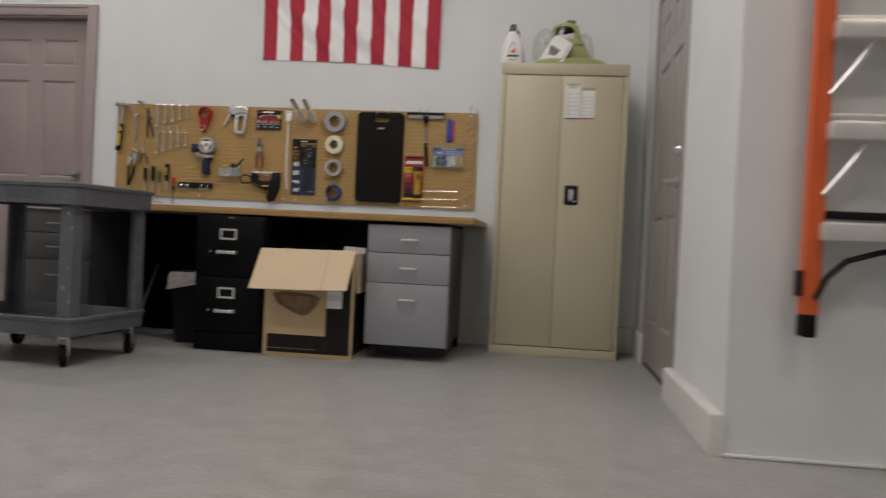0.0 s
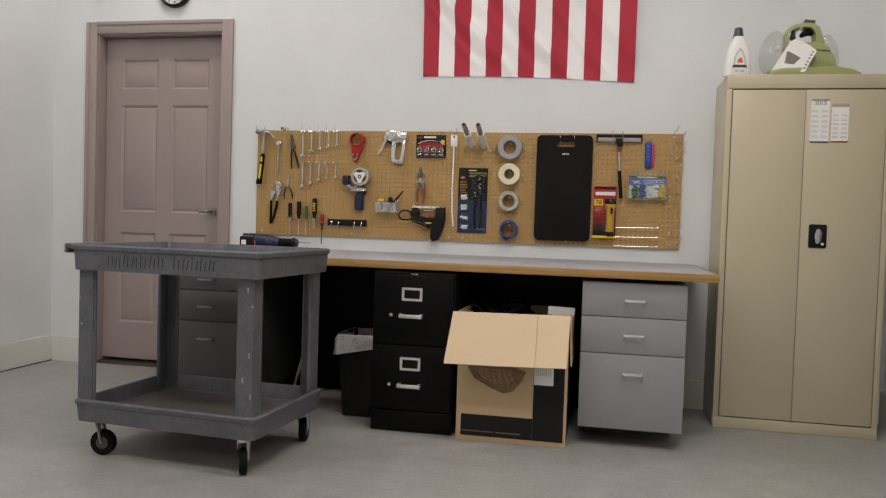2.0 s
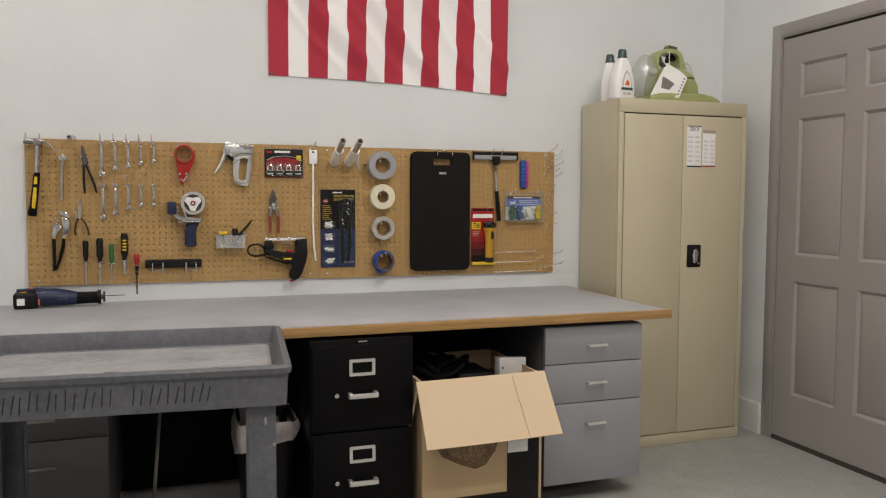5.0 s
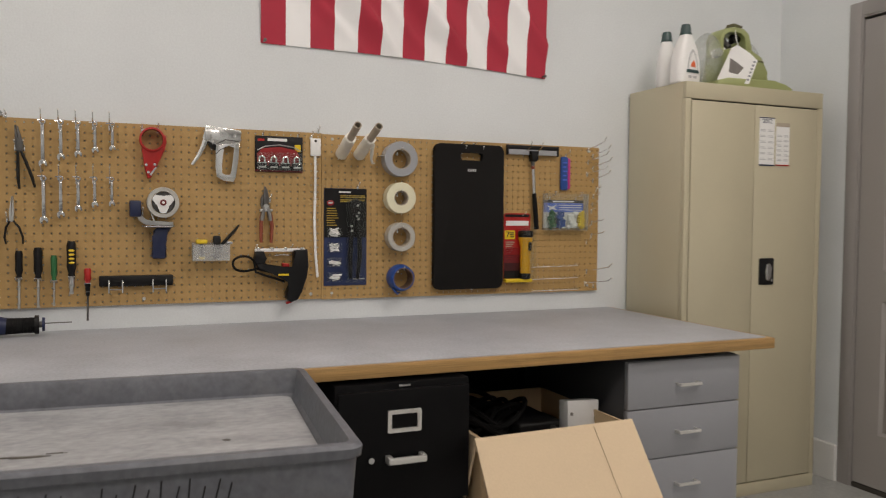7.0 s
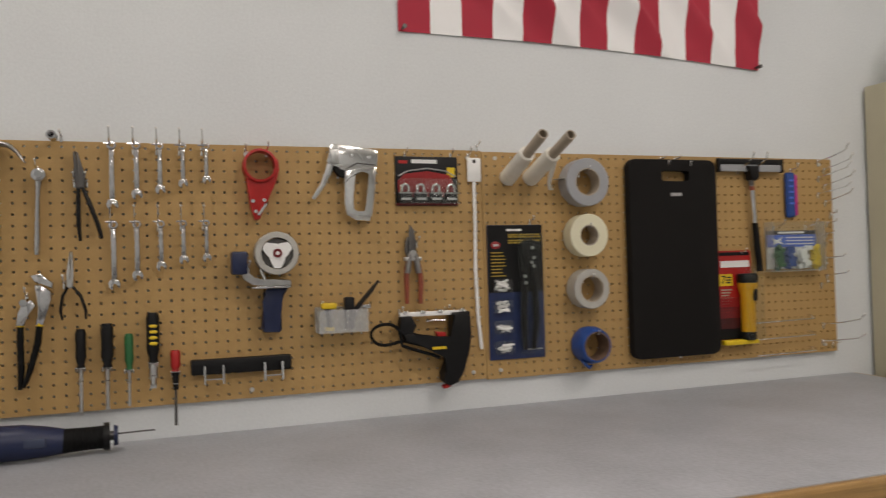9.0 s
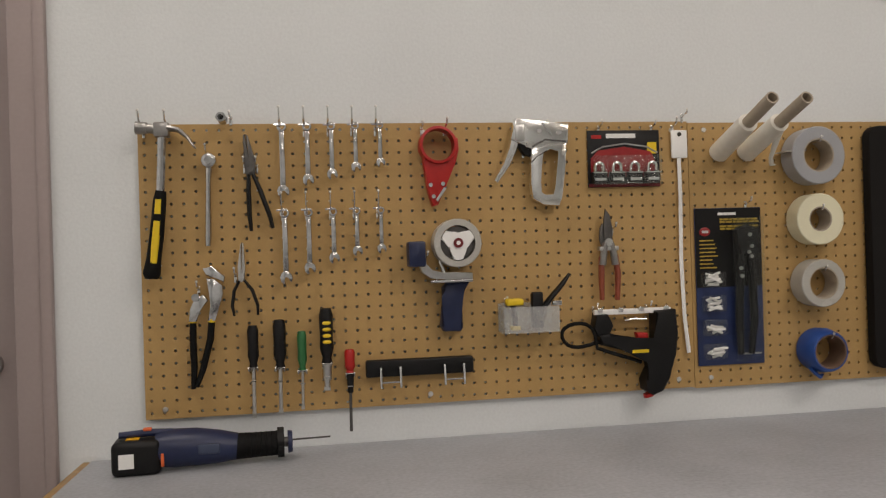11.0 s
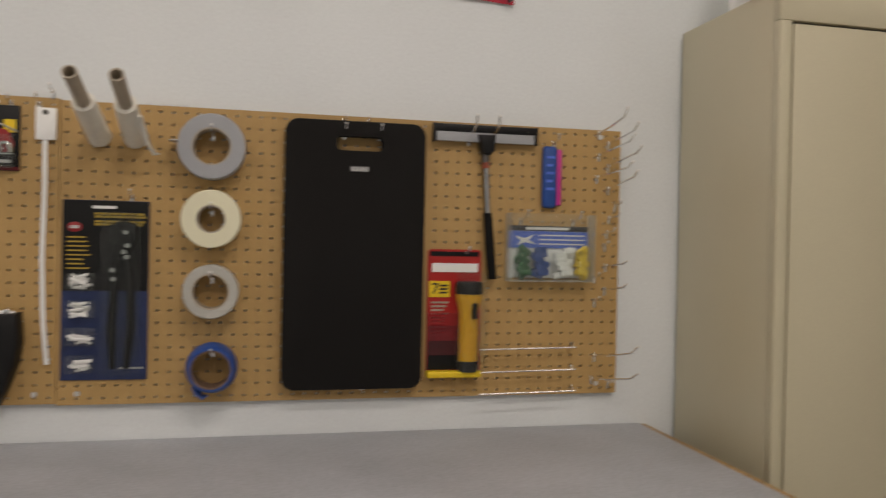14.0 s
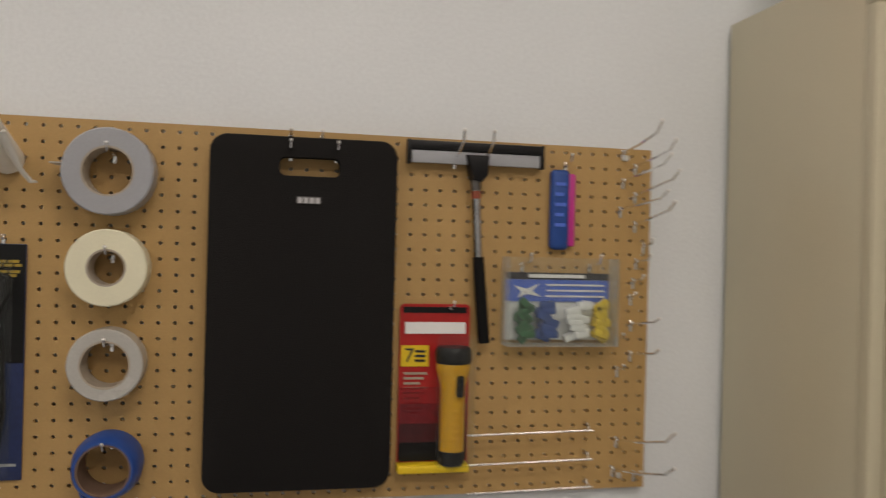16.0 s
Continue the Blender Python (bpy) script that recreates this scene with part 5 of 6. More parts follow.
for x, z in ((0.812, 1.452), (0.855, 1.447), (0.900, 1.443)):
    part("rivet", cyl(B(), (x, TY - 0.018, z), (x, TY - 0.013, z), 0.005), M_steel, sg)
hook(0.835, 1.400, 0.04, 0.006, 0.006)
hook(0.880, 1.46, 0.03, 0.006, 0.006)

# clear tray with knives
tr = thing("clear_tray", (0.818, -0.045, 1.005), "small clear plastic tray hooked on the pegboard", "tray")
bm = B()
X0, X1, Y0, Y1, Z0, Z1 = 0.757, 0.880, -0.078, PY - 0.002, 1.005, 1.062
for lo, hi in (((X0, Y0, Z0), (X1, Y1, Z0 + 0.002)), ((X0, Y0, Z0 + 0.0021), (X1, Y0 + 0.002, Z1)), ((X0, Y1 - 0.002, Z0 + 0.0021), (X1, Y1, Z1 + 0.006)), ((X0, Y0 + 0.0021, Z0 + 0.0021), (X0 + 0.002, Y1 - 0.0021, Z1)), ((X1 - 0.002, Y0 + 0.0021, Z0 + 0.0021), (X1, Y1 - 0.0021, Z1))):
    box(bm, lo, hi)
part("tub", bm, M_tray, tr)
kn = thing("utility_knife", (0.785, -0.045, 1.01), "yellow and black utility knife in the clear tray", "knife")
part("handle", sweep(B(), [(0.790, -0.045, 1.012), (0.785, -0.045, 1.06), (0.780, -0.047, 1.078)], [0.010, 0.012, 0.009], 10, 0.6), M_black, kn, "black handle")
part("slider", box(B(), (0.768, -0.060, 1.064), (0.806, -0.034, 1.079), 0.004), M_yellow, kn, "yellow end piece")
part("tip", box(B(), (0.778, -0.056, 1.010), (0.798, -0.036, 1.019), 0.002), M_yellow, kn, "yellow tip")
fk = thing("folding_knife", (0.86, -0.045, 1.01), "black folding knife leaning out of the clear tray", "knife")
part("handle", sweep(B(), [(0.840, -0.045, 1.012), (0.855, -0.046, 1.06), (0.868, -0.047, 1.075), (0.897, -0.05, 1.108), (0.914, -0.05, 1.130)], [0.010, 0.011, 0.010, 0.009, 0.005], 10, 0.6), M_black, fk)
part("clip", box(B(), (0.870, -0.064, 1.062), (0.890, -0.056, 1.072), 0.001), M_chrome, fk, "chrome clip")
solo("black_clamp", box(B(), (0.826, -0.055, 1.012), (0.852, -0.035, 1.092), 0.005), M_black, "small black clamp in the clear tray", "clamp")
hook(0.775, 1.066, 0.02, 0.004, 0.004)
hook(0.865, 1.066, 0.02, 0.004, 0.004)

# secateurs
pr = thing("secateurs", (1.013, TY, 1.19), "pruning secateurs with faded red handles", "secateurs")
part("blade", prism(B(), [(1.006, 1.272), (1.016, 1.258), (1.022, 1.225), (1.020, 1.190), (1.006, 1.188), (1.001, 1.215), (1.002, 1.25)], TY - 0.005, TY, 0.001), M_dark_steel, pr, "dark steel blade")
part("hook_jaw", prism(B(), [(1.000, 1.240), (1.006, 1.235), (1.010, 1.205), (1.010, 1.180), (0.998, 1.182), (0.992, 1.205), (0.994, 1.228)], TY, TY + 0.006, 0.001), M_dark_steel, pr)
part("pivot", cyl(B(), (1.011, TY - 0.010, 1.197), (1.011, TY + 0.007, 1.197), 0.009), M_steel, pr, "steel pivot nut")
for pts in ([(1.004, TY, 1.185), (0.995, TY, 1.16), (0.994, TY, 1.12), (0.994, TY, 1.067)], [(1.018, TY, 1.185), (1.028, TY, 1.165), (1.033, TY, 1.125), (1.030, TY, 1.066)]):
    part("handle", sweep(B(), pts, [0.0065, 0.0075, 0.0078, 0.006], 10, 0.9), M_rust, pr, "faded red grip")
for x0, x1 in ((1.005, 0.996), (1.017, 1.027)):
    part("shank", sweep(B(), [(x0, TY - 0.003, 1.196), (x0 + (x1 - x0) * 0.6, TY - 0.003, 1.172), (x1, TY - 0.002, 1.146)], [0.0072, 0.0080, 0.0084], 10), M_nickel, pr, "worn steel shank")
part("ferrule", box(B(), (0.988, TY - 0.009, 1.178), (1.034, TY + 0.006, 1.188), 0.002), M_steel, pr)
hook(1.030, 1.215, 0.03, 0.006, 0.006)

# bit-set card
cd = thing("padlock_card", (1.062, -0.02, 1.322), "black and red retail card with four small padlocks", "retail pack")
part("card", box(B(), (0.975, PY - 0.005, 1.322), (1.148, PY - 0.0025, 1.452), 0.001), M_black, cd)
part("red_panel", prism(B(), [(0.982, 1.345), (1.128, 1.345), (1.138, 1.375), (1.126, 1.403), (1.063, 1.414), (1.000, 1.406), (0.982, 1.388)], PY - 0.0068, PY - 0.0052), M_red_print, cd, "red printed panel")
part("silver_arc", sweep(B(), [(0.984, PY - 0.0062, 1.400), (1.01, PY - 0.0062, 1.414), (1.063, PY - 0.0062, 1.421), (1.115, PY - 0.0062, 1.414), (1.142, PY - 0.0062, 1.400)], 0.002, 5), M_steel, cd)
part("print_bar", box(B(), (1.02, PY - 0.0066, 1.434), (1.09, PY - 0.0052, 1.444)), M_paper, cd)
part("print_bar", box(B(), (0.985, PY - 0.0066, 1.433), (1.008, PY - 0.0052, 1.441)), M_red, cd)
part("print_bar", box(B(), (1.118, PY - 0.0066, 1.398), (1.140, PY - 0.0052, 1.424)), M_yellow, cd)
part("foot_print", box(B(), (0.976, PY - 0.0066, 1.323), (1.147, PY - 0.0052, 1.330)), M_dark_red, cd, "dark red lower edge")
for k in range(4):
    x = 0.998 + 0.042 * k
    bow = [(x - 0.0095, PY - 0.016, 1.350), (x - 0.0095, PY - 0.016, 1.366), *[(x - 0.0095 * math.cos(radians(a)), PY - 0.016, 1.367 + 0.0105 * math.sin(radians(a))) for a in (30, 60, 90, 120, 150)], (x + 0.0095, PY - 0.016, 1.366), (x + 0.0095, PY - 0.016, 1.350)]
    cl = part("padlock", box(B(), (x - 0.0175, PY - 0.024, 1.331), (x + 0.0175, PY - 0.006, 1.357), 0.004, 3), M_black, cd, "small black padlock")
    part("shackle", sweep(B(), bow, 0.0038, 8), M_mirror, cl, "bright steel shackle")
    part("label_strip", box(B(), (x - 0.013, PY - 0.0255, 1.336), (x + 0.013, PY - 0.0242, 1.342), 0.0005), M_pale_ink, cl)
    part("edge_strip", box(B(), (x - 0.017, PY - 0.0250, 1.3530), (x + 0.017, PY - 0.0242, 1.3552)), M_steel, cl)
part("blister", box(B(), (0.980, PY - 0.028, 1.326), (1.143, PY - 0.0275, 1.392)), M_clear, cd, "clear blister")
hook(1.000, 1.452, 0.03, 0.006, 0.006)
hook(1.118, 1.452, 0.03, 0.006, 0.006)

# hot glue gun hung by its stand, with its lead
gg = thing("glue_gun", (1.06, -0.04, 0.95), "black hot glue gun with red trigger and looped cable", "glue gun")
part("body", prism(B(), [(1.108, 1.040), (1.158, 1.042), (1.162, 0.985), (1.156, 0.940), (1.138, 0.890), (1.122, 0.858), (1.098, 0.850), (1.082, 0.862), (1.080, 0.885), (1.094, 0.912), (1.090, 0.930), (1.030, 0.955), (0.982, 0.968), (0.975, 0.990), (1.000, 0.995), (1.060, 0.975), (1.108, 0.972)], -0.062, -0.022, 0.007), M_black, gg)
part("barrel", prism(B(), [(0.972, 1.036), (1.000, 1.036), (1.012, 1.010), (1.000, 0.985), (0.975, 0.985), (0.966, 1.005)], -0.056, -0.026, 0.005), M_black, gg)
part("strip", box(B(), (0.970, -0.050, 1.034), (1.150, -0.036, 1.046), 0.002), M_white, gg, "pale strip along the top")
for x in (0.982, 1.030, 1.078, 1.138):
    part("strip_clip", box(B(), (x - 0.006, -0.0535, 1.040), (x + 0.006, -0.0345, 1.050), 0.0015), M_mirror, gg, "chrome clip")
part("stand_wire", sweep(B(), [(1.040, -0.046, 1.020), (1.060, -0.048, 1.023), (1.092, -0.048, 1.021)], 0.0018, 6), M_mirror, gg, "chrome wire")
part("trigger", prism(B(), [(1.066, 0.992), (1.092, 0.990), (1.094, 0.976), (1.070, 0.974)], -0.052, -0.034, 0.002), M_red, gg, "red trigger")
part("label_bar", box(B(), (1.050, -0.0645, 0.948), (1.088, -0.0622, 0.955)), M_yellow, gg, "yellow label")
part("base_cap", cyl(B(), (1.092, -0.042, 0.853), (1.094, -0.042, 0.846), 0.012), M_red, gg, "red end cap")
lead = [(0.985 + 0.0, -0.045, 0.975)]
for i in range(15):
    a = radians(-70 - 290 * i / 14)
    lead.append((0.930 + 0.038 * math.cos(a), -0.05 + 0.004 * math.sin(3 * a), 0.992 + 0.027 * math.sin(a)))
lead += [(0.972, -0.052, 0.962), (1.010, -0.055, 0.948), (1.050, -0.052, 0.935), (1.075, -0.05, 0.925)]
part("cable", sweep(B(), lead, 0.0042, 8), M_rubber, gg, "black looped cable")
hook(0.990, 1.046, 0.035, 0.006, 0.006)
hook(1.105, 1.046, 0.035, 0.006, 0.006)

# long cable tie
zt = thing("cable_tie", (1.195, -0.02, 1.42), "long white cable tie with a tag head", "cable tie")
part("tag", box(B(), (1.176, PY - 0.010, 1.386), (1.215, PY - 0.003, 1.451), 0.003), M_white, zt)
part("strap", sweep(B(), [(1.194, PY - 0.007, 1.388), (1.195, PY - 0.007, 1.30), (1.192, PY - 0.007, 1.15), (1.196, PY - 0.007, 1.02), (1.204, PY - 0.007, 0.936)], 0.0014, 8, 3.4), M_white, zt, "white plastic strap")
part("eyelet", cyl(B(), (1.195, PY - 0.0112, 1.441), (1.195, PY - 0.0101, 1.441), 0.005), M_seam, zt)
hook(1.1938, 1.447, 0.03, 0.008, 0.01)
hook(1.215, 1.472, 0.03, 0.004, 0.006)

# rolls on two long pegs
for k, (x0, x1) in enumerate(((1.295, 1.290), (1.364, 1.367))):
    ro = thing("film_roll", (x0, PY, 1.397), "frosted film roll on a hollow tube sticking out", "film roll", "film rolls on pegs")
    a, b = Vector((x0, PY - 0.004, 1.398)), Vector((x1, -0.25, 1.481))
    bm = B()
    d = (b - a).normalized()
    side = d.cross(Vector((0, 0, 1))).normalized()
    up = side.cross(d)
    rings = []
    for s, r in ((0.0, 0.0135), (1.0, 0.0135), (1.0, 0.0105), (0.6, 0.0105)):
        p = a.lerp(b, s)
        rings.append([bm.verts.new(p + r * (math.cos(2 * math.pi * i / 20) * side + math.sin(2 * math.pi * i / 20) * up)) for i in range(20)])
    for p, q in zip(rings, rings[1:]):
        for i in range(20):
            bm.faces.new((p[i], p[(i + 1) % 20], q[(i + 1) % 20], q[i]))
    bm.faces.new(rings[-1])
    part("core_tube", bm, M_core, ro, "grey cardboard core")
    part("film", cyl(B(), a, a.lerp(b, 0.58), 0.0235, 0.021, seg=24), M_tube, ro, "frosted film")
    if k:
        part("film_tail", sweep(B(), [a.lerp(b, 0.45) + Vector((0.018, 0, -0.006)), a.lerp(b, 0.32) + Vector((0.025, 0, -0.022)), a.lerp(b, 0.2) + Vector((0.032, 0, -0.036)), a.lerp(b, 0.12) + Vector((0.042, -0.006, -0.044)), a.lerp(b, 0.1) + Vector((0.050, -0.012, -0.042))], [0.009, 0.007, 0.005, 0.005, 0.003], 8, 0.4), M_tube, ro, "loose end of film")
    hook(x0, 1.40, 0.10, 0.03, 0.0)

# carded tool set
ts = thing("hobby_knife_card", (1.31, -0.02, 0.90), "black and blue retail card with a hobby knife and four refills", "retail pack")
cx0, cx1 = 1.228, 1.394
part("card", box(B(), (cx0, PY - 0.005, 0.903), (cx1, PY - 0.0025, 1.269), 0.001), M_card_blue, ts, "blue backing card")
part("black_print", box(B(), (cx0 + 0.001, PY - 0.0066, 1.085), (cx1 - 0.001, PY - 0.0052, 1.268)), M_black, ts, "black upper print")
part("print_bar", box(B(), (1.285, PY - 0.0082, 1.252), (1.33, PY - 0.0068, 1.258)), M_paper, ts)
rnd = random.Random(57)
for z in (1.242, 1.236, 1.226, 1.220):
    x = 1.290
    while x < cx1 - 0.012:
        wd = rnd.uniform(0.006, 0.016)
        part("print_bar", box(B(), (x, PY - 0.0082, z - 0.0022), (min(x + wd, cx1 - 0.004), PY - 0.0068, z + 0.0022)), M_mustard, ts, "mustard print bar")
        x += wd + 0.003
part("print_badge", ball(B(), (1.252, PY - 0.0068, 1.214), 0.014, 14, (1, 0.12, 0.75)), M_red_print, ts, "red printed badge")
part("print_bar", box(B(), (1.244, PY - 0.0092, 1.211), (1.260, PY - 0.0086, 1.217)), M_pale_ink, ts)
for k in range(8):
    part("print_bar", box(B(), (1.238, PY - 0.0082, 1.192 - k * 0.0090), (1.286 - rnd.uniform(0.0, 0.018), PY - 0.0068, 1.1950 - k * 0.0090)), M_mustard, ts, "mustard print bar")
for k in range(4):
    z = 1.103 - k * 0.0555
    bl = part("blister_cup", box(B(), (1.238, PY - 0.022, z - 0.019), (1.296, PY - 0.0068, z + 0.019), 0.005), M_shell, ts, "clear refill cup")
    rnd = random.Random(60 + k)
    for j in range(11):
        tilt = Matrix.Translation((rnd.uniform(1.260, 1.274), PY - 0.0115 - 0.0012 * j, z + rnd.uniform(-0.012, 0.012))) @ Matrix.Rotation(rnd.uniform(-0.45, 0.45), 4, "Y")
        part("refill", box(B(), (-rnd.uniform(0.012, 0.019), -0.001, -0.0028), (rnd.uniform(0.012, 0.019), 0.001, 0.0028), 0.0008, m=tilt), M_alu if j % 2 else M_paper, bl, "pale metal refill strip")
kf = part("tool", prism(B(), [(1.320, 1.216), (1.334, 1.226), (1.352, 1.228), (1.373, 1.220), (1.374, 1.192), (1.358, 1.160), (1.332, 1.160), (1.322, 1.190)], PY - 0.0275, PY - 0.009, 0.003), M_black, ts, "black tool head")
for pts, mt in (([(1.337, PY - 0.018, 1.168), (1.331, PY - 0.018, 1.11), (1.326, PY - 0.018, 1.01), (1.329, PY - 0.016, 0.928)], M_black), ([(1.352, PY - 0.018, 1.168), (1.361, PY - 0.018, 1.11), (1.364, PY - 0.018, 1.01), (1.355, PY - 0.016, 0.928)], M_black)):
    part("handle", sweep(B(), pts, [0.009, 0.0105, 0.011, 0.008], 12, 0.8), mt, kf)
for x, z in ((1.352, 1.205), (1.356, 1.178), (1.349, 1.165), (1.328, 1.128), (1.330, 1.110), (1.355, 1.155)):
    part("rivet", cyl(B(), (x, PY - 0.031, z), (x, PY - 0.027, z), 0.0045), M_steel, kf)
# steel strip stands in for a white glint on the blister
part("glint_bar", box(B(), (1.340, PY - 0.0068, 0.925), (1.386, PY - 0.0055, 0.929)), M_steel, ts)
part("blister", box(B(), (1.306, PY - 0.034, 0.915), (1.384, PY - 0.0335, 1.245), 0.0), M_bag, ts, "clear blister")
hook(1.365, 1.27, 0.03, 0.006, 0.006)

# ---- tape rolls ----
for x, z, r0, r1, w, mt, label in ((1.517, 1.384, 0.036, 0.067, 0.048, M_grey_tape, "roll of grey duct tape on a peg"), (1.518, 1.236, 0.026, 0.0595, 0.046, M_cream_tape, "roll of cream masking tape on a peg"),
                                   (1.520, 1.087, 0.0345, 0.0555, 0.048, M_clear_tape, "roll of clear packing tape on a peg"), (1.524, 0.929, 0.037, 0.0505, 0.060, M_blue, "roll of blue painter's tape on a peg")):
    tp = thing("tape_roll", (x, -0.04, z), label, "tape roll", "tape rolls on the pegboard")
    y1, y0 = PY - 0.004, PY - 0.004 - w
    shape = [(r0 + 0.003, y0), (r1 - 0.002, y0), (r1, y0 + 0.002), (r1, y1 - 0.002), (r1 - 0.002, y1), (r0 + 0.003, y1)]
    if mt is M_blue:
        shape = [(r0 + 0.003, y0), (r0 + 0.006, y0), (r0 + 0.010, y0 + 0.006), (r1 - 0.001, y0 + 0.018), (r1 + 0.002, y0 + 0.032), (r1, y1 - 0.003), (r0 + 0.003, y1)]
    part("tape", lathe(B(), shape, (x, 0, z), "Y", 48), mt, tp)
    part("core", lathe(B(), [(r0 + 0.0029, y0 + 0.0006), (r0, y0 + 0.0006), (r0, y1 - 0.0006), (r0 + 0.0029, y1 - 0.0006)], (x, 0, z), "Y", 48), M_core_brown if mt is M_blue else M_core, tp, "cardboard core")
    if mt is M_grey_tape:
        part("loose_end", box(B(), (x - r1 - 0.016, y0 + 0.002, z - 0.003), (x - r1 + 0.004, y1 - 0.002, z - 0.001), m=Matrix.Translation((0, 0, 0.012))), M_clear_tape, tp, "loose tape end")
    if mt is M_blue:
        torn = sweep(B(), [(x - 0.036, y0 + 0.030, z - 0.038), (x - 0.026, y0 + 0.024, z - 0.050), (x - 0.016, y0 + 0.022, z - 0.060), (x - 0.006, y0 + 0.024, z - 0.054)], [0.006, 0.011, 0.009, 0.004], 8, 0.5)
        part("loose_end", torn, mt, tp, "crumpled torn tape end")
    hook(x, z + r0 - 0.004, w + 0.016, 0.0, 0.010, "chrome wire peg that carries a tape roll", False)

# ---- kneeling mat ----
km = thing("kneeling_mat", (1.815, -0.03, 0.88), "black foam kneeling mat with a hand slot", "mat")
part("pad", prism(B(), rounded(1.664, 0.877, 1.967, 1.455, 0.028, 6), PY - 0.030, PY - 0.004, 0.004, hole=rounded(1.774, 1.391, 1.871, 1.422, 0.010, 6)), M_foam, km)
part("label", box(B(), (1.802, PY - 0.0312, 1.346), (1.841, PY - 0.0302, 1.358)), M_dark_steel, km, "small grey printed label")
for k in range(4):
    part("print_bar", box(B(), (1.804 + 0.0095 * k, PY - 0.0322, 1.347), (1.811 + 0.0095 * k, PY - 0.0313, 1.356)), M_pale_ink, km)
hook(1.785, 1.424, 0.045, 0.004, 0.010)
hook(1.860, 1.424, 0.045, 0.004, 0.010)
hook(1.785, 1.462, 0.03, 0.004, 0.004)
hook(1.830, 1.462, 0.03, 0.004, 0.004)

# ---- window squeegee ----
sq = thing("squeegee", (2.106, -0.03, 1.43), "window squeegee with steel shaft and black grip", "squeegee")
part("blade_holder", box(B(), (1.988, -0.038, 1.446), (2.223, -0.022, 1.462), 0.003), M_black, sq, "black blade holder")
part("blade", box(B(), (1.992, -0.034, 1.424), (2.219, -0.026, 1.4455), 0.001), M_grey_tape, sq, "grey rubber blade")
part("joint", prism(B(), [(2.085, 1.440), (2.125, 1.440), (2.122, 1.405), (2.112, 1.395), (2.096, 1.398)], -0.050, -0.020, 0.004), M_black, sq, "black joint")
part("shaft", sweep(B(), [(2.104, -0.034, 1.400), (2.108, -0.034, 1.33), (2.112, -0.034, 1.262)], 0.0075, 10), M_chrome, sq, "steel shaft")
part("collar", sweep(B(), [(2.104, -0.034, 1.398), (2.105, -0.034, 1.380)], 0.0088, 10), M_dark_steel, sq, "dark collar")
part("red_band", sweep(B(), [(2.105, -0.034, 1.379), (2.106, -0.034, 1.366)], 0.0084, 10), M_rust, sq, "worn red band")
for x0, x1 in ((1.984, 1.990), (2.221, 2.227)):
    part("blade_end", box(B(), (x0, -0.037, 1.422), (x1, -0.023, 1.463), 0.001), M_black, sq)
part("grip", sweep(B(), [(2.112, -0.034, 1.266), (2.118, -0.034, 1.20), (2.126, -0.034, 1.118)], [0.0095, 0.0105, 0.0100], 10), M_rubber, sq, "black rubber grip")
hook(2.080, 1.425, 0.075, 0.028, 0.014)
hook(2.130, 1.425, 0.075, 0.028, 0.014)

# ---- torch on a card ----
tc = thing("torch_pack", (2.042, -0.02, 0.90), "yellow torch on a red retail card", "retail pack")
part("card", prism(B(), rounded(1.981, 0.902, 2.104, 1.183, 0.008, 3), PY - 0.005, PY - 0.0025), M_red, tc, "red backing card")
for z0, z1, mt in ((0.914, 0.946, M_black), (0.946, 0.978, M_maroon), (0.978, 1.012, M_dark_red), (1.012, 1.040, M_red_print)):
    part("lower_print", box(B(), (1.983, PY - 0.0066, z0), (2.102, PY - 0.0052, z1)), mt, tc, "dark lower print")
part("white_bar", box(B(), (1.990, PY - 0.0068, 1.132), (2.096, PY - 0.0053, 1.152)), M_paper, tc, "white lettering bar")
part("yellow_square", box(B(), (1.984, PY - 0.0068, 1.076), (2.032, PY - 0.0053, 1.112)), M_yellow, tc, "yellow printed square")
words("7", 0.034, pose(1.998, PY - 0.0075, 1.094, 90), M_ink, tc)
for k in range(3):
    part("print_bar", box(B(), (2.008, PY - 0.0080, 1.084 + 0.008 * k), (2.026, PY - 0.0070, 1.088 + 0.008 * k)), M_ink, tc)
for k in range(9):
    part("print_bar", box(B(), (1.990, PY - 0.0066, 1.062 - 0.0085 * k), (2.030 - 0.006 * (k % 3), PY - 0.0053, 1.066 - 0.0085 * k)), M_red if k > 5 else M_core, tc)
part("yellow_edge", box(B(), (1.979, PY - 0.034, 0.899), (2.102, PY - 0.0053, 0.913), 0.003), M_yellow, tc, "yellow lower edge")
tX, tYy = 2.072, PY - 0.024
tb = part("torch_body", lathe(B(), [(0.0, 0.915), (0.019, 0.915), (0.021, 0.925), (0.021, 1.045), (0.027, 1.068), (0.029, 1.074), (0.029, 1.084), (0.0, 1.084)], (tX, tYy, 0), "Z", 24), M_amber, tc, "yellow torch body")
part("torch_head", lathe(B(), [(0.0, 1.0845), (0.0295, 1.0845), (0.031, 1.090), (0.031, 1.106), (0.027, 1.112), (0.0, 1.112)], (tX, tYy, 0), "Z", 24), M_black, tb, "black head ring")
part("torch_cap", lathe(B(), [(0.0, 0.912), (0.020, 0.912), (0.0225, 0.916), (0.0225, 0.934), (0.0212, 0.936)], (tX, tYy, 0), "Z", 24), M_black, tb, "black end cap")
part("switch", box(B(), (tX + 0.001, tYy - 0.030, 1.030), (tX + 0.014, tYy - 0.018, 1.066), 0.004), M_black, tb, "black switch")
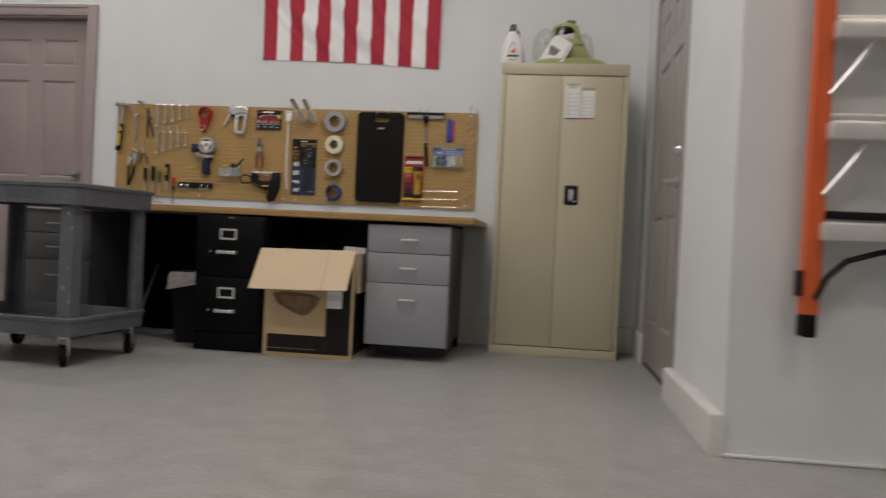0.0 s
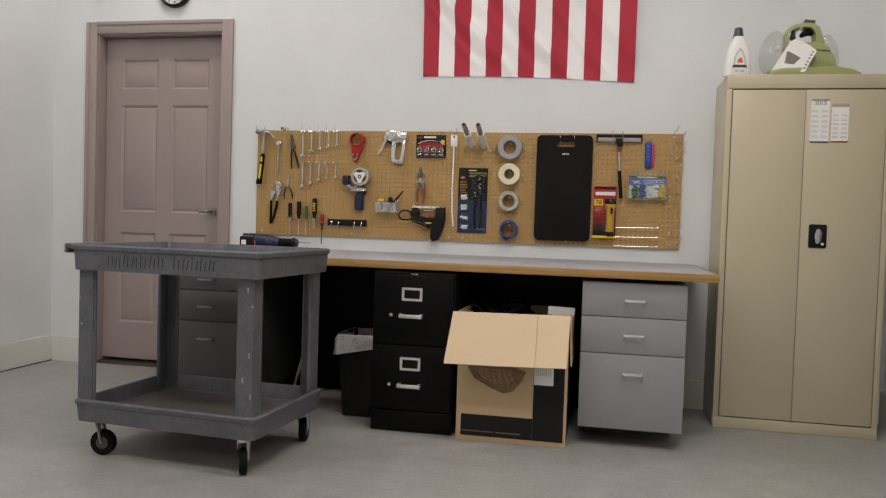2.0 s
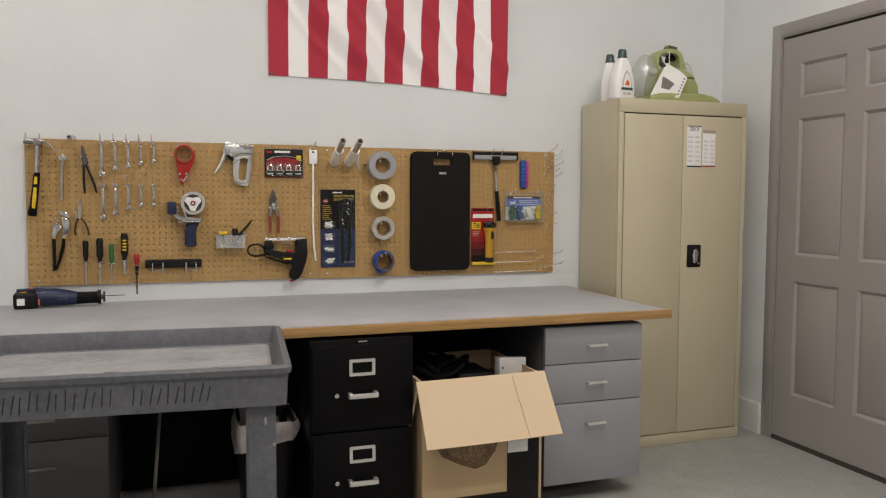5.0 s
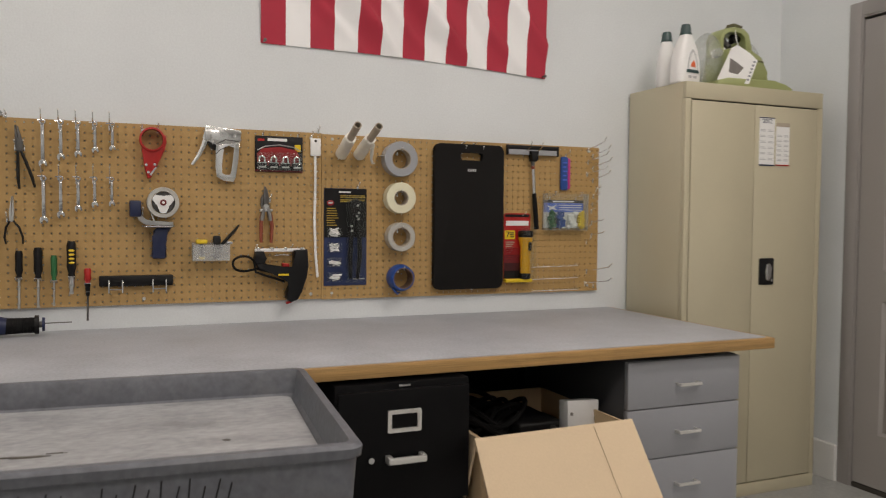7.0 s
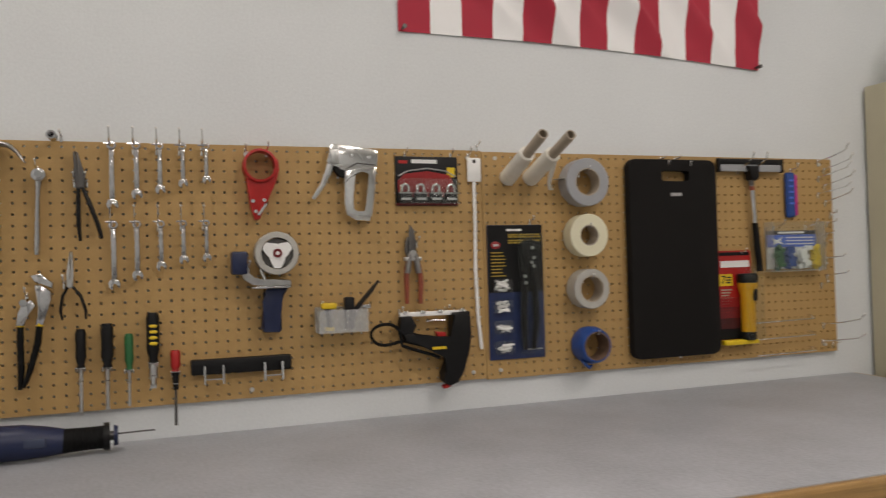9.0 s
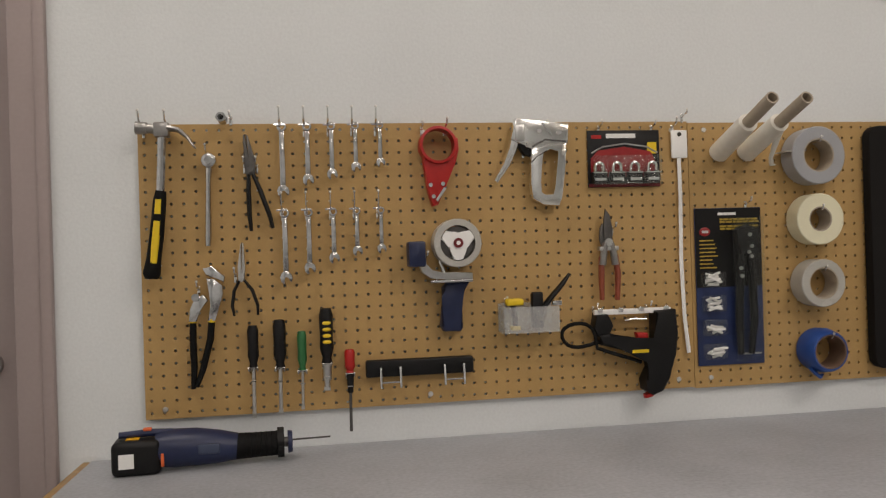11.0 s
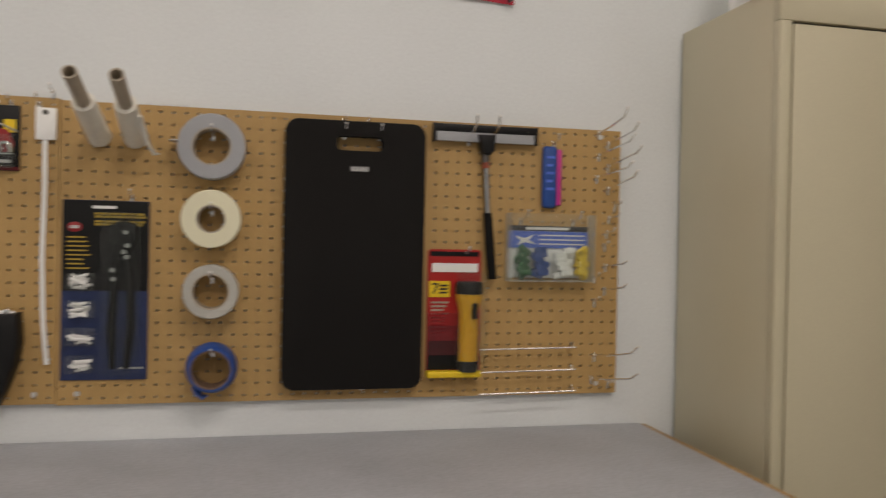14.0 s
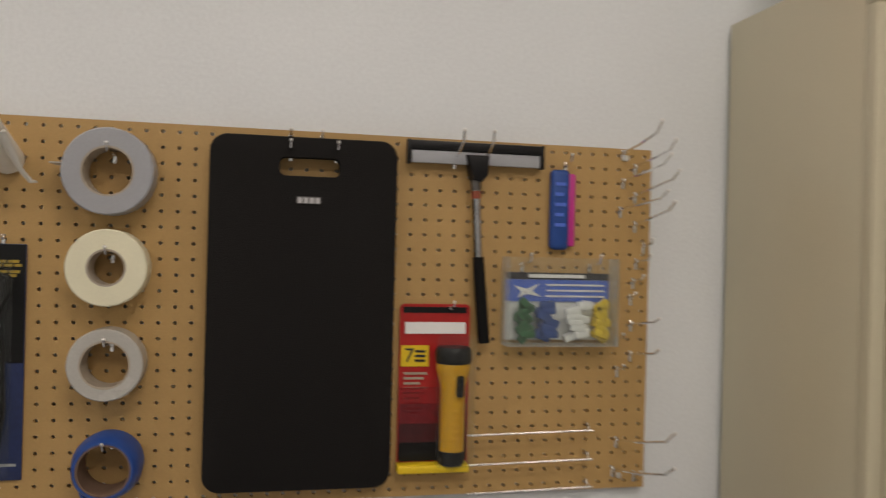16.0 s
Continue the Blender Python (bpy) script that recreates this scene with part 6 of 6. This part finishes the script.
for k in range(5):
    part("rib", box(B(), (tX - 0.005, tYy - 0.0225, 0.955 + 0.012 * k), (tX + 0.007, tYy - 0.0205, 0.961 + 0.012 * k), 0.0008), M_amber, tb)
part("blister", prism(B(), rounded(2.036, 0.915, 2.103, 1.135, 0.01, 3), PY - 0.060, PY - 0.0595), M_bag, tc, "clear blister")
part("card_head", box(B(), (1.986, PY - 0.0066, 1.168), (2.098, PY - 0.0053, 1.178)), M_black, tc, "black upper edge")
hook(2.075, 1.183, 0.03, 0.006, 0.006)

# ---- blue and pink pack ----
bp = thing("marker_pack", (2.267, -0.02, 1.28), "slim blue and magenta retail pack", "retail pack")
part("box", box(B(), (2.243, PY - 0.018, 1.282), (2.278, PY - 0.0025, 1.424), 0.008, 3), M_blue, bp, "blue box")
part("side", box(B(), (2.2765, PY - 0.013, 1.288), (2.291, PY - 0.0025, 1.418), 0.005), M_pink, bp, "magenta side")
for k in range(5):
    part("print_bar", box(B(), (2.250, PY - 0.0195, 1.395 - 0.018 * k), (2.270 - 0.004 * (k % 2), PY - 0.0182, 1.401 - 0.018 * k)), M_light_blue, bp)
hook(2.280, 1.43, 0.035, 0.006, 0.01)

# ---- clear case with coloured clips ----
cc = thing("clip_case", (2.262, -0.03, 1.12), "clear plastic case of coloured clips with blue header", "retail pack")
part("shell", box(B(), (2.160, -0.058, 1.116), (2.363, -0.0575, 1.268)), M_shell, cc, "clear shell")
part("back_card", box(B(), (2.166, PY - 0.006, 1.122), (2.358, PY - 0.004, 1.240)), M_paper, cc, "white card")
part("header_bar", box(B(), (2.166, PY - 0.0085, 1.229), (2.358, PY - 0.0063, 1.241)), M_ink, cc, "black header band")
part("print_bar", box(B(), (2.208, PY - 0.0100, 1.232), (2.312, PY - 0.0087, 1.238)), M_paper, cc)
part("blue_band", box(B(), (2.166, PY - 0.0085, 1.190), (2.358, PY - 0.0063, 1.2285)), M_light_blue, cc, "blue printed band")
part("star_print", prism(B(), [(2.180, 1.218), (2.205, 1.212), (2.228, 1.222), (2.215, 1.208), (2.232, 1.198), (2.205, 1.203), (2.188, 1.196), (2.194, 1.207)], PY - 0.0100, PY - 0.0087), M_paper, cc, "white splash print")
for k in range(3):
    part("print_bar", box(B(), (2.240, PY - 0.0100, 1.218 - 0.010 * k), (2.350, PY - 0.0087, 1.221 - 0.010 * k)), M_paper, cc)
for x0, x1, mt, lab in ((2.178, 2.214, M_dark_green, "green clips"), (2.218, 2.256, M_blue, "blue clips"), (2.268, 2.318, M_white, "white clips"), (2.322, 2.352, M_yellow, "yellow clips")):
    bm = B()
    rnd = random.Random(int(x0 * 1000))
    for k in range(12):
        cx, cz = rnd.uniform(x0 + 0.012, x1 - 0.012), 1.130 + 0.0050 * k
        box(bm, (-0.014, -0.007, -0.007), (0.014, 0.007, 0.007), 0.003, m=Matrix.Translation((cx, PY - 0.020 - 0.010 * (k % 2), cz)) @ Matrix.Rotation(rnd.uniform(-0.9, 0.9), 4, "Y"))
    part("clips", bm, mt, cc, lab)
bm = B()
for lo, hi in (((2.160, -0.0575, 1.114), (2.363, PY - 0.004, 1.117)), ((2.160, -0.0575, 1.117), (2.163, PY - 0.004, 1.268)), ((2.360, -0.0575, 1.117), (2.363, PY - 0.004, 1.268))):
    box(bm, lo, hi)
part("rim", bm, M_tray, cc, "milky clear rim")
hook(2.195, 1.262, 0.055, 0.010, 0.010)
hook(2.320, 1.262, 0.055, 0.010, 0.010)

# ---- long straight wires and loose hooks at the end of the board ----
for z in (0.962, 0.911, 0.862):
    w = thing("wire_bar", (2.216, -0.03, z), "straight chrome wire bar held on the pegboard", "wire bar", "wire bars on the pegboard")
    part("bar", sweep(B(), [(2.100, -0.040, z - 0.002), (2.330, -0.036, z + 0.001)], 0.0021, 8), M_zinc, w)
    for x in (2.322,):
        part("stand", sweep(B(), [(x, PY - 0.001, z + 0.012), (x, -0.030, z + 0.012), (x, -0.038, z - 0.001)], 0.002, 6), M_zinc, w)
for x, z, reach, rise, tip, side in ((2.384, 1.462, 0.105, 0.030, 0.014, 0.022), (2.385, 1.411, 0.085, 0.030, 0.012, 0.05), (2.381, 1.359, 0.085, 0.020, 0.010, 0.05), (2.408, 1.438, 0.085, 0.028, 0.012, 0.035),
                                     (2.409, 1.386, 0.080, 0.030, 0.010, 0.045), (2.410, 1.333, 0.075, 0.028, 0.010, 0.040), (2.407, 1.152, 0.045, 0.006, 0.006, 0.034), (2.380, 1.125, 0.030, 0.004, 0.006, 0.0),
                                     (2.407, 1.097, 0.062, 0.008, 0.006, 0.026), (2.382, 1.069, 0.030, 0.004, 0.006, 0.0), (2.384, 0.941, 0.110, 0.022, 0.012, 0.058), (2.378, 0.888, 0.105, 0.016, 0.010, 0.068),
                                     (2.420, 0.878, 0.030, 0.004, 0.006, 0.0), (2.409, 1.230, 0.025, 0.004, 0.006, 0.010), (2.414, 1.265, 0.030, 0.004, 0.008, 0.014), (2.428, 1.294, 0.025, 0.004, 0.008, 0.006), (2.405, 1.20, 0.022, 0.004, 0.004, 0.0)):
    hook(x, z, reach, rise, tip, "bare chrome wire peg hook at the board's end", False, side)

# ---- reciprocating saw on the bench ----
rs = thing("reciprocating_saw", (0.08, -0.11, BZ), "cordless reciprocating saw in blue and black lying on the workbench", "power saw")
a, b = Vector((-0.054, -0.125, BZ)), Vector((0.315, -0.095, BZ))
ax = (b - a).normalized()
SAW = Matrix.Translation(a) @ Matrix.Rotation(math.atan2(ax.y, ax.x), 4, "Z") @ Matrix.Diagonal((0.92, 0.92, 0.92, 1))


def saw_part(name, bm, material, label="", parent=None):
    bmesh.ops.transform(bm, matrix=SAW, verts=bm.verts)
    return part(name, bm, material, parent or rs, label)


L = (b - a).length
bat = saw_part("battery", box(B(), (0.018, -0.040, 0.0), (0.116, 0.040, 0.072), 0.013, 3), M_black, "black battery pack")
saw_part("battery_label", box(B(), (0.034, -0.0412, 0.018), (0.064, -0.0401, 0.048)), M_paper, "pale label on the battery", bat)
saw_part("release_tab", box(B(), (0.045, -0.018, 0.0715), (0.072, 0.018, 0.0745), 0.001), M_amber, "orange release tab", bat)
saw_part("orange_clip", box(B(), (0.1165, -0.0405, 0.016), (0.123, -0.032, 0.044), 0.002), M_orange, "orange clip")
saw_part("rear_grip", sweep(B(), [(0.105, 0, 0.044), (0.14, 0, 0.045), (0.185, 0, 0.044), (0.235, 0, 0.040), (0.27, 0, 0.037)], [0.036, 0.041, 0.040, 0.035, 0.029], 18, 1.0), M_navy, "dark blue rear housing")
saw_part("side_panel", box(B(), (0.190, -0.0400, 0.034), (0.236, -0.0330, 0.056), 0.004), M_blue_grey, "worn blue-grey side panel")
saw_part("top_bar", sweep(B(), [(0.03, 0, 0.080), (0.09, 0, 0.082), (0.14, 0, 0.078)], [0.007, 0.008, 0.009], 10), M_navy, "dark blue upper handle")
saw_part("trigger", box(B(), (0.078, -0.008, 0.086), (0.096, 0.008, 0.0925), 0.003), M_orange, "orange switch")
front = saw_part("front_housing", sweep(B(), [(0.258, 0, 0.037), (0.275, 0, 0.037), (0.32, 0, 0.037), (L - 0.012, 0, 0.037)], [0.0285, 0.0280, 0.0262, 0.0265], 18, 1.0), M_rubber, "black rubber front housing")
for k in range(7):
    u = 0.288 + 0.011 * k
    saw_part("grip_rib", lathe(B(), [(0.026, -0.002), (0.0282 - 0.0002 * k, -0.001), (0.0282 - 0.0002 * k, 0.001), (0.026, 0.002)], (u, 0, 0.037), "X", 24), M_rubber, "", front)
saw_part("shoe", sweep(B(), [(L - 0.014, 0, 0.038), (L + 0.000, 0, 0.038)], 0.0325, 18), M_black, "black front shoe")
saw_part("clamp_neck", sweep(B(), [(L - 0.001, 0, 0.038), (L + 0.010, 0, 0.038)], 0.011, 12), M_dark_steel, "dark neck")
saw_part("blade_clamp", sweep(B(), [(L + 0.0085, 0, 0.038), (L + 0.018, 0, 0.038)], [0.025, 0.023], 16), M_navy, "blue blade clamp")
saw_part("blade", box(B(), (L + 0.017, -0.0011, 0.0395), (L + 0.102, 0.0011, 0.0430)), M_dark_steel, "thin steel blade")

# ---- things on the tan cabinet ----
def bottle(x, y, turn, label):
    bt = thing("detergent_bottle", pose(x, y, KH, 0, 0, turn), label, "bottle", "white bottles on the cabinet")
    M = pose(x, y, KH, 0, 0, turn)
    bm = B()
    prof = [(0.0, 0.056, 0.035), (0.006, 0.062, 0.039), (0.05, 0.063, 0.040), (0.095, 0.059, 0.039), (0.130, 0.051, 0.035), (0.160, 0.040, 0.030), (0.182, 0.029, 0.025), (0.196, 0.021, 0.021), (0.201, 0.019, 0.019)]
    rings = []
    for z, hx, hy in prof:
        rings.append([bm.verts.new((hx * math.copysign(abs(math.cos(a)) ** 0.6, math.cos(a)), hy * math.copysign(abs(math.sin(a)) ** 0.6, math.sin(a)), z)) for a in [2 * math.pi * k / 24 for k in range(24)]])
    for a, b in zip(rings, rings[1:]):
        for k in range(24):
            bm.faces.new((a[k], a[(k + 1) % 24], b[(k + 1) % 24], b[k]))
    bm.faces.new(rings[0][::-1])
    bm.faces.new(rings[-1])
    bmesh.ops.transform(bm, matrix=M, verts=bm.verts)
    body = part("body", bm, M_white, bt, "white plastic body")
    bm = lathe(B(), [(0.0, 0.198), (0.0230, 0.198), (0.0238, 0.204), (0.0215, 0.211), (0.0200, 0.230), (0.0165, 0.240), (0.0, 0.241)], (0, 0, 0), "Z", 18)
    bmesh.ops.transform(bm, matrix=M, verts=bm.verts)
    part("cap", bm, M_teal, bt, "dark teal cap")
    for nm, outl, y, mt, lab in (("label_print", [(-0.030, 0.052), (0.030, 0.052), (0.026, 0.086), (0.015, 0.118), (0.0, 0.136), (-0.015, 0.118), (-0.026, 0.086)], 0.0412, M_pale_ink, "grey-green arched print"),
                                 ("label_print", [(-0.024, 0.055), (0.024, 0.055), (0.020, 0.084), (0.011, 0.110), (0.0, 0.125), (-0.011, 0.110), (-0.020, 0.084)], 0.0418, M_paper, "pale arched print"),
                                 ("label_print", [(-0.012, 0.064), (0.014, 0.064), (0.012, 0.080), (0.003, 0.092), (-0.010, 0.078)], 0.0424, M_orange, "red print on the label"),
                                 ("label_bar", [(-0.034, 0.042), (0.034, 0.042), (0.032, 0.053), (-0.032, 0.053)], 0.0424, M_teal, ""), ("label_bar", [(-0.022, 0.020), (-0.006, 0.020), (-0.006, 0.030), (-0.022, 0.030)], 0.0418, M_pale_ink, ""),
                                 ("label_bar", [(0.002, 0.020), (0.022, 0.020), (0.022, 0.030), (0.002, 0.030)], 0.0418, M_pale_ink, "")):
        bm = prism(B(), outl, -y, -0.034)
        bmesh.ops.transform(bm, matrix=M, verts=bm.verts)
        part(nm, bm, mt, body, lab)
    return bt


bottle(2.650, -0.306, 8, "white detergent bottle with dark teal cap on the cabinet")
bottle(2.664, -0.170, 55, "white detergent bottle with dark teal cap, turned sideways")

gm = thing("carpet_cleaner", (2.99, -0.24, KH), "green portable carpet cleaner with clear tanks", "carpet cleaner")
part("base", prism(B(), [(2.775, KH), (3.185, KH), (3.190, KH + 0.016), (3.150, KH + 0.034), (3.085, KH + 0.044), (2.840, KH + 0.040), (2.782, KH + 0.026)], -0.340, -0.130, 0.008), M_green, gm, "green base tray")
part("lower_body", prism(B(), [(2.862, KH + 0.040), (3.098, KH + 0.040), (3.082, KH + 0.085), (3.052, KH + 0.150), (3.000, KH + 0.172), (2.880, KH + 0.172), (2.866, KH + 0.110)], -0.300, -0.150, 0.014), M_green, gm, "green lower body")
arch_out = [(2.866, KH + 0.150), (2.864, KH + 0.222), (2.876, KH + 0.250), (2.904, KH + 0.268), (2.945, KH + 0.276), (2.990, KH + 0.272), (3.018, KH + 0.254), (3.032, KH + 0.215), (3.046, KH + 0.160), (2.950, KH + 0.150)]
arch_in = [(2.880, KH + 0.172), (2.880, KH + 0.222), (2.888, KH + 0.238), (2.910, KH + 0.250), (2.945, KH + 0.254), (2.978, KH + 0.250), (2.994, KH + 0.236), (3.002, KH + 0.210), (3.002, KH + 0.174), (2.950, KH + 0.168)]
part("carry_handle", prism(B(), arch_out, -0.255, -0.165, 0.007, hole=arch_in), M_green, gm, "green arched handle")
part("handle_cap", prism(B(), [(2.946, KH + 0.280), (3.000, KH + 0.274), (3.004, KH + 0.290), (2.956, KH + 0.297)], -0.232, -0.188, 0.003), M_dark_olive, gm, "dark olive knob")
part("nozzle", sweep(B(), [(2.992, -0.215, KH + 0.236), (2.960, -0.220, KH + 0.234), (2.938, -0.235, KH + 0.214)], [0.017, 0.018, 0.011], 12), M_black, gm, "black nozzle")
part("hose_end", sweep(B(), [(2.905, -0.220, KH + 0.238), (2.898, -0.235, KH + 0.205), (2.905, -0.262, KH + 0.182)], [0.010, 0.014, 0.011], 10), M_dark_steel, gm, "dark hose end")
part("column_band", sweep(B(), [(2.868, -0.303, KH + 0.128), (2.960, -0.3045, KH + 0.134), (3.056, -0.303, KH + 0.126)], 0.0022, 6), M_dark_olive, gm, "dark seam round the body")
bm = lathe(B(), [(0.0, 0.036), (0.044, 0.038), (0.062, 0.062), (0.070, 0.108), (0.068, 0.150), (0.055, 0.196), (0.034, 0.228), (0.012, 0.243), (0.0, 0.245)], (0, 0, 0), "Z", 28)
bmesh.ops.transform(bm, matrix=pose(2.815, -0.215, KH, 0, 3, 0), verts=bm.verts)
tank = part("clear_tank", bm, M_tank, gm, "clear domed plastic tank")
part("tank_cap", cyl(B(), (2.830, -0.262, KH + 0.150), (2.826, -0.292, KH + 0.150), 0.020, 0.017, seg=18), M_tray, tank, "milky filler cap")
bm = lathe(B(), [(0.0, 0.048), (0.040, 0.050), (0.048, 0.090), (0.046, 0.140), (0.036, 0.190), (0.018, 0.220), (0.0, 0.226)], (0, 0, 0), "Z", 24)
bmesh.ops.transform(bm, matrix=pose(3.084, -0.205, KH, 0, -6, 0), verts=bm.verts)
part("clear_tank", bm, M_tank, gm, "clear plastic tank")
TAG = pose(2.886, -0.322, KH + 0.098, -8, 0, -10)
bm = prism(B(), [(-0.098, -0.078), (0.055, -0.080), (0.104, 0.022), (0.070, 0.052), (0.012, 0.086), (-0.016, 0.070)], -0.0016, 0.0016)
bmesh.ops.transform(bm, matrix=TAG, verts=bm.verts)
tg2 = part("leaflet", bm, M_paper, gm, "white paper leaflet with a dark picture")
bm = prism(B(), [(-0.036, -0.034), (0.006, -0.042), (0.034, -0.012), (0.004, 0.010), (-0.026, 0.026)], -0.0028, -0.0017)
bmesh.ops.transform(bm, matrix=TAG, verts=bm.verts)
part("picture", bm, M_pole, tg2, "dark printed picture")
for k in range(6):
    bm = box(B(), (0.046 + 0.0072 * k, -0.0028, -0.066 + 0.0155 * k), (0.056 + 0.0072 * k, -0.0017, -0.058 + 0.0155 * k))
    bmesh.ops.transform(bm, matrix=TAG, verts=bm.verts)
    part("print_bar", bm, M_steel_grey, tg2)
# added white line where the tank only shows highlights
part("tank_highlight", sweep(B(), [(2.897, -0.322, KH + 0.176), (2.914, -0.290, KH + 0.214), (2.935, -0.262, KH + 0.256)], 0.0018, 8), M_white, tg2, "added white line for the tank's highlights")
nudge(gm, 0.014, 0.0)

# ---- stepladder hung on the stub wall ----
LY = STUB - 0.062
la = thing("stepladder", (4.05, LY, 0.46), "orange fibreglass stepladder with aluminium steps hung on the wall", "stepladder")
for x0, lean in ((3.790, 0.010), (4.30, -0.026)):
    bm = B()
    z0, z1 = 0.50, 2.28
    f = [bm.verts.new(v) for v in ((x0, LY - 0.03, z0), (x0 + 0.050, LY - 0.03, z0), (x0 + 0.050, LY + 0.03, z0), (x0, LY + 0.03, z0))]
    g = [bm.verts.new((v.co.x + lean * 1.2, v.co.y, z1)) for v in f]
    for k in range(4):
        bm.faces.new((f[k], f[(k + 1) % 4], g[(k + 1) % 4], g[k]))
    bm.faces.new(f[::-1])
    bm.faces.new(g)
    bmesh.ops.bevel(bm, geom=list(bm.edges), offset=0.006, segments=2, affect="EDGES")
    rail = part("side_rail", bm, M_orange, la, "orange fibreglass rail")
    part("foot", box(B(), (x0 + 0.001, LY - 0.034, 0.435), (x0 + 0.045, LY + 0.034, 0.505), 0.008), M_rubber, rail, "black rubber foot")
    part("bracket", box(B(), (x0 - 0.012, LY - 0.028, 0.56), (x0 - 0.001, LY + 0.028, 0.64), 0.003), M_black, rail, "black side bracket")
for k in range(5):
    z = 0.735 + 0.305 * k
    xa, xb = 3.822 + 0.0055 * (k + 1), 4.305 - 0.0055 * (k + 1)
    st = part("step", box(B(), (xa, LY - 0.075, z), (xb, LY + 0.025, z + 0.055), 0.006), M_alu, la, "grooved aluminium step")
    for j in range(5):
        part("groove", box(B(), (xa + 0.003, LY - 0.066 + 0.018 * j, z + 0.0552), (xb - 0.003, LY - 0.058 + 0.018 * j, z + 0.0575), 0.0008), M_alu, st)
    for s, x in ((1, xa), (-1, xb)):
        part("brace", sweep(B(), [(x + s * 0.004, LY - 0.036, z + 0.14), (x + s * 0.075, LY - 0.05, z + 0.235), (x + s * 0.115, LY - 0.05, z + 0.30)], [0.010, 0.013, 0.007], 6, 0.8), M_alu, st, "diagonal aluminium brace")
for s, x in ((1, 3.825), (-1, 4.30)):
    pts = [(x, LY - 0.03, 0.555), (x + s * 0.03, LY - 0.03, 0.62), (x + s * 0.085, LY - 0.03, 0.675), (x + s * 0.18, LY - 0.03, 0.705), (x + s * 0.235, LY - 0.03, 0.715)]
    part("knee_brace", sweep(B(), pts, 0.019, 8, 0.5), M_black, la, "black curved knee brace")
for k in range(4):
    part("rear_bar", box(B(), (3.83, LY + 0.028, 0.805 + 0.305 * k), (4.29, LY + 0.05, 0.83 + 0.305 * k), 0.003), M_black if k == 0 else M_alu, la, "rear cross bar")
part("top_cap", box(B(), (3.76, LY - 0.07, 2.27), (4.35, LY + 0.045, 2.33), 0.012), M_orange, la, "orange moulded top")
for x in (3.90, 4.20):
    h = thing("wall_bracket", (x, STUB, 2.2), "black steel wall hook that holds the ladder", "wall hook", "ladder hooks")
    part("arm", sweep(B(), [(x, STUB - 0.001, 2.20), (x, STUB - 0.16, 2.20), (x, STUB - 0.17, 2.24)], 0.008, 8), M_black, h)
    nudge(h, -0.115, 0.0)
nudge(la, -0.115, 0.0, -0.03)
